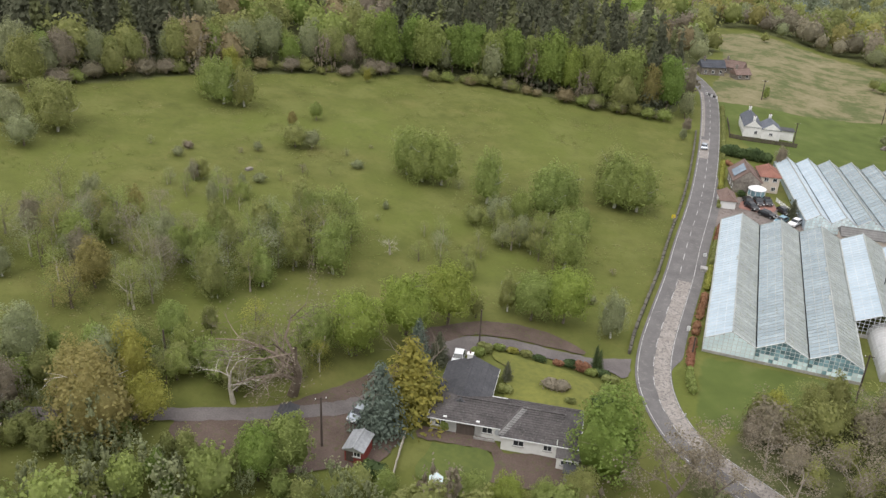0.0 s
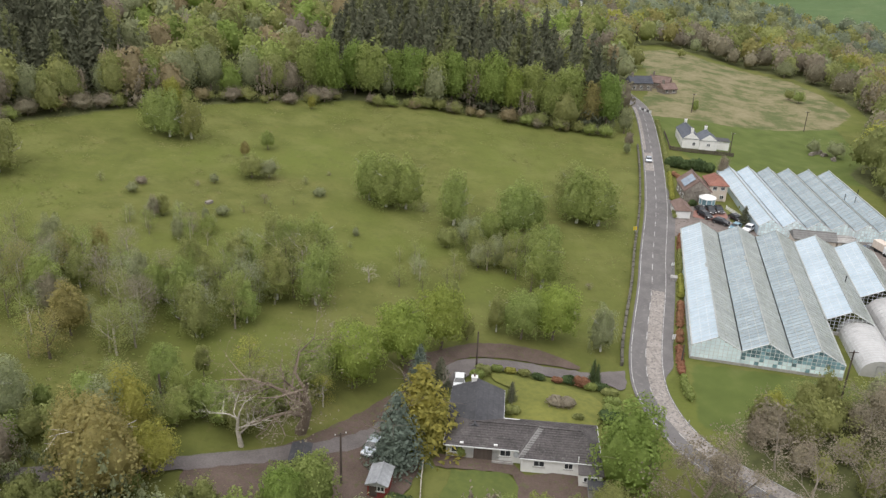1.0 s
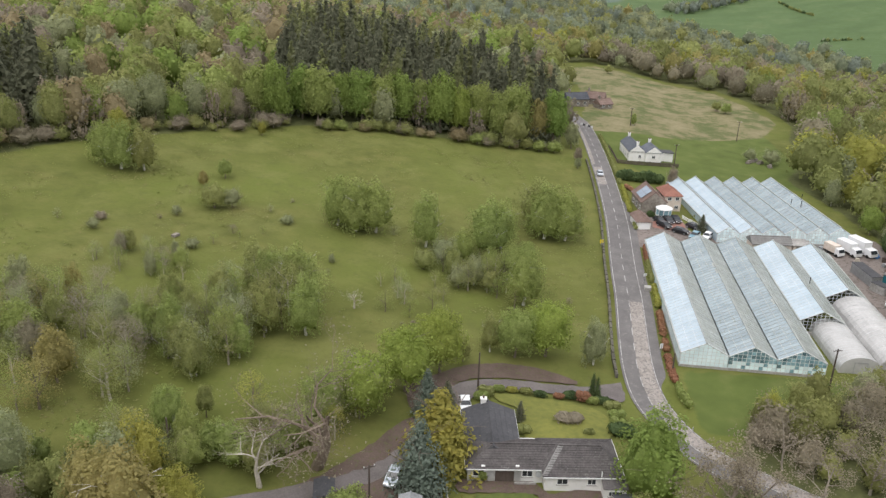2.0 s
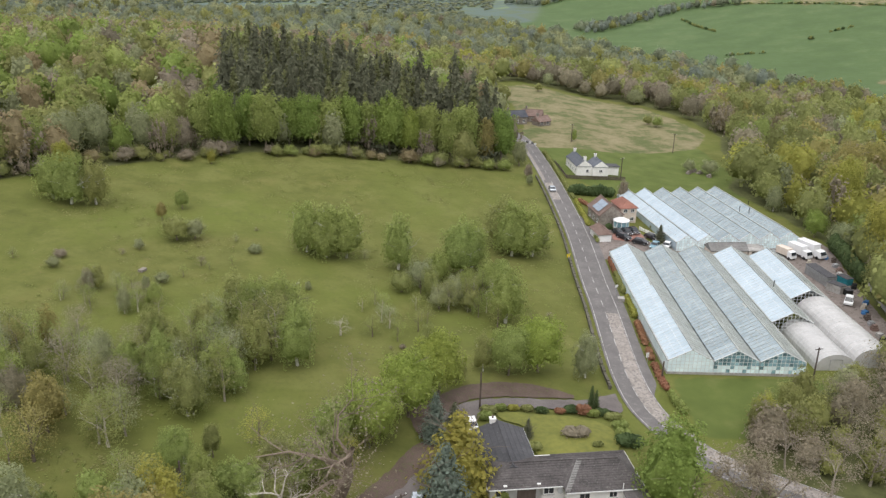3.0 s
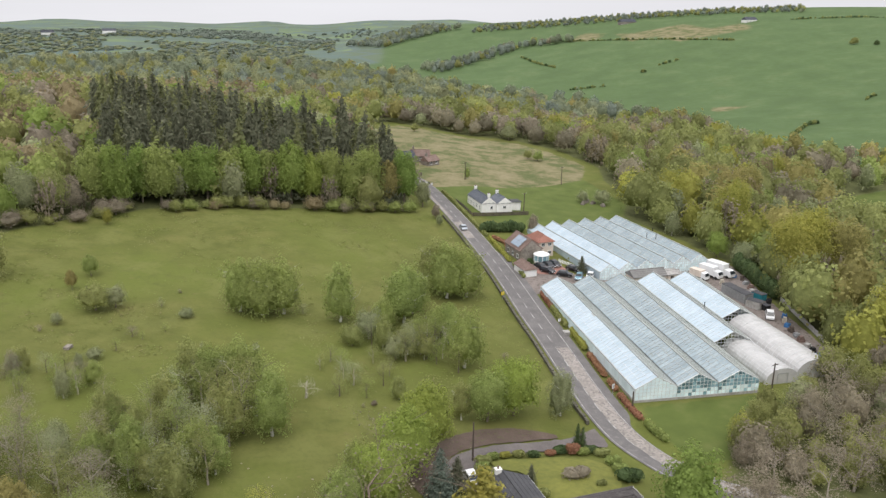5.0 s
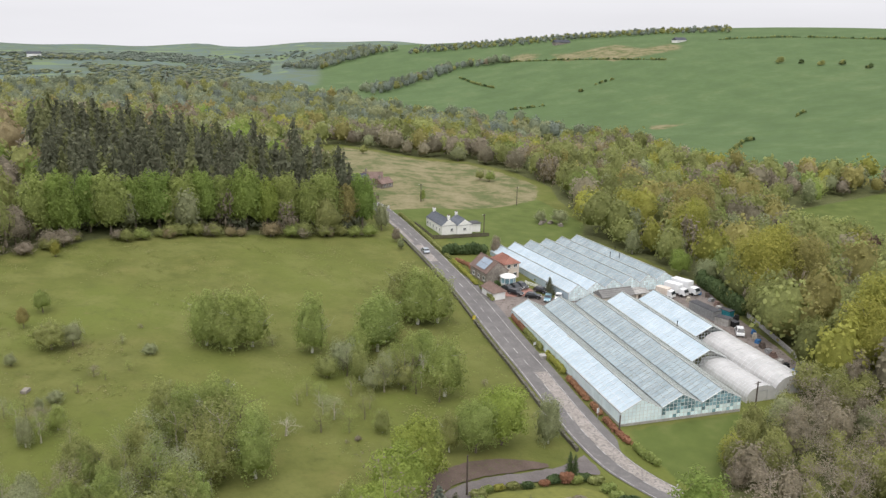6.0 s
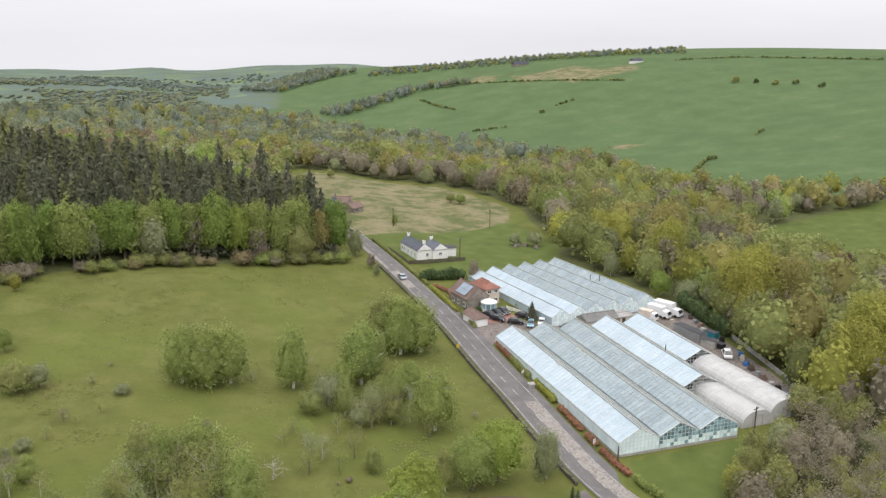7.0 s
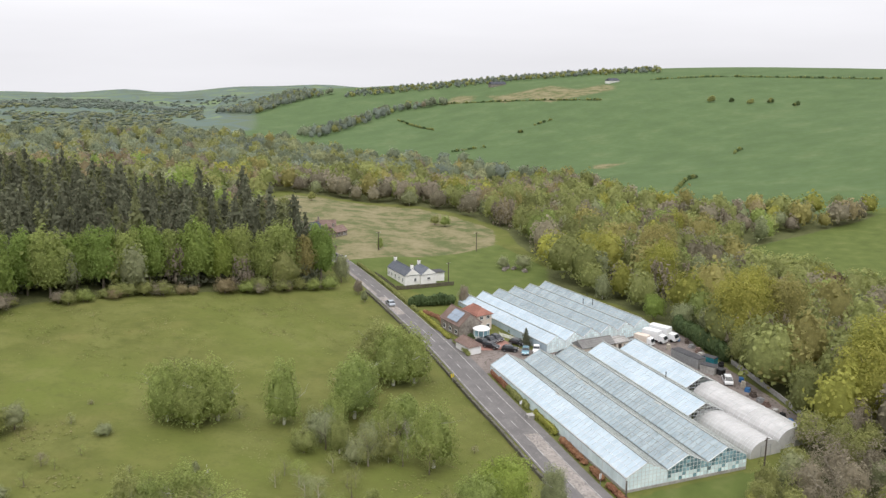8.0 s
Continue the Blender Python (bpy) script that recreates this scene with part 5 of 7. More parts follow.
def bungalow():
    """Long low house: a wing to the north, a hipped main range and a gabled end range."""
    top = thing("bungalow", "long low white bungalow with dark brown tiled roofs", "house", place=pose(-35.25, -41.3, 2.45, rz=6.5))
    h = 2.35
    part("wall", Geo().box(0.2, 0.2, -0.6, 7.6, 14.0, h), RENDER, top)
    part("wall", Geo().box(0.2, 0.2, -0.6, 10.8, 6.6, h - 0.003), RENDER, top)
    part("wall", Geo().box(10.6, -1.4, -0.8, 21.0, 6.8, h - 0.006), RENDER, top)
    pitched(top, 0.2, 3.0, 7.6, 14.2, h, h + 1.66, FELT, "y", label="dark grey felted north wing roof", hip=0.0, course=0.8)
    pitched(top, 0.2, 0.2, 17.0, 6.6, h + 0.02, h + 1.68, TILE, "x", label="dark brown tiled main roof", hip=3.6, course=0.36)
    pitched(top, 10.6, -1.4, 21.0, 6.8, h + 0.04, h + 2.0, TILE, "x", label="dark brown tiled end roof", hip=2.6, course=0.36)
    part("valley_strip", Geo().slab([(10.1, -1.6, h + 0.12), (10.9, -1.6, h + 0.12), (13.7, 2.9, h + 2.12), (12.9, 2.9, h + 2.12)], 0.05), PALE_TILE, top, "pale grey cement valley strip")
    for x0, x1, y in ((0.0, 10.6, -0.2), (10.3, 21.3, -1.8)):
        part("gutter", Geo().box(x0, y - 0.08, h - 0.14, x1, y + 0.04, h - 0.02), WHITE_TRIM, top)
    part("fascia", Geo().box(21.36, -1.8, h - 0.15, 21.42, 7.2, h + 0.02), WHITE_TRIM, top)
    part("fascia", Geo().box(-0.2, -0.2, h - 0.15, -0.14, 14.5, h + 0.02), WHITE_TRIM, top)
    part("fascia", Geo().box(7.96, 7.0, h - 0.15, 8.02, 14.5, h + 0.04), WHITE_TRIM, top)
    part("fascia", Geo().box(8.0, 6.95, h - 0.15, 21.4, 7.2, h + 0.02), WHITE_TRIM, top)
    for x, w in ((1.7, 1.6), (8.4, 1.5)):
        window(top, x, 0.18, 0.95, w, 1.1, bars=1)
    # no recess is cut: a flat dark panel gives the porch its shade
    part("porch_shade_panel", Geo().box(4.0, 0.12, 0.05, 6.6, 0.19, 2.2), TIMBER, top, "flat dark panel standing in for the porch's shade")
    for x, w, hh in ((13.0, 1.5, 0.95), (17.0, 1.2, 0.95)):
        window(top, x, -1.42, 0.95, w, hh, bars=1)
    window(top, 5.0, 14.02, 0.9, 1.6, 1.1, "+y")
    # lean-to at the south-east corner
    part("lean_to", Geo().box(18.4, -3.2, -0.9, 21.4, -1.42, 1.7), RENDER, top)
    part("lean_to_roof", Geo().slab([(18.2, -3.4, 1.72), (21.6, -3.4, 1.72), (21.6, -1.4, 2.2), (18.2, -1.4, 2.2)], 0.1), TILE, top)
    window(top, 19.9, -3.22, 0.5, 1.9, 0.8, bars=3)
    part("store", Geo().box(19.6, -5.2, -0.9, 22.0, -3.6, 0.9), CONCRETE, top)
    part("store_roof", Geo().slab([(19.4, -5.4, 1.0), (22.2, -5.4, 1.0), (22.2, -3.5, 1.15), (19.4, -3.5, 1.15)], 0.08), FELT, top)
    part("terrace_wall", Geo().box(6.6, -0.5, -0.5, 9.6, -0.3, 0.45), CONCRETE, top)
    chimney(top, 3.2, 14.45, -0.4, 4.3, RENDER, 1, 0.85, 0.7)
    part("vent_pipe", Geo().tube((18.2, -1.7, 1.9), (18.2, -1.7, 3.3), 0.06), WHITE_TRIM, top)
    dish = Geo()
    dish.tube((9.9, -0.05, 1.6), (9.9, -0.3, 1.7), 0.35, 0.42, 12)
    part("satellite_dish", dish, METAL, top)
    for x, y in ((2.3, -0.0), (7.0, 0.05)):
        part("skylight", Geo().box(x - 0.25, y + 0.1, h + 0.16, x + 0.25, y + 0.4, h + 0.3), WHITE_TRIM, top)


bungalow()


def roadside_house():
    top = thing("house", "stone house with solar panels, red-roofed wing and round conservatory", "house", place=pose(4.2, 81.8, 1.15, rz=9))
    part("wall", Geo().box(0, 0, -0.8, 6.8, 9.5, 3.3), STONE, top)
    part("gable", Geo().poly([(0, -0.16, 3.2), (6.8, -0.16, 3.2), (3.4, -0.16, 6.0), (0, 0.1, 3.2), (6.8, 0.1, 3.2), (3.4, 0.1, 6.0)], [(0, 1, 2), (5, 4, 3), (0, 3, 4, 1), (1, 4, 5, 2), (2, 5, 3, 0)]), STONE, top)
    roof = pitched(top, 0, 0.25, 6.8, 9.5, 3.32, 6.3, BROWN_TILE, "y", label="brown tiled roof")
    n = Vector((-(6.3 - 3.32), 0, 3.75)).normalized()
    for r in range(2):
        for c in range(4):
            a = Vector((-0.1, 1.7 + c * 1.25, 3.7)) + Vector((3.75, 0, 2.98)).normalized() * (0.35 + r * 1.75) + n * 0.1
            u, v = Vector((3.75, 0, 2.98)).normalized() * 1.68, Vector((0, 1.2, 0))
            part("solar_panel", Geo().slab([a, a + u, a + u + v, a + v], 0.05), SOLAR, roof, "blue-grey solar panel")
    part("wall", Geo().box(6.9, 2.2, -0.9, 11.6, 9.6, 4.5), CREAM, top)
    pitched(top, 6.9, 2.2, 11.6, 9.6, 4.5, 6.2, RED_TILE, "y", label="red tiled hipped roof", hip=2.0)
    for x, z in ((8.3, 3.2), (10.4, 3.2), (10.4, 0.8)):
        window(top, x, 2.19, z, 1.1, 1.0, mat=WHITE_TRIM)
    for y in (1.6, 4.6, 7.6):
        window(top, -0.01, y, 0.9, 1.2, 1.2, "-x")
    c, r, n8 = (5.6, -1.9), 2.1, 10
    ring = [(c[0] + r * math.cos(2 * math.pi * k / n8), c[1] + r * math.sin(2 * math.pi * k / n8)) for k in range(n8)]
    base = Geo().poly([(x, y, -0.7) for x, y in ring] + [(x, y, 0.7) for x, y in ring], [tuple(range(n8, 2 * n8))] + [(k, (k + 1) % n8, n8 + (k + 1) % n8, n8 + k) for k in range(n8)])
    con = part("conservatory", base, WHITE_TRIM, top, "round white conservatory")
    for (xa, ya), (xb, yb) in zip(ring, ring[1:] + ring[:1]):
        part("pane", Geo().poly([(xa, ya, 0.8), (xb, yb, 0.8), (xb, yb, 2.3), (xa, ya, 2.3)], [(0, 1, 2, 3)]), CLEAR, con)
        part("mullion", Geo().bar((xa, ya, 0.6), (xa, ya, 2.4), 0.14), WHITE_TRIM, con)
    cap = Geo().poly([(c[0] + (x - c[0]) * s, c[1] + (y - c[1]) * s, z) for s, z in ((1.1, 2.3), (1.1, 2.5), (0.55, 3.0), (0.1, 3.2)) for x, y in ring],
                     [(a * n8 + k, a * n8 + (k + 1) % n8, (a + 1) * n8 + (k + 1) % n8, (a + 1) * n8 + k) for a in range(3) for k in range(n8)] + [tuple(range(3 * n8, 4 * n8)), tuple(range(n8 - 1, -1, -1))])
    part("conservatory_roof", cap, WHITE_TRIM, con)


roadside_house()


def garage():
    top = thing("garage", "small garage with a brown tiled roof and white door", "garage", place=pose(1.6, 69.6, 0.95, rz=9))
    part("wall", Geo().box(0, 0, -0.6, 3.6, 6.2, 2.2), RENDER, top)
    pitched(top, 0, 0, 3.6, 6.2, 2.2, 3.6, BROWN_TILE, "y", label="brown tiled roof", hip=0.9)
    part("door", Geo().box(0.5, -0.06, -0.1, 3.1, 0.0, 1.9), WHITE_TRIM, top, "white up-and-over door")


garage()


def cottage():
    top = thing("cottage", "white rendered cottage with slate roofs and white chimneys", "house", place=pose(6.2, 130.8, 2.9, rz=6))
    part("wall", Geo().box(0, 0, -0.9, 5.2, 13.5, 2.9), RENDER, top)
    pitched(top, 0, 0, 5.2, 13.5, 2.9, 4.95, PALE_SLATE, "y", over=0.15, label="grey slate roof")
    for y in (-0.22, 13.5):
        part("gable", Geo().poly([(0, y, 2.9), (5.2, y, 2.9), (2.6, y, 4.93), (0, y + 0.2, 2.9), (5.2, y + 0.2, 2.9), (2.6, y + 0.2, 4.93)], [(0, 1, 2), (5, 4, 3), (0, 3, 4, 1), (1, 4, 5, 2), (2, 5, 3, 0)]), RENDER, top)
    part("wall", Geo().box(5.25, -0.9, -0.9, 10.6, 6.5, 2.8), RENDER, top)
    pitched(top, 5.25, -0.9, 10.6, 6.5, 2.8, 4.7, PALE_SLATE, "y", over=0.15, label="grey slate wing roof")
    part("gable", Geo().poly([(5.25, -1.12, 2.8), (10.6, -1.12, 2.8), (7.925, -1.12, 4.68), (5.25, -0.9, 2.8), (10.6, -0.9, 2.8), (7.925, -0.9, 4.68)], [(0, 1, 2), (5, 4, 3), (0, 3, 4, 1), (1, 4, 5, 2), (2, 5, 3, 0)]), RENDER, top)
    part("outhouse", Geo().box(10.7, 1.8, -0.9, 15.0, 5.2, 2.2), RENDER, top)
    part("outhouse_roof", Geo().slab([(10.62, 1.4, 2.45), (15.3, 1.4, 2.25), (15.3, 5.5, 2.25), (10.62, 5.5, 2.45)], 0.15), FELT, top)
    for y in (1.6, 4.4, 7.2, 10.0, 12.2):
        window(top, -0.01, y, 0.8, 0.9, 1.1, "-x")
    window(top, 7.9, -0.91, 1.0, 1.1, 0.8)
    window(top, 3.6, -0.02, 0.8, 0.9, 1.0)
    for x, y, z in ((2.6, 0.4, 5.9), (2.6, 12.9, 5.8), (7.9, 6.2, 5.5)):
        chimney(top, x, y, 3.6, z, RENDER, 2)


cottage()


def barn(place, w, d, h, roof, label, wall=STONE, ridge=1.3, axis="x"):
    top = thing("shed", label, "outbuilding", place=place)
    part("wall", Geo().box(0, 0, -0.6, w, d, h), wall, top)
    pitched(top, 0, 0, w, d, h, h + ridge, roof, axis, over=0.25, course=0.7)
    door(top, w * 0.3, -0.01, 0, 1.0, 2.0)
    window(top, w * 0.7, -0.01, 0.9, 1.0, 0.9)
    return top


barn(pose(28.4, 60.0, 0.3, rz=3), 9.5, 4.6, 2.3, PALE_TILE, "low grey-brown-roofed packing shed between the glasshouses", CREAM)
barn(pose(38.2, 60.3, 0.3, rz=5), 4.2, 4.2, 2.4, CONCRETE, "pale-roofed lean-to store beside the packing shed", CREAM, 0.4)
barn(pose(-43.0, -52.6, 3.4, rz=3), 2.5, 3.8, 1.9, METAL, "small red timber shed with a grey metal roof", RED_WOOD, 0.5, "y")
barn(pose(-53.6, -52.0, 4.6, rz=12), 2.2, 3.6, 1.7, FELT, "small dark timber shed among trees", TIMBER, 0.4, "y")


def far_house(x, y, w, d, h, turn, roof, wall, label):
    top = thing("house", label, "house", place=pose(x, y, float(height(x, y)) - 0.3, rz=turn))
    part("wall", Geo().box(0, 0, -1, w, d, h), wall, top)
    pitched(top, 0, 0, w, d, h, h + d * 0.38, roof, "x", course=0.9)
    for k in range(int(w // 3)):
        window(top, 1.5 + 3 * k, -0.01, 0.9, 1.1, 1.2)
    chimney(top, w * 0.15, d / 2, h + 0.6, h + d * 0.38 + 1.1, STONE)


for a in ((-10, 205, 9, 6, 3.2, 20, SLATE, STONE, "grey stone house with a slate roof beyond the wood"), (-3, 214, 8, 6, 2.8, -15, BROWN_TILE, STONE, "stone house with brown roof beyond the wood"),
          (3, 204, 6, 5, 2.2, 30, BROWN_TILE, STONE, "low stone outbuilding by the rough field"), (-64, 545, 18, 9, 5, 10, SLATE, RENDER, "pale house with slate roof among woods"),
          (-42, 549, 12, 8, 4, -8, SLATE, RENDER, "white house among distant woods"), (-330, 360, 16, 9, 5, 30, SLATE, RENDER, "grey roofed house among distant woods"),
          (475, 1071, 26, 10, 5, 5, SLATE, STONE, "farmhouse on the hill behind the fields"), (582, 907, 20, 9, 4, 15, SLATE, RENDER, "white farm building on the hill"),
          (-330, 1500, 22, 10, 6, 0, SLATE, RENDER, "white house in the far valley"),
          (-420, 1450, 20, 10, 6, 20, SLATE, RENDER, "white house on the far valley side"), (-470, 1250, 24, 10, 6, -20, SLATE, RENDER, "white farmhouse on the far valley side")):
    far_house(*a)


# ---- single trees ----
for x, y, h, kind, leaf, w in (
        (-128, 55, 11, "birch", "spring", 1.1), (-123, 57, 10, "birch", "olive", 1.0), (-133, 57, 10, "birch", "spring", 1.0),
        (-66.4, 41.5, 11.5, "birch", "olive", 1.05), (-71, 43, 10.5, "birch", "olive", 1.0), (-62, 42.5, 11, "birch", "olive", 1.0), (-67, 45.5, 10.5, "round", "olive", 0.8),
        (-103.7, 60.9, 4.6, "round", "spring", 0.8), (-99.6, 41.2, 5.2, "shrub", "olive", 1.15), (-106, 52, 4.0, "round", "amber", 0.7), (-96, 43, 4.4, "shrub", "grey", 0.9),
        (-50, 40, 11.5, "birch", "olive", 0.85), (-45, 31, 6.0, "shrub", "grey", 0.8), (-49, 27, 4.5, "shrub", "olive", 0.9), (-41, 36, 6.5, "birch", "olive", 1.0),
        (-35.8, 41, 11.5, "birch", "olive", 1.05), (-33, 46, 10.5, "birch", "olive", 1.0), (-22.7, 56, 12.5, "birch", "olive", 1.055), (-17.5, 57, 11.5, "birch", "olive", 1.05), (-24, 62, 11.5, "birch", "olive", 1.1),
        (-30.5, 31.5, 7.0, "birch", "olive", 1.05), (-27.5, 33.5, 7.2, "round", "spring", 0.8), (-27.5, 18.5, 11.0, "birch", "olive", 1.0), (-38, 24, 6.0, "birch", "grey", 1.0), (-41, 21, 5.0, "shrub", "grey", 0.8), (-34.5, 22, 4.6, "shrub", "olive", 0.8),
        (-23.5, -1.8, 9.2, "round", "lime", 0.95), (-29, -4, 8.0, "round", "spring", 0.9), (-33.5, -3.5, 6.2, "birch", "olive", 0.8), (-41.6, -13.5, 9.8, "round", "lime", 0.95), (-46.5, -21, 9.6, "round", "lime", 0.95),
        (-51.5, -30, 9.4, "round", "lime", 0.85), (-54, -25, 7.0, "birch", "spring", 1.0), (-14.8, -2.3, 7.5, "birch", "grey", 0.85), (-38, -8.5, 4.0, "shrub", "olive", 0.7),
        (-145.7, 14, 9.5, "birch", "olive", 1.2), (-150, 18, 10, "round", "olive", 1.0), (-145, 3, 7, "shrub", "grey", 1.0), (-153, 8, 9, "round", "grey", 1.0),
        (-75, -53.5, 9.5, "birch", "yellow", 1.0), (-72.5, -64, 12.0, "birch", "amber", 1.25), (-78, -60, 9.5, "birch", "amber", 1.1), (-77, -55, 8.5, "birch", "grey", 1.15), (-69, -58.5, 7.0, "round", "yellow", 1.0), (-76.6, -41.4, 6.5, "round", "spring", 0.85), (-73, -37, 5, "tall", "olive", 0.7),
        (-91, -55.8, 8.5, "birch", "grey", 1.1), (-95.7, -35.4, 8.0, "tall", "amber", 1.0), (-83, -73, 7, "round", "blossom", 0.9), (-86, -66, 8, "birch", "brown", 1.1),
        (-67, -45, 5.5, "shrub", "spring", 0.9), (-62.5, -47, 5.0, "shrub", "olive", 0.9), (-71, -49, 5.0, "shrub", "spring", 0.9), (-59, -40, 6.5, "round", "spring", 0.9), (-64, -39, 5, "shrub", "olive", 0.9), (-57, -33, 7, "round", "spring", 0.9),
        (-48.5, -58.2, 8.5, "tall", "spring", 1.0), (-51, -61, 8.0, "round", "fresh", 0.8)):
    big = 1.2 if -40 < y < 2 and x > -60 else 1.08
    leaf = "spring" if leaf == "olive" and 0 < y < 60 and x > -80 and kind == "birch" else leaf
    w = w * 1.12 if 10 < y < 70 else w
    tree(x, y, h * big, kind, leaf, w, where="in the rough meadow" if y > -12 else "near the bungalow")
tree(-10.2, -40.2, 13.5, "birch", "fresh", 1.2, where="towering beside the bungalow and the road", bark=BARK)
for x, y, h, leaf in ((-25.5, -52.5, 5.0, "spring"), (-21, -51.5, 5.5, "lime"), (-16.5, -50, 5.0, "spring"), (-12.5, -47.5, 6.0, "olive"), (-35.5, -56.5, 4.5, "spring"), (-29, -56, 5, "olive")):
    tree(x, y, h, "round", leaf, 0.95, where="below the bungalow lawn")
tree(-39.2, -38.2, 13.0, "spruce", "gold", 1.4, where="close beside the bungalow")
tree(-41.3, -44.6, 12.0, "spruce", "blue", 1.05, where="beside the gravel court")
tree(-42.3, -26.5, 8.5, "spruce", "blue", 0.9, where="beside the driveway")
tree(-39.4, -24.8, 6.0, "spruce", "fir", 1.0, where="beside the bungalow chimney")
tree(-15.8, -13.0, 4.6, "fir", "yew", 0.85, where="at the garden gate")
tree(-15.1, -13.5, 4.2, "fir", "yew", 0.85, where="at the garden gate")
tree(-28.0, -25.0, 3.6, "fir", "fir", 1.2, where="beside the bungalow wing")
tree(18.4, 71.5, 5.0, "spruce", "fir", 1.0, where="beside the far glasshouse")
tree(16.5, 107.5, 6.0, "birch", "brown", 0.9, where="beside the dark hedge")
bare_tree(-55.5, -43.5, 15.5, 77, "dun", 900, OAK_BARK, wide=1.45, depth=5, size=0.08)
bare_tree(-61.5, -49.5, 8.5, 78, "brown", 0, PALE_BARK, "dead pale-limbed tree beside the track", 3, 1.1)
bare_tree(-59.6, 4.2, 4.6, 79, "grey", 250, PALE_BARK, "small half-bare grey tree in the meadow", 3, 1.2)
bare_tree(-1.5, -42.5, 9.5, 80, "brown", 2200, BARK, "grey-brown budding tree by the bend", 4, 1.2)
bare_tree(4.5, -40.0, 9.0, 81, "brown", 2200, BARK, "grey-brown budding tree by the bend", 4, 1.2, 60)
for k, (x, y, h) in enumerate(((14, -37, 9), (22, -33, 9.5), (30, -27, 9), (11, -29, 8), (25, -19, 8.5), (36, -12, 8.5), (40, -22, 10))):
    bare_tree(x, y, h, 90 + k, "brown", 1600, GREY_BARK, "grey-brown budding tree in the roadside thicket", 3, 1.25, 50 * k, 0.12, 0.2)
bare_tree(-30.0, 27.0, 5.0, 82, "grey", 60, PALE_BARK, "small dead white-limbed tree among the birches", 3, 1.0)
bare_tree(-71, -6, 6.0, 83, "grey", 120, PALE_BARK, "half-dead white-limbed tree in the scrub", 3, 1.0)
bare_tree(100, 62, 11, 84, "brown", 1500, PALE_BARK, "pale leafless tree above the valley wood", 4, 1.2)

rng = np.random.default_rng(3)
for poly, count, lo, hi, picks in (
        ([(-122, -10), (-103, -7), (-88, -17), (-84, -34), (-91, -42), (-105, -45), (-120, -36)], 64, 4.5, 9.0, ("spring", "olive", "spring", "olive", "grey", "dun", "amber")),
        ([(-91, -10), (-86, -2), (-76, -5), (-71, -20), (-79, -29), (-87, -24)], 40, 5.5, 9.5, ("olive", "spring", "olive", "grey", "spring")),
        ([(-81, 5), (-75, 14), (-67, 6), (-64, -9), (-72, -14)], 22, 6.5, 11.0, ("olive", "spring", "spring")),
        ([(-114, 8), (-104, 14), (-94, 14), (-90, 3), (-108, -3)], 20, 3.0, 5.4, ("grey", "olive", "spring", "dun")),
        ([(-51, 27), (-40, 37), (-28, 36), (-25, 17), (-33, 12), (-41, 19)], 14, 3.5, 7.5, ("olive", "spring", "grey", "olive")),
        ([(-60, 10), (-52, 26), (-42, 24), (-40, 6), (-50, -2)], 12, 2.5, 5.0, ("grey", "olive", "spring")),
        ([(-74, -52), (-60, -47), (-50, -31), (-55, -24), (-68, -32), (-84, -46)], 20, 4.0, 7.5, ("spring", "olive", "spring", "yellow", "olive")),
        ([(-70, 14), (-60, 16), (-56, 26), (-70, 24)], 3, 1.5, 2.6, ("olive", "grey"))):
    p = np.array(poly)
    done = 0
    while done < count:
        x, y = rng.uniform(p[:, 0].min(), p[:, 0].max()), rng.uniform(p[:, 1].min(), p[:, 1].max())
        if inside(poly, np.array([x]), np.array([y]))[0]:
            tree(x, y, rng.uniform(lo, hi), ("birch", "scrub", "scrub", "scrub")[int(rng.integers(4))], picks[int(rng.integers(len(picks)))], rng.uniform(0.85, 1.15), where="in the hillside scrub")
            done += 1
for k, (x, y, h) in enumerate(((-117.4, 19, 2.4), (-91, 28.5, 2.2), (-85.2, 31.2, 2.0), (-81.7, 38.5, 2.3), (-87.1, 44, 2.2), (-107.5, 29.4, 1.5), (-105.3, 33.3, 2.3), (-57.8, 43.3, 2.4), (-89, 27, 1.8), (-118, 24, 2.0), (-78, 24, 1.4), (-44, 6, 1.6), (-20, 8, 1.8), (-18, 22, 1.6),
                (-93, 22, 2.6), (-96, 18, 2.2), (-126, 21, 2.4), (-84, 52, 1.2), (-48, 1.4, 1.1), (-50, 0.6, 0.9))):
    tree(x, y, h, "scrub" if k % 3 else "shrub", "brown" if k > 17 or k % 4 == 1 else ("grey", "grey", "spring")[k % 3], 1.1 + 0.35 * (k % 2), where="low in the meadow grass", bark=BARK)

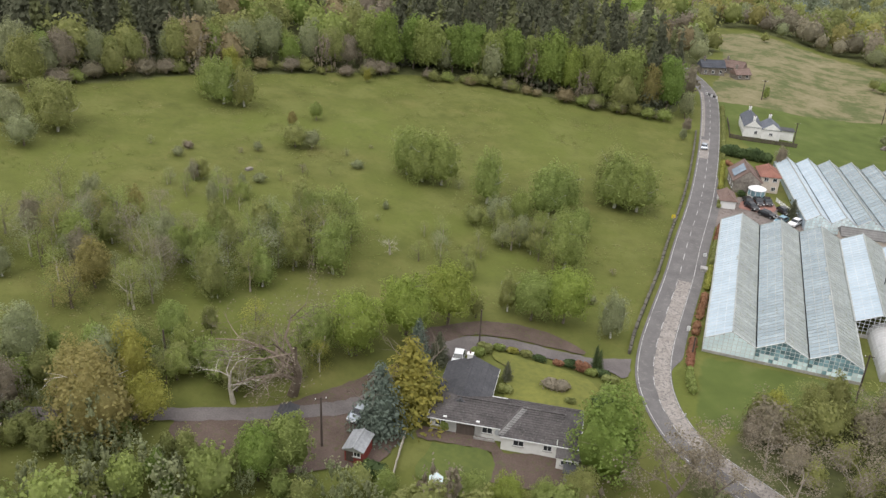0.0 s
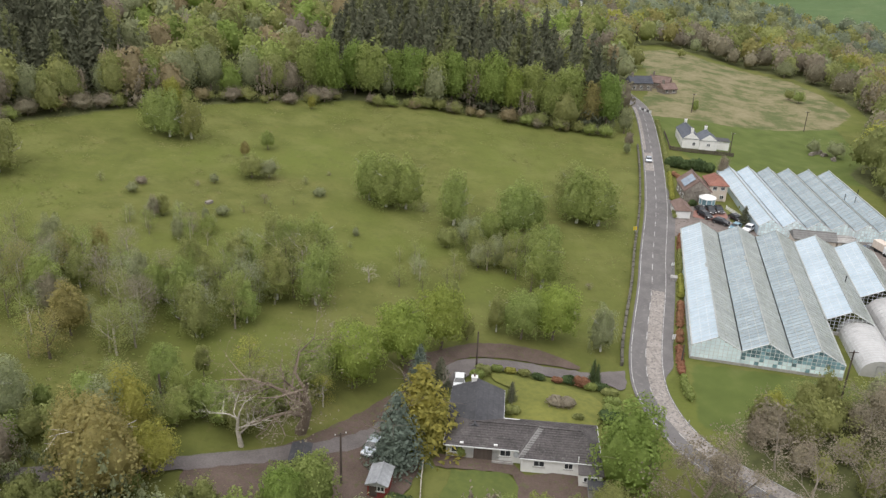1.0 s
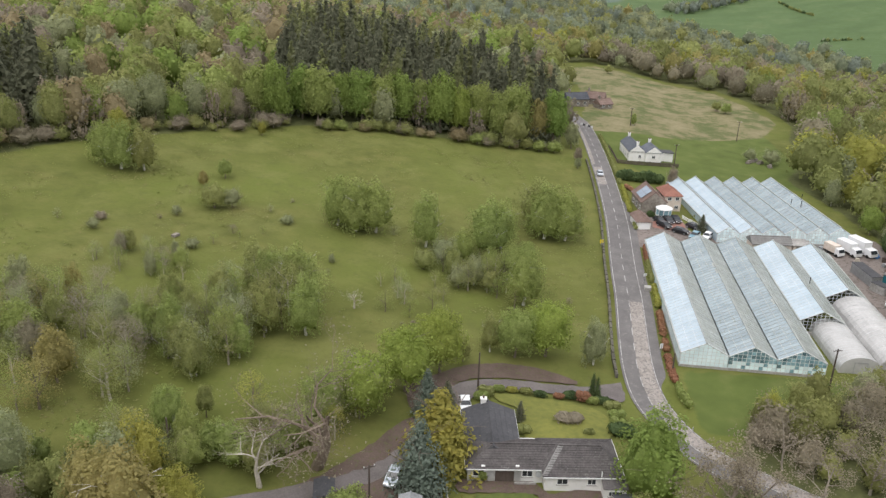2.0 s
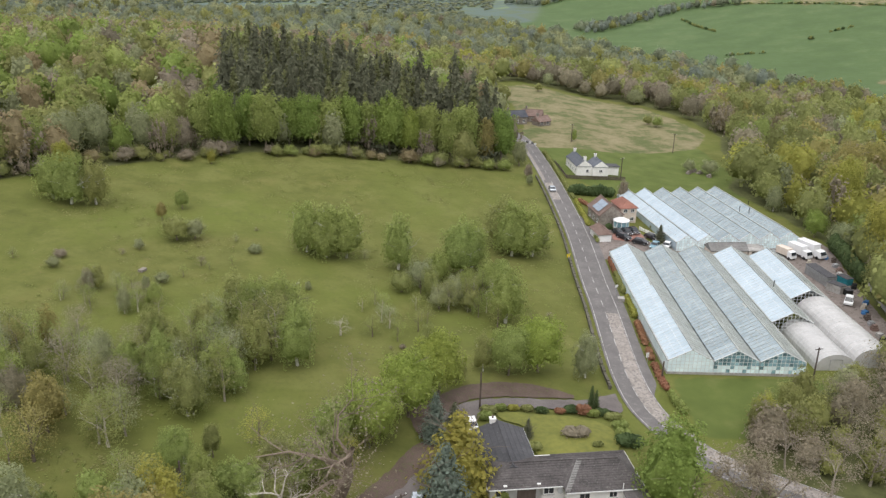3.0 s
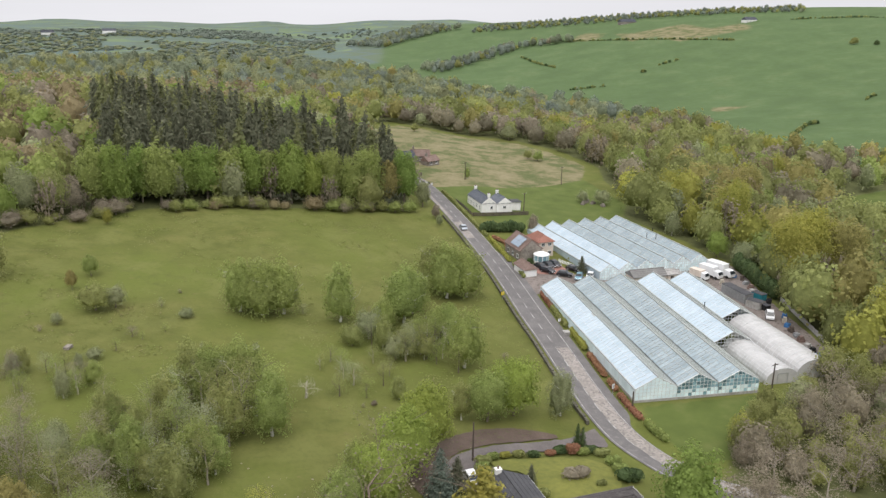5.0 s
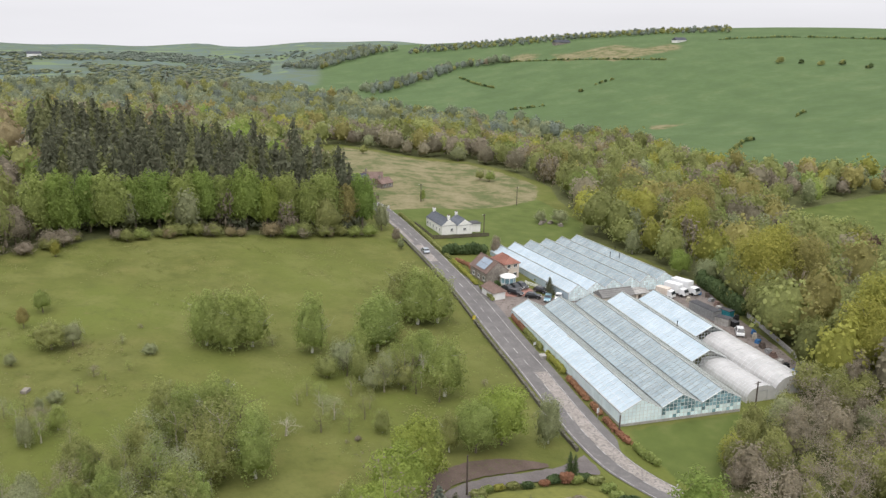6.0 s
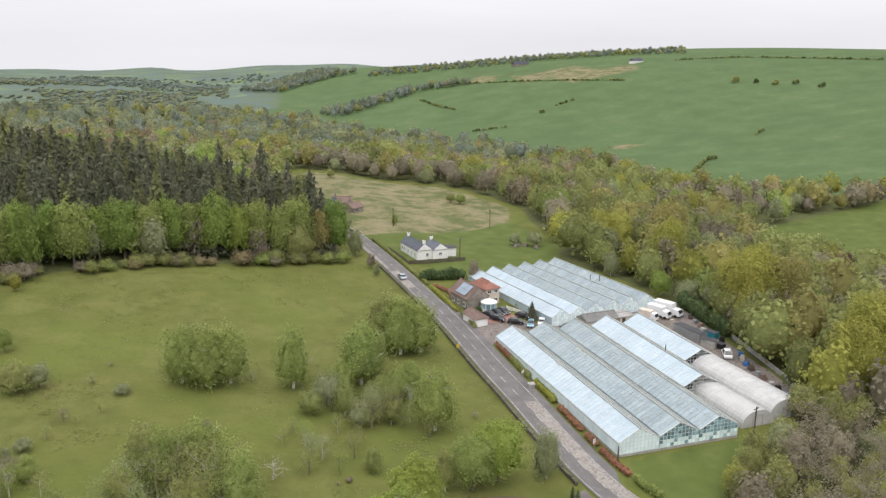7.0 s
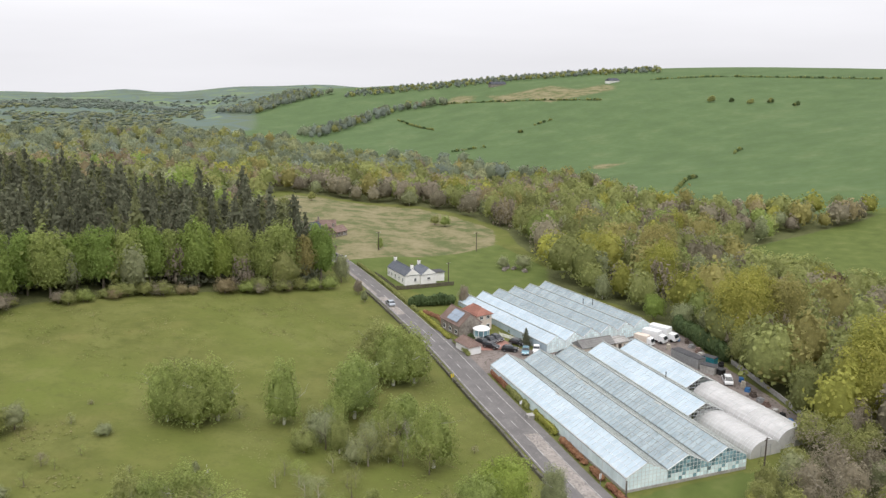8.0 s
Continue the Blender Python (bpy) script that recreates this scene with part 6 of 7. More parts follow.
# the bright row along the meadow's far edge, with lower bushes at its foot
EDGE = smooth_path([(-178, 26), (-166, 46), (-152, 68), (-134, 88), (-114, 105), (-95, 119), (-70, 127), (-45, 131.5), (-24, 134), (-14, 137)], 1.0)
d_edge = np.r_[0, np.cumsum(np.linalg.norm(np.diff(EDGE, axis=0), axis=1))]
at = 3.0
rng = np.random.default_rng(8)
while at < d_edge[-1]:
    x, y = np.interp(at, d_edge, EDGE[:, 0]), np.interp(at, d_edge, EDGE[:, 1])
    right = x > -116
    leaf = ("fresh", "spring", "fresh", "fresh", "spring", "fresh", "lime")[int(rng.integers(7))] if right else ("olive", "spring", "brown", "olive", "grey", "spring")[int(rng.integers(6))]
    if -27 < x < -20:
        leaf = "amber"
    h = rng.uniform(15.5, 20) if right else rng.uniform(10, 15)
    tree(x + rng.uniform(-1, 1), y + 4 + rng.uniform(-1.5, 5), h, "tall" if right else "round", leaf, rng.uniform(0.72, 0.92), where="in the far meadow-edge row")
    for _ in range(2):
        tree(x + rng.uniform(-4, 4), y - 3.0 + rng.uniform(-1.2, 1.5), rng.uniform(2.2, 4.8), "shrub", ("brown", "olive", "dun", "spring", "russet", "olive")[int(rng.integers(6))], rng.uniform(1.2, 1.7), where="at the foot of the wood edge")
    at += rng.uniform(5.5, 8.0)
for x, y, h, leaf in ((-168, 30, 14, "olive"), (-137, 74, 9, "yellow"), (-106, 100, 4, "yellow"), (-12, 140, 9, "grey"), (-10.5, 126, 4.5, "brown"), (-11, 118, 3.5, "grey")):
    tree(x, y, h, "tall", leaf, 0.9, where="at the wood edge")

for x, y, h in ((-58, 139, 24), (-79, 138, 21), (-25, 141, 22)):
    tree(x, y, h, "spruce", "fir", 0.8, where="among the broad-leaved edge row")

# large crowns of the valley side
for x, y, h, kind, leaf, w in ((67, 50, 18, "round", "yellow", 1.0), (74, 54, 19, "round", "yellow", 1.05), (82, 50, 18, "round", "amber", 1.0), (62, 40, 11, "round", "olive", 0.9), (60, 5, 17, "round", "yellow", 1.0),
                               (67, 8, 20, "round", "yellow", 1.05), (74, 2, 21, "round", "amber", 1.1), (60, 20, 9, "round", "olive", 1.0), (70, 22, 10, "round", "olive", 1.0), (83, 14, 20, "round", "amber", 1.0),
                               (64, 80, 8, "round", "fresh", 0.9), (67, 71, 7.5, "round", "grey", 1.0), (71, 66, 7.5, "round", "grey", 1.0), (70, 92, 8, "round", "grey", 1.0), (62, 104, 8, "birch", "grey", 1.0),
                               (80, 100, 17, "round", "yellow", 1.0), (90, 118, 18, "round", "amber", 1.0), (100, 92, 12, "round", "olive", 1.1), (110, 140, 17, "round", "amber", 1.1), (78, 135, 11, "round", "spring", 1.0),
                               (120, 175, 13, "round", "amber", 1.1), (53, 0, 9, "birch", "brown", 1.1), (46, -3, 8, "birch", "olive", 1.1), (147, 92, 13, "tall", "copper", 0.95), (150, 88, 10, "fir", "fir", 1.2),
                               (63, 287, 8, "shrub", "grey", 1.2), (59, 228, 5, "shrub", "spring", 1.1), (56, 233, 4.5, "shrub", "olive", 1.0), (170, 150, 5, "shrub", "spring", 1.0), (15, 299, 4.5, "shrub", "olive", 1.0),
                               (13.5, 180, 4.5, "birch", "spring", 0.9), (50, 150, 4.5, "shrub", "grey", 1.0), (56, 146, 5.5, "shrub", "grey", 1.1), (12, -17, 6.0, "birch", "yellow", 1.1), (18, -13, 6, "round", "olive", 1.0), (9, -23, 5.5, "birch", "brown", 1.1)):
    tree(x, y, h * (1.08 if h > 15 else 1.0), "grand" if h > 11 and kind == "round" else kind, leaf, w * (0.92 if h > 15 else 1.0), where="on the valley side" if y < 200 else "in the rough tan field")

# ---- hedges, walls, garden ----
def beside(off, lo, hi, step=4):
    """Plan points beside the road, off metres to its right (in the sense of going south) between two heights of the plan."""
    d = np.gradient(ROAD, axis=0)
    d /= np.linalg.norm(d, axis=1)[:, None]
    p = ROAD + np.stack([-d[:, 1], d[:, 0]], 1) * off
    p = p[(p[:, 1] > lo) & (p[:, 1] < hi) & (ROAD[:, 0] < 10)]
    return [tuple(q) for q in p[::step]]


for lo, hi, leaf, h, words in ((-14, -8, "spring", 1.7, "green"), (-8, 3, "rust", 1.2, "rusty-red"), (3, 9, "rust", 1.3, "rusty-red"), (9, 22, "rust", 1.2, "rusty-red"), (22, 34, "yellow", 1.6, "yellow-green"), (36.5, 48, "olive", 1.5, "green"), (48, 57, "rust", 1.4, "rusty-red")):
    hedge(beside(5.9, lo, hi, 2), 1.3, h, leaf, f"clipped {words} hedge between road and glasshouse", seed=int(lo + 60))
hedge(beside(4.6, 67, 80, 2), 1.0, 1.5, "olive", "dense green roadside hedge by the garage", 31)
hedge(beside(4.2, 80, 104, 2), 1.2, 1.3, "yellow", "yellow-green roadside garden hedge", 32)
hedge(beside(4.0, 104, 160, 2), 1.1, 1.2, "olive", "low green roadside hedge", 33)
hedge([(1.5, 110.5), (7, 109.5), (13, 108.8)], 2.6, 3.6, "yew", "tall dark evergreen garden hedge", 34, dens=60, size=0.26)
hedge([(60, 46), (62.5, 58), (64.5, 70)], 3.0, 5.0, "yew", "tall dark evergreen hedge behind the yard", 35, dens=60, size=0.3)
hedge([(4, 92), (4.6, 98), (2.5, 103)], 1.4, 1.2, "rust", "low rusty garden hedge beside the house", 36)
for k, (x, y, h, w, leaf) in enumerate(((-31.5, -16.4, 1.2, 1.2, "spring"), (-29.3, -16.0, 1.0, 1.1, "yellow"), (-27, -15.8, 1.0, 1.2, "olive"), (-24.6, -16.3, 1.2, 1.3, "yew"), (-21.5, -15.8, 0.9, 1.1, "rust"), (-19.5, -15.2, 1.5, 1.6, "yew"), (-17.6, -15.6, 1.8, 1.6, "rust"), (-16, -16.2, 1.3, 1.2, "spring"),
                                        (-14.4, -15.2, 1.2, 1.6, "yew"), (-12.8, -16.6, 1.2, 1.6, "olive"), (-12.5, -20.2, 1.5, 1.6, "spring"), (-12.3, -25.8, 2.3, 2.6, "yew"), (-12.6, -23.2, 1.5, 1.6, "spring"), (-20.4, -24.2, 1.5, 2.6, "brown"), (-33.6, -18.2, 1.6, 1.6, "olive"), (-34.2, -20.0, 1.8, 1.4, "spring"),
                                        (-38.6, -53.2, 2.0, 2.3, "yew"), (-33.0, -40.8, 1.9, 0.7, "spring"), (-17.5, -27.2, 0.9, 0.9, "olive"), (-27.4, -28.5, 1.4, 1.4, "olive"), (6.4, 79.4, 1.9, 1.2, "yew"), (19.5, 81.5, 1.2, 1.4, "olive"))):
    hedge([(x - w / 3, y), (x + w / 3, y + 0.1)], w, h, leaf, f"rounded {SHADE[leaf]} garden shrub", 60 + k, dens=90, size=0.16, step=w / 3 + 0.05, name="garden_shrub")["category"] = "shrub"


def field_wall():
    """Low rubble wall along the meadow side of the road, stone by stone."""
    pts = np.array(beside(-4.2, -7, 128, 1))
    d = np.r_[0, np.cumsum(np.linalg.norm(np.diff(pts, axis=0), axis=1))]
    top = tagged(new("field_wall"), "low dark rubble stone wall along the meadow", "wall", kind="structure")
    g = Geo()
    rng2 = np.random.default_rng(9)
    shapes = []
    for s in range(5):
        gg = Geo()
        w, h, t = rng2.uniform(0.75, 1.05), rng2.uniform(0.8, 1.0), rng2.uniform(0.4, 0.5)
        j = lambda: rng2.uniform(-0.07, 0.07)
        p = [(x + j(), y + j(), z + (j() if z else 0)) for z in (0, h) for x, y in ((-w / 2, -t / 2), (w / 2, -t / 2), (w / 2, t / 2), (-w / 2, t / 2))]
        gg.poly(p, [(3, 2, 1, 0), (4, 5, 6, 7), (0, 1, 5, 4), (1, 2, 6, 5), (2, 3, 7, 6), (3, 0, 4, 7)])
        shapes.append(gg.mesh("wall_stone", MOSSY_STONE))
    at = 0.0
    while at < d[-1]:
        x, y = np.interp(at, d, pts[:, 0]), np.interp(at, d, pts[:, 1])
        x2, y2 = np.interp(min(at + 1, d[-1]), d, pts[:, 0]), np.interp(min(at + 1, d[-1]), d, pts[:, 1])
        turn = math.degrees(math.atan2(y2 - y, x2 - x)) if at < d[-1] - 1 else 90
        part("wall_stone", shapes[int(rng2.integers(5))], None, top, place=pose(x, y, float(height(x, y)) - 0.12, rz=turn))
        at += 0.9


field_wall()


def pole(x, y, tall, label="dark wooden telegraph pole", arms=1, base=None):
    z = float(height(x, y)) if base is None else base
    top = thing("telegraph_pole", label, "pole", "telegraph poles", pose(x, y, z, rz=(x * 7) % 40))
    part("pole", Geo().tube((0, 0, -0.5), (0, 0, tall), 0.17, 0.12, 8), TIMBER, top)
    for k in range(arms):
        a = part("crossarm", Geo().box(-0.8, -0.06, tall - 0.4 - 0.6 * k, 0.8, 0.06, tall - 0.28 - 0.6 * k), TIMBER, top)
        for xx in (-0.7, 0, 0.7):
            part("insulator", Geo().tube((xx, 0, tall - 0.28 - 0.6 * k), (xx, 0, tall - 0.08 - 0.6 * k), 0.05), WHITE_TRIM, a)


for x, y, h in ((25.1, -5.8, 9.0), (-34.9, -16.8, 6.8), (-46.8, -51.6, 8.0), (-74.6, -46.3, 5.5), (21.0, 130.8, 7.0), (52.3, 178.8, 7.5), (12.1, 177.5, 7.0), (-0.7, -2.0, 3.8)):
    pole(x, y, h, arms=0 if h < 7 else 1)


def road_sign(x, y, tall, w, h, mat, label, face=200):
    top = thing("road_sign", label, "sign", place=pose(x, y, float(height(x, y)), rz=face))
    part("post", Geo().tube((0, 0, -0.3), (0, 0, tall), 0.05), METAL, top)
    part("sign_plate", Geo().box(-w / 2, -0.08, tall - h, w / 2, -0.05, tall), mat, top)


YELLOW_SIGN = surface("yellow_sign_face", (0.6, 0.45, 0.02), (0.7, 0.55, 0.04), 2, 0.5, relief=0)
road_sign(-8.6, 55.5, 2.0, 0.9, 0.9, YELLOW_SIGN, "square yellow roadside sign on a post")
road_sign(-0.6, 37.0, 2.2, 0.7, 0.7, WHITE_TRIM, "small white roadside sign on a post")
road_sign(-1.9, 4.0, 2.4, 0.6, 1.0, WHITE_TRIM, "white and dark roadside sign by the hedge")
road_sign(-0.6, -21.0, 1.0, 0.2, 0.5, WHITE_TRIM, "short white marker post at the bend")
for k in range(5):
    road_sign(-6.6 + 0.9 * k, 171.5 - 0.9 * k, 1.4, 0.7, 0.7, CAR_BLACK if k % 2 else WHITE_TRIM, "black and white bend marker plate", 180)
tagged(part("grit_box", Geo().box(-0.7, -0.5, 0, 0.7, 0.5, 0.9).poly([(-0.75, -0.55, 0.9), (0.75, -0.55, 0.9), (0.75, 0.55, 1.1), (-0.75, 0.55, 1.1)], [(0, 1, 2, 3)]), CONCRETE, place=pose(-0.4, 33.0, 0.05)), "pale concrete roadside box by the hedge", "grit box")


# ---- vehicles ----
def car(x, y, turn, paint, label, length=4.3, wide=1.8, tall=1.5, group="parked cars", z=None):
    top = thing("car", label, "car", group, pose(x, y, (float(height(x, y)) + 0.1) if z is None else z, rz=turn))
    L, W, H = length / 2, wide / 2, tall
    prof = [(-L, 0.35), (-L, 0.75), (-L + 0.15, 0.95), (-L * 0.86, 1.0), (-L * 0.6, H), (L * 0.15, H), (L * 0.45, 0.98), (L - 0.2, 0.85), (L, 0.65), (L, 0.35)]
    n = len(prof)
    pts = []
    for s in (-1, 1):
        pts += [(s * W * (0.78 if z_ > 1.2 else 0.97 if z_ < 0.5 else 1.0), -y_, z_) for y_, z_ in prof]
    body = Geo().poly(pts, [tuple(range(n)), tuple(range(2 * n - 1, n - 1, -1))] + [(k, n + k, n + (k + 1) % n, (k + 1) % n) for k in range(n)])
    b = part("body", body, paint, top)
    def glass(name, p):
        part(name, Geo().slab(p, 0.02), DARK_GLASS, b, "dark car glass")
    glass("windscreen", [(-W * 0.76, -L * 0.17 - 0.02, H + 0.005), (W * 0.76, -L * 0.17 - 0.02, H + 0.005), (W * 0.92, -L * 0.43 - 0.03, 1.03), (-W * 0.92, -L * 0.43 - 0.03, 1.03)])
    glass("rear_window", [(-W * 0.76, L * 0.62, H - 0.02), (W * 0.76, L * 0.62, H - 0.02), (W * 0.9, L * 0.85, 1.06), (-W * 0.9, L * 0.85, 1.06)])
    for s in (-1, 1):
        part("side_window", Geo().poly([(s * W * 1.0, -L * 0.38, 1.02), (s * W * 1.0, L * 0.75, 1.02), (s * W * 0.82, L * 0.55, H - 0.06), (s * W * 0.82, -L * 0.16, H - 0.06)], [(0, 1, 2, 3)]), DARK_GLASS, b)
        part("headlight", Geo().box(s * W * 0.75 - 0.18, -L - 0.02, 0.6, s * W * 0.75 + 0.18, -L + 0.12, 0.78), WHITE_TRIM, b)
        for yy in (-L * 0.62, L * 0.62):
            w = part("wheel", Geo().tube((s * (W - 0.2), yy, 0.32), (s * (W + 0.01), yy, 0.32), 0.32, n=12), RUBBER, top)
            part("rim", Geo().tube((s * (W + 0.0), yy, 0.32), (s * (W + 0.025), yy, 0.32), 0.19, n=8), METAL, w)
    part("number_plate", Geo().box(-0.26, -L - 0.025, 0.42, 0.26, -L - 0.005, 0.54), WHITE_TRIM, b)
    return top


car(-44.9, -43.4, -8, CAR_SILVER, "silver-blue hatchback parked on the gravel court", tall=1.55)
car(-36.6, -23.0, 8, CAR_WHITE, "white car parked beside the bungalow chimney")
car(-4.4, 113.5, 180, CAR_SILVER, "pale silver car standing on the road")
for x, y, t, p, l in ((8.2, 75.5, 20, CAR_BLACK, "black car parked on red paving"), (10.6, 76.2, 15, CAR_BLACK, "black car parked on red paving"), (12.8, 77.2, 12, CAR_BLACK, "dark grey car parked on red paving"), (9.0, 72.4, 35, CAR_BLACK, "black car parked by the garage"),
                      (16.6, 72.8, 30, CAR_BLACK, "dark car parked by the garden"), (15.8, 66.6, -30, CAR_BLUE, "pale blue car parked behind the glasshouse"), (19.0, 66.8, -30, CAR_WHITE, "white car parked behind the glasshouse"), (23.5, 61.8, -75, CAR_BLACK, "black car parked beside the far glasshouse"),
                      (12.6, 69.0, 60, CAR_BLACK, "dark car parked on the forecourt")):
    car(x, y, t, p, l)


def lorry(x, y, turn, box, label, length=6.6, wide=2.2, tall=3.1):
    top = thing("lorry", label, "lorry", "parked lorries", pose(x, y, float(height(x, y)) + 0.06, rz=turn))
    W = wide / 2
    part("cargo_box", Geo().box(-W, -length * 0.2, 0.8, W, length * 0.5, tall), box, top)
    cab = part("cab", Geo().poly([(s * W * 0.95, y_, z_) for s in (-1, 1) for y_, z_ in ((-length * 0.22, 0.5), (-length * 0.5, 0.5), (-length * 0.5, 1.25), (-length * 0.43, 2.1), (-length * 0.22, 2.25))],
                                 [(4, 3, 2, 1, 0), (5, 6, 7, 8, 9)] + [(k, (k + 1) % 5, 5 + (k + 1) % 5, 5 + k) for k in range(5)]), CAR_WHITE, top)
    part("windscreen", Geo().slab([(-W * 0.85, -length * 0.5 - 0.03, 1.3), (W * 0.85, -length * 0.5 - 0.03, 1.3), (W * 0.8, -length * 0.435 - 0.03, 2.05), (-W * 0.8, -length * 0.435 - 0.03, 2.05)], 0.02), DARK_GLASS, cab)
    part("chassis", Geo().box(-W * 0.7, -length * 0.45, 0.45, W * 0.7, length * 0.48, 0.8), RUBBER, top)
    for s in (-1, 1):
        for yy in (-length * 0.36, length * 0.25):
            part("wheel", Geo().tube((s * (W - 0.3), yy, 0.42), (s * W, yy, 0.42), 0.42, n=12), RUBBER, top)


lorry(53.2, 64.6, 24, CAR_WHITE, "white box lorry parked in the yard")
lorry(56.6, 65.4, 24, CAR_WHITE, "large white box lorry parked in the yard", 8.0, 2.4, 3.5)
lorry(49.2, 63.6, 24, CREAM, "cream box van parked in the yard", 5.2, 2.0, 2.6)
car(51.6, 34.6, 150, CAR_WHITE, "white van parked in the yard", 4.8, 1.9, 1.9)


def container(x, y, turn, l, w, h, mat, label, name="container"):
    top = thing(name, label, "container", place=pose(x, y, float(height(x, y)) + 0.05, rz=turn))
    part("body", Geo().box(-w / 2, -l / 2, 0, w / 2, l / 2, h), mat, top)
    g = Geo()
    for k in range(int(l / 0.5)):
        g.box(-w / 2 - 0.04, -l / 2 + 0.1 + k * 0.5, 0.1, w / 2 + 0.04, -l / 2 + 0.35 + k * 0.5, h - 0.1)
    part("ribs", g, mat, top)
    part("roof", Geo().box(-w / 2 - 0.06, -l / 2 - 0.06, h, w / 2 + 0.06, l / 2 + 0.06, h + 0.08), FELT, top)


container(51.3, 48.5, 8, 9.0, 2.5, 2.4, METAL, "grey metal storage cabin in the yard")
container(51.8, 41.3, 30, 3.6, 2.3, 1.9, CONCRETE, "pale cabin in the yard")
container(56.2, 46.3, 20, 3.2, 2.0, 1.7, TEAL_PAINT, "teal skip at the yard's edge", "skip")
container(53.6, 39.5, 10, 2.0, 1.5, 1.3, RUBBER, "black tank at the yard's edge", "tank")


def clutter(name, label, category, x, y, sizes, mat, seed, group):
    """A stacked heap of small boxes or boards, as one thing."""
    r2 = np.random.default_rng(seed)
    top = thing(name, label, category, group, pose(x, y, float(height(x, y)) + 0.05, rz=float(r2.uniform(0, 90))))
    z = 0.0
    for a, b, c in sizes:
        part("board" if c < 0.4 else "crate", Geo().box(-a / 2, -b / 2, z, a / 2, b / 2, z + c), mat, top, place=pose(float(r2.uniform(-0.1, 0.1)), float(r2.uniform(-0.1, 0.1)), 0, rz=float(r2.uniform(-12, 12))))
        z += c


for k, (x, y) in enumerate(((59.3, 63), (60.2, 60.4), (59.2, 57), (58.6, 53.5), (57.4, 51.2), (57.0, 43.2), (55.2, 34.0), (53.4, 31.2), (52.2, 28.6), (51.4, 25.8), (50.8, 23), (50.2, 20.4), (49.6, 17.4), (49.0, 14.6), (48.6, 12), (53, 58.5), (45, 65), (43, 65.4), (47, 66.2))):
    mat = (BLUE_PLASTIC, TIMBER, METAL, BROWN_TILE, CONCRETE, RUBBER, BLUE_PLASTIC, PALE_BARK)[k % 8]
    words = ("blue plastic crates", "dark timber boards", "galvanised metal sheets", "brown clay pots and crates", "pale concrete blocks", "black plastic trays", "blue plastic drums", "pale wooden pallets")[k % 8]
    clutter("crate_stack", f"stack of {words} at the yard's edge", "stack", x, y, [(1.4, 1.1, 0.5), (1.2, 1.0, 0.35), (0.9, 0.8, 0.4)][: 2 + k % 2], mat, k, "yard clutter")
for k in range(26):
    r2 = np.random.default_rng(200 + k)
    x, y = (31.5 + r2.uniform(0, 5), 18.6 + r2.uniform(0, 5)) if k < 15 else (40 + r2.uniform(0, 5), 30.6 + r2.uniform(0, 4))
    clutter("crate_stack", "stack of trays inside the open glasshouse", "stack", float(x), float(y), [(1.1, 0.7, 0.6), (0.9, 0.6, 0.5)], (CONCRETE, WHITE_TRIM, RUBBER, TIMBER)[k % 4], k, "stacks in the open glasshouse")


def plank_fence(points, tall, mat, label, gap=2.4):
    top = thing("fence", label, "fence")
    pts = smooth_path(points, gap)
    for (x, y), (x2, y2) in zip(pts, pts[1:]):
        z, z2 = float(height(x, y)), float(height(x2, y2))
        part("post", Geo().box(x - 0.07, y - 0.07, z - 0.3, x + 0.07, y + 0.07, z + tall + 0.1), mat, top)
        for k in range(4):
            zz = tall * (0.16 + 0.24 * k)
            part("board", Geo().bar((x, y, z + zz), (x2, y2, z2 + zz), 0.2 if tall > 1 else 0.1), mat, top)


plank_fence([(2.4, 127.4), (9, 126.6), (16, 127.4), (22, 128.6)], 1.3, TIMBER, "dark boarded garden fence before the cottage")
plank_fence([(1.2, 146), (2.0, 136), (2.4, 127.4)], 1.0, TIMBER, "dark boarded garden fence beside the road")
plank_fence([(51, 7), (55, 20), (58.5, 34), (60.8, 44)], 1.3, CONCRETE, "pale boundary boards along the yard's edge")
plank_fence([(-37.8, -43), (-37.0, -48), (-36.0, -53)], 0.9, PALE_BARK, "pale wooden fence beside the garden path")
plank_fence([(15, 80), (18.5, 74), (21.5, 69)], 1.0, WHITE_TRIM, "white garden wall rails beside the forecourt")


def cold_frame(x, y, turn):
    """A small glazed garden frame with a pitched lid."""
    top = thing("cold_frame", "small white-framed glazed garden frame on the lawn", "garden frame", place=pose(x, y, float(height(x, y)) + 0.08, rz=turn))
    part("base", Geo().box(-0.9, -1.3, 0, 0.9, 1.3, 0.5), CONCRETE, top)
    for side in (-1, 1):
        part("pane", Geo().slab([(side * 0.92, -1.3, 0.52), (side * 0.92, 1.3, 0.52), (0, 1.3, 1.25), (0, -1.3, 1.25)], 0.03), AQUA, top)
        for k in range(5):
            yy = -1.3 + 0.65 * k
            part("glazing_bar", Geo().bar((side * 0.92, yy, 0.54), (0, yy, 1.28), 0.07), WHITE_TRIM, top)
    part("ridge_bar", Geo().bar((0, -1.35, 1.28), (0, 1.35, 1.28), 0.09), WHITE_TRIM, top)


cold_frame(-30.6, -51.6, 12)


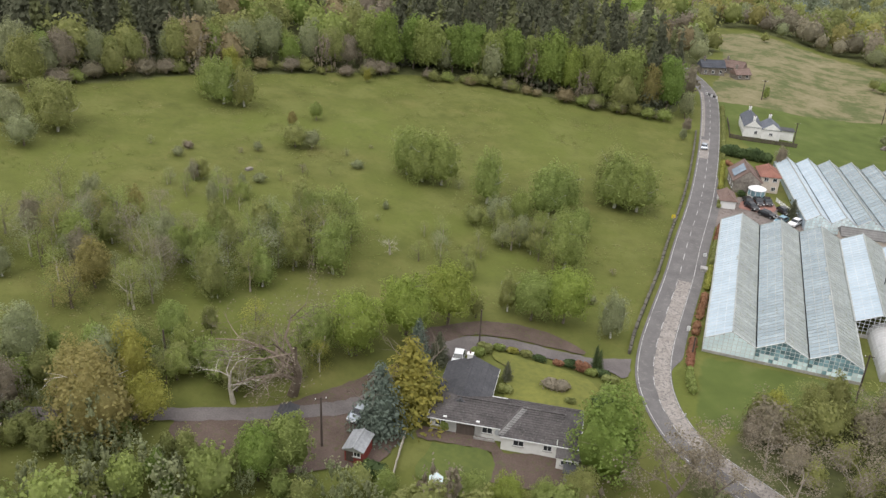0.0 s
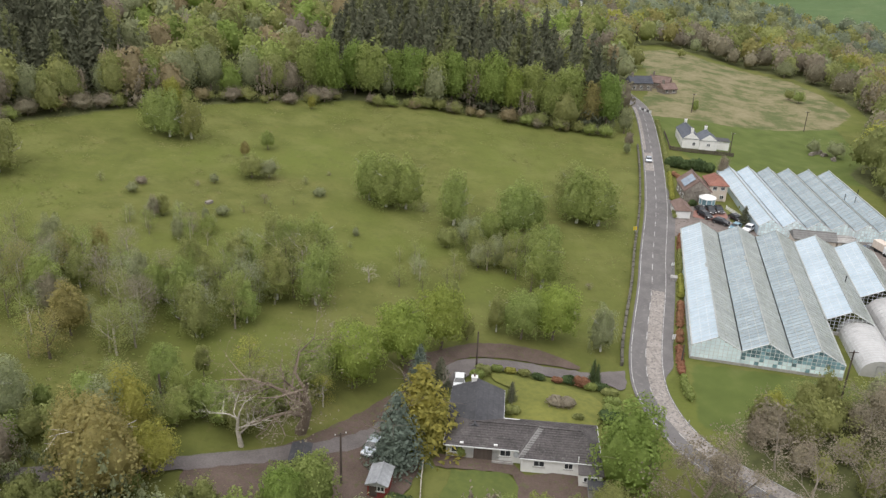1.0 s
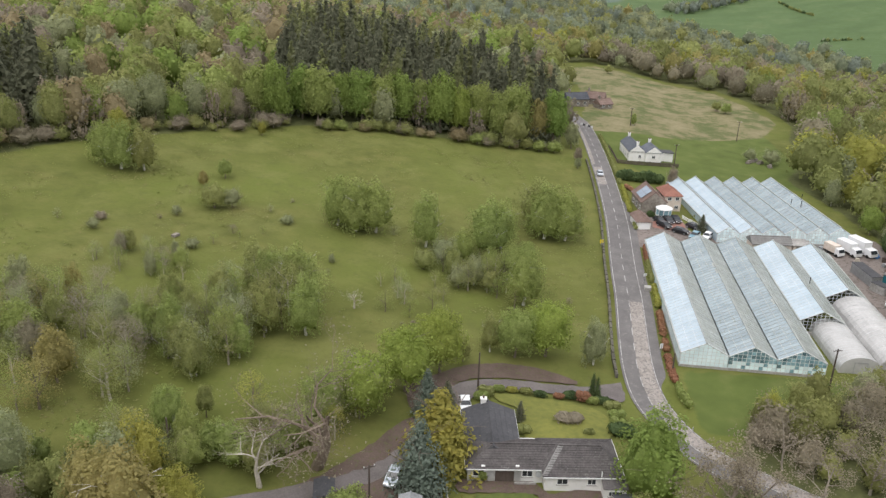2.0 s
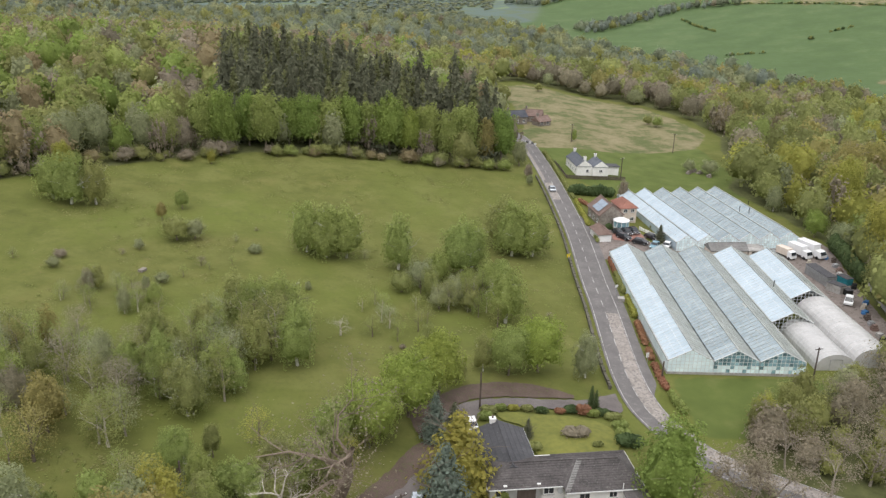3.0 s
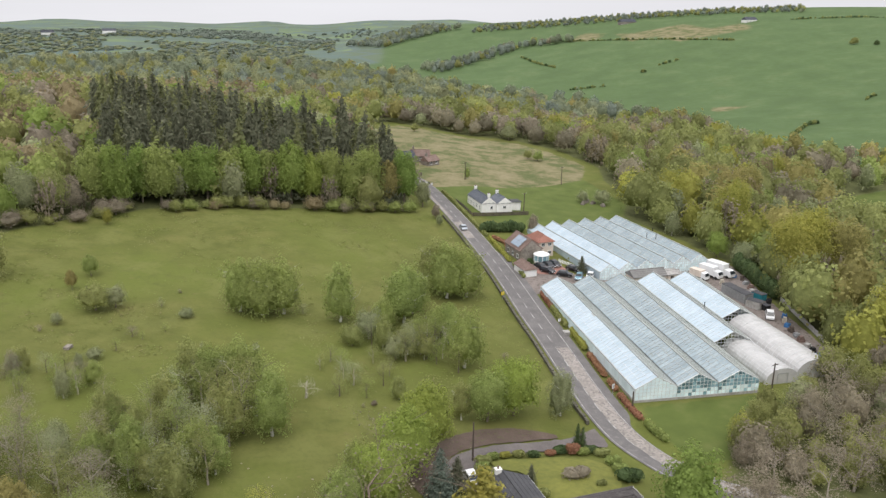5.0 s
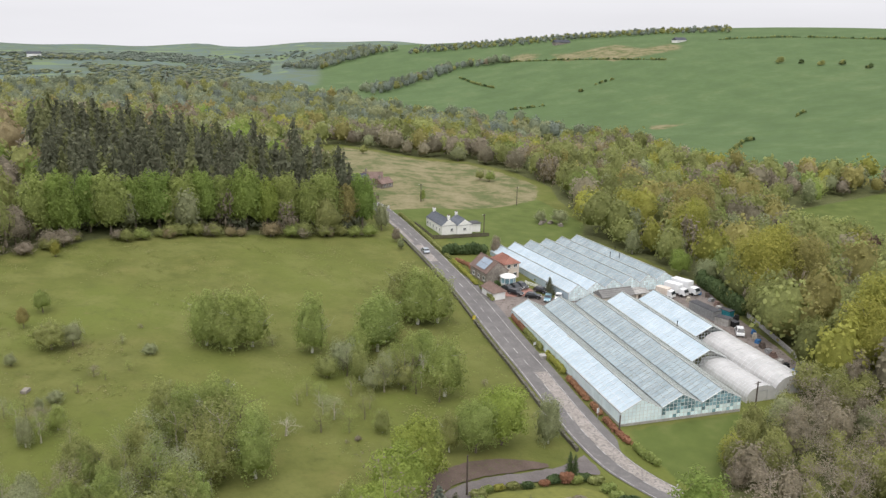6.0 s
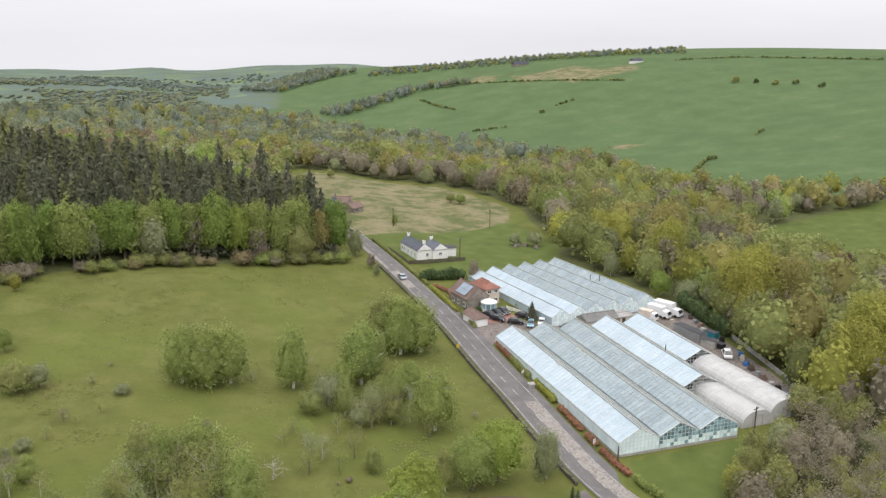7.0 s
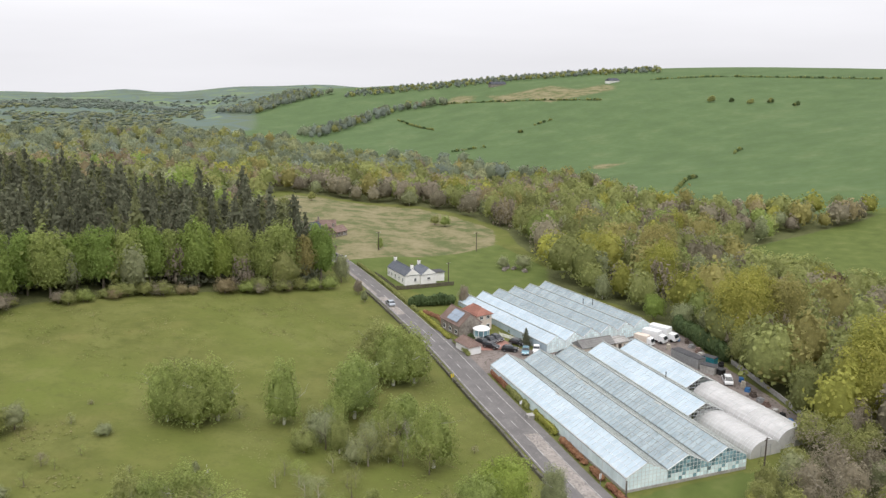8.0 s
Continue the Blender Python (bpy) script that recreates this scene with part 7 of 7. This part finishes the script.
def bin_(x, y, mat, label):
    top = thing("wheelie_bin", label, "bin", place=pose(x, y, float(height(x, y)) + 0.07))
    part("body", Geo().poly([(a * s, b * s, z) for s, z in ((0.24, 0.0), (0.3, 1.0)) for a, b in ((-1, -1), (1, -1), (1, 1), (-1, 1))], [(3, 2, 1, 0), (4, 5, 6, 7), (0, 1, 5, 4), (1, 2, 6, 5), (2, 3, 7, 6), (3, 0, 4, 7)]), mat, top)
    part("lid", Geo().slab([(-0.33, -0.33, 1.06), (0.33, -0.33, 1.06), (0.33, 0.35, 1.14), (-0.33, 0.35, 1.14)], 0.06), mat, top)


bin_(-36.9, -40.2, BLUE_PLASTIC, "blue wheelie bin at the bungalow corner")
clutter("rubble_heap", "heap of pale sacks and sheeting on the gravel court", "heap", -53.4, -58.4, [(2.6, 1.6, 0.5), (1.8, 1.2, 0.5), (1.0, 0.8, 0.4)], WHITE_TRIM, 301, "")
clutter("stone_trough", "pale stone block lying in the meadow", "stone", -101.1, 22.1, [(1.6, 1.0, 0.5)], STONE, 302, "")
for k, (x, y) in enumerate(((49, 147), (50.5, 149), (53, 147.5), (52, 150.5), (55, 143))):
    clutter("rubble_heap", "grey rubble heap at the pasture's edge", "heap", x, y, [(2.2, 1.4, 0.5), (1.3, 0.9, 0.5)], STONE, 310 + k, "rubble heaps")

# ---- hedgerows and copses on the hill and in the far valley ----
def scatter_line(name, lines, gap, tall, picks, label, seed, tight=1.0, crown="mini"):
    r2 = np.random.default_rng(seed)
    names = sorted(set(picks))
    vs, fs, ms, base = [], [], [], 0
    for line in lines:
        for x, y in smooth_path(line, gap):
            if r2.uniform() < 0.05:
                continue
            x, y = x + r2.normal(0, gap * 0.25 * tight), y + r2.normal(0, gap * 0.25 * tight)
            v, f = FAR[crown][int(r2.integers(3))]
            s = tall * r2.uniform(0.5, 1.3) / 9
            vs.append(v * (s, s, s) + (x, y, float(height(x, y)) - 0.4)), fs.append(f + base)
            ms.append(np.full(len(f), names.index(picks[int(r2.integers(len(picks)))])))
            base += len(v)
    tagged(new(name, raw_mesh(name, np.concatenate(vs), np.concatenate(fs), [LEAF[n] for n in names], np.concatenate(ms))), label, "hedgerow", kind="stuff")


scatter_line("hill_hedgerows", [[(285, 959), (283, 885), (288, 835)], [(248, 678), (266, 677), (284, 674)], [(375, 739), (388, 743), (401, 747)], [(264, 333), (276, 345), (300, 368), (310, 371)], [(368, 1030), (430, 925), (483, 830), (500, 800)],
                                [(632, 883), (715, 808), (797, 645)], [(396, 432), (404, 438), (412, 442)]], 2.4, 3.2, ("olive", "yew", "olive"), "dark broken hedgerows across the hill pasture", 51, 0.5)
scatter_line("field_bushes", [[(567, 676), (570, 674)], [(582, 658), (584, 656)], [(587, 634), (590, 632)], [(604, 621), (606, 619)], [(608, 589), (611, 586)], [(344, 717), (346, 715)]], 3.0, 6.5, ("olive", "yew"), "single dark bushes across the hill pasture", 52, 0.4)


def belt(front, back):
    """A strip of land between a line and the same line moved back."""
    return [*front, *((x + back[0], y + back[1]) for x, y in reversed(front))]


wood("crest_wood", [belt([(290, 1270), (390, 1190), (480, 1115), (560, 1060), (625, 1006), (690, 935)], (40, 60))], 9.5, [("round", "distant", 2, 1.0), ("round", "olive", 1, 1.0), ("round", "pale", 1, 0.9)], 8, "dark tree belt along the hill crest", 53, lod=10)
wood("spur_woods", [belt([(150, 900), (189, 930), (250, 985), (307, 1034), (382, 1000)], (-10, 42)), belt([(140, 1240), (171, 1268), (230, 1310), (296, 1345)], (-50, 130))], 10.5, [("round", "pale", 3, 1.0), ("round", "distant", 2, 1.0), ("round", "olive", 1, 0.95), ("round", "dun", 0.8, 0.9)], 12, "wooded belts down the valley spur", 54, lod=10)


def distant_woods():
    """Woods and hedges over the far valley, where the land drops away."""
    r2 = np.random.default_rng(61)
    out = [[], [], []]
    base = 0
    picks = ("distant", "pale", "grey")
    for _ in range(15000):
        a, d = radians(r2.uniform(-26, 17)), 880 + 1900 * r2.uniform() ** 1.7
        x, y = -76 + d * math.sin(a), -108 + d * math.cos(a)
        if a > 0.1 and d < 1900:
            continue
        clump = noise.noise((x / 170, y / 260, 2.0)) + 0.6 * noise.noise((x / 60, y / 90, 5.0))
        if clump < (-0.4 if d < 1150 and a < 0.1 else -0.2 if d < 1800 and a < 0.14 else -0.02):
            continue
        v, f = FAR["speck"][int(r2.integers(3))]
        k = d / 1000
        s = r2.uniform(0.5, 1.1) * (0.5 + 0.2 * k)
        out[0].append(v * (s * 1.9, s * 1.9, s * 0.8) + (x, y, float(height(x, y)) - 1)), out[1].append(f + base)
        # beyond 1700 m every crown takes the bluish haze colour
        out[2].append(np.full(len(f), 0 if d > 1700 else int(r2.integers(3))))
        base += len(v)
    me = raw_mesh("distant_woods", np.concatenate(out[0]), np.concatenate(out[1]), [LEAF[p] for p in picks], np.concatenate(out[2]), True)
    tagged(new("distant_woods", me), "distant valley woods with haze put into their leaf colour", "woodland", kind="stuff")


distant_woods()


def meadow_grass():
    """Loose tussocks and dry stalks over the rough meadow, as one mass."""
    r2 = np.random.default_rng(71)
    n = 46000
    x, y = r2.uniform(-170, -10, n), r2.uniform(-62, 126, n)
    edge = np.interp(x, EDGE[:, 0], EDGE[:, 1])
    drift = np.array([noise.noise((a / 9, b / 9, 3.0)) + 0.6 * noise.noise((a / 2.5, b / 2.5, 7.0)) for a, b in zip(x, y)])
    ok = (y < edge - 1) & (drift > 0.08) & (road_off(x, y) > 5.5) & ~((x > -88) & (y < -4) & (x > -70 - 0.9 * (y + 40))) & (r2.uniform(size=n) < 0.9)
    x, y, drift = x[ok], y[ok], drift[ok]
    c = np.stack([x, y, height(x, y) + 0.03], 1)
    v, f = facing_quads(r2, c, np.tile([0.0, 0.0, 4.5], (len(c), 1)), 0.24, 0.6)
    kind = np.where(drift > 0.3, 2, np.where(r2.uniform(size=len(x)) < 0.35, 1, 0))
    me = raw_mesh("meadow_grass", v, f, [GRASS_A, GRASS_B, GRASS_C], kind)
    tagged(new("meadow_grass", me), "rough tussocky meadow grass", "grass", kind="stuff")


GRASS_A = foliage("green_tussocks", (0.135, 0.162, 0.046), (0.17, 0.198, 0.06))
GRASS_B = foliage("light_tussocks", (0.16, 0.188, 0.058), (0.2, 0.222, 0.074))
GRASS_C = foliage("dry_tussocks", (0.18, 0.184, 0.075), (0.24, 0.228, 0.108))
meadow_grass()
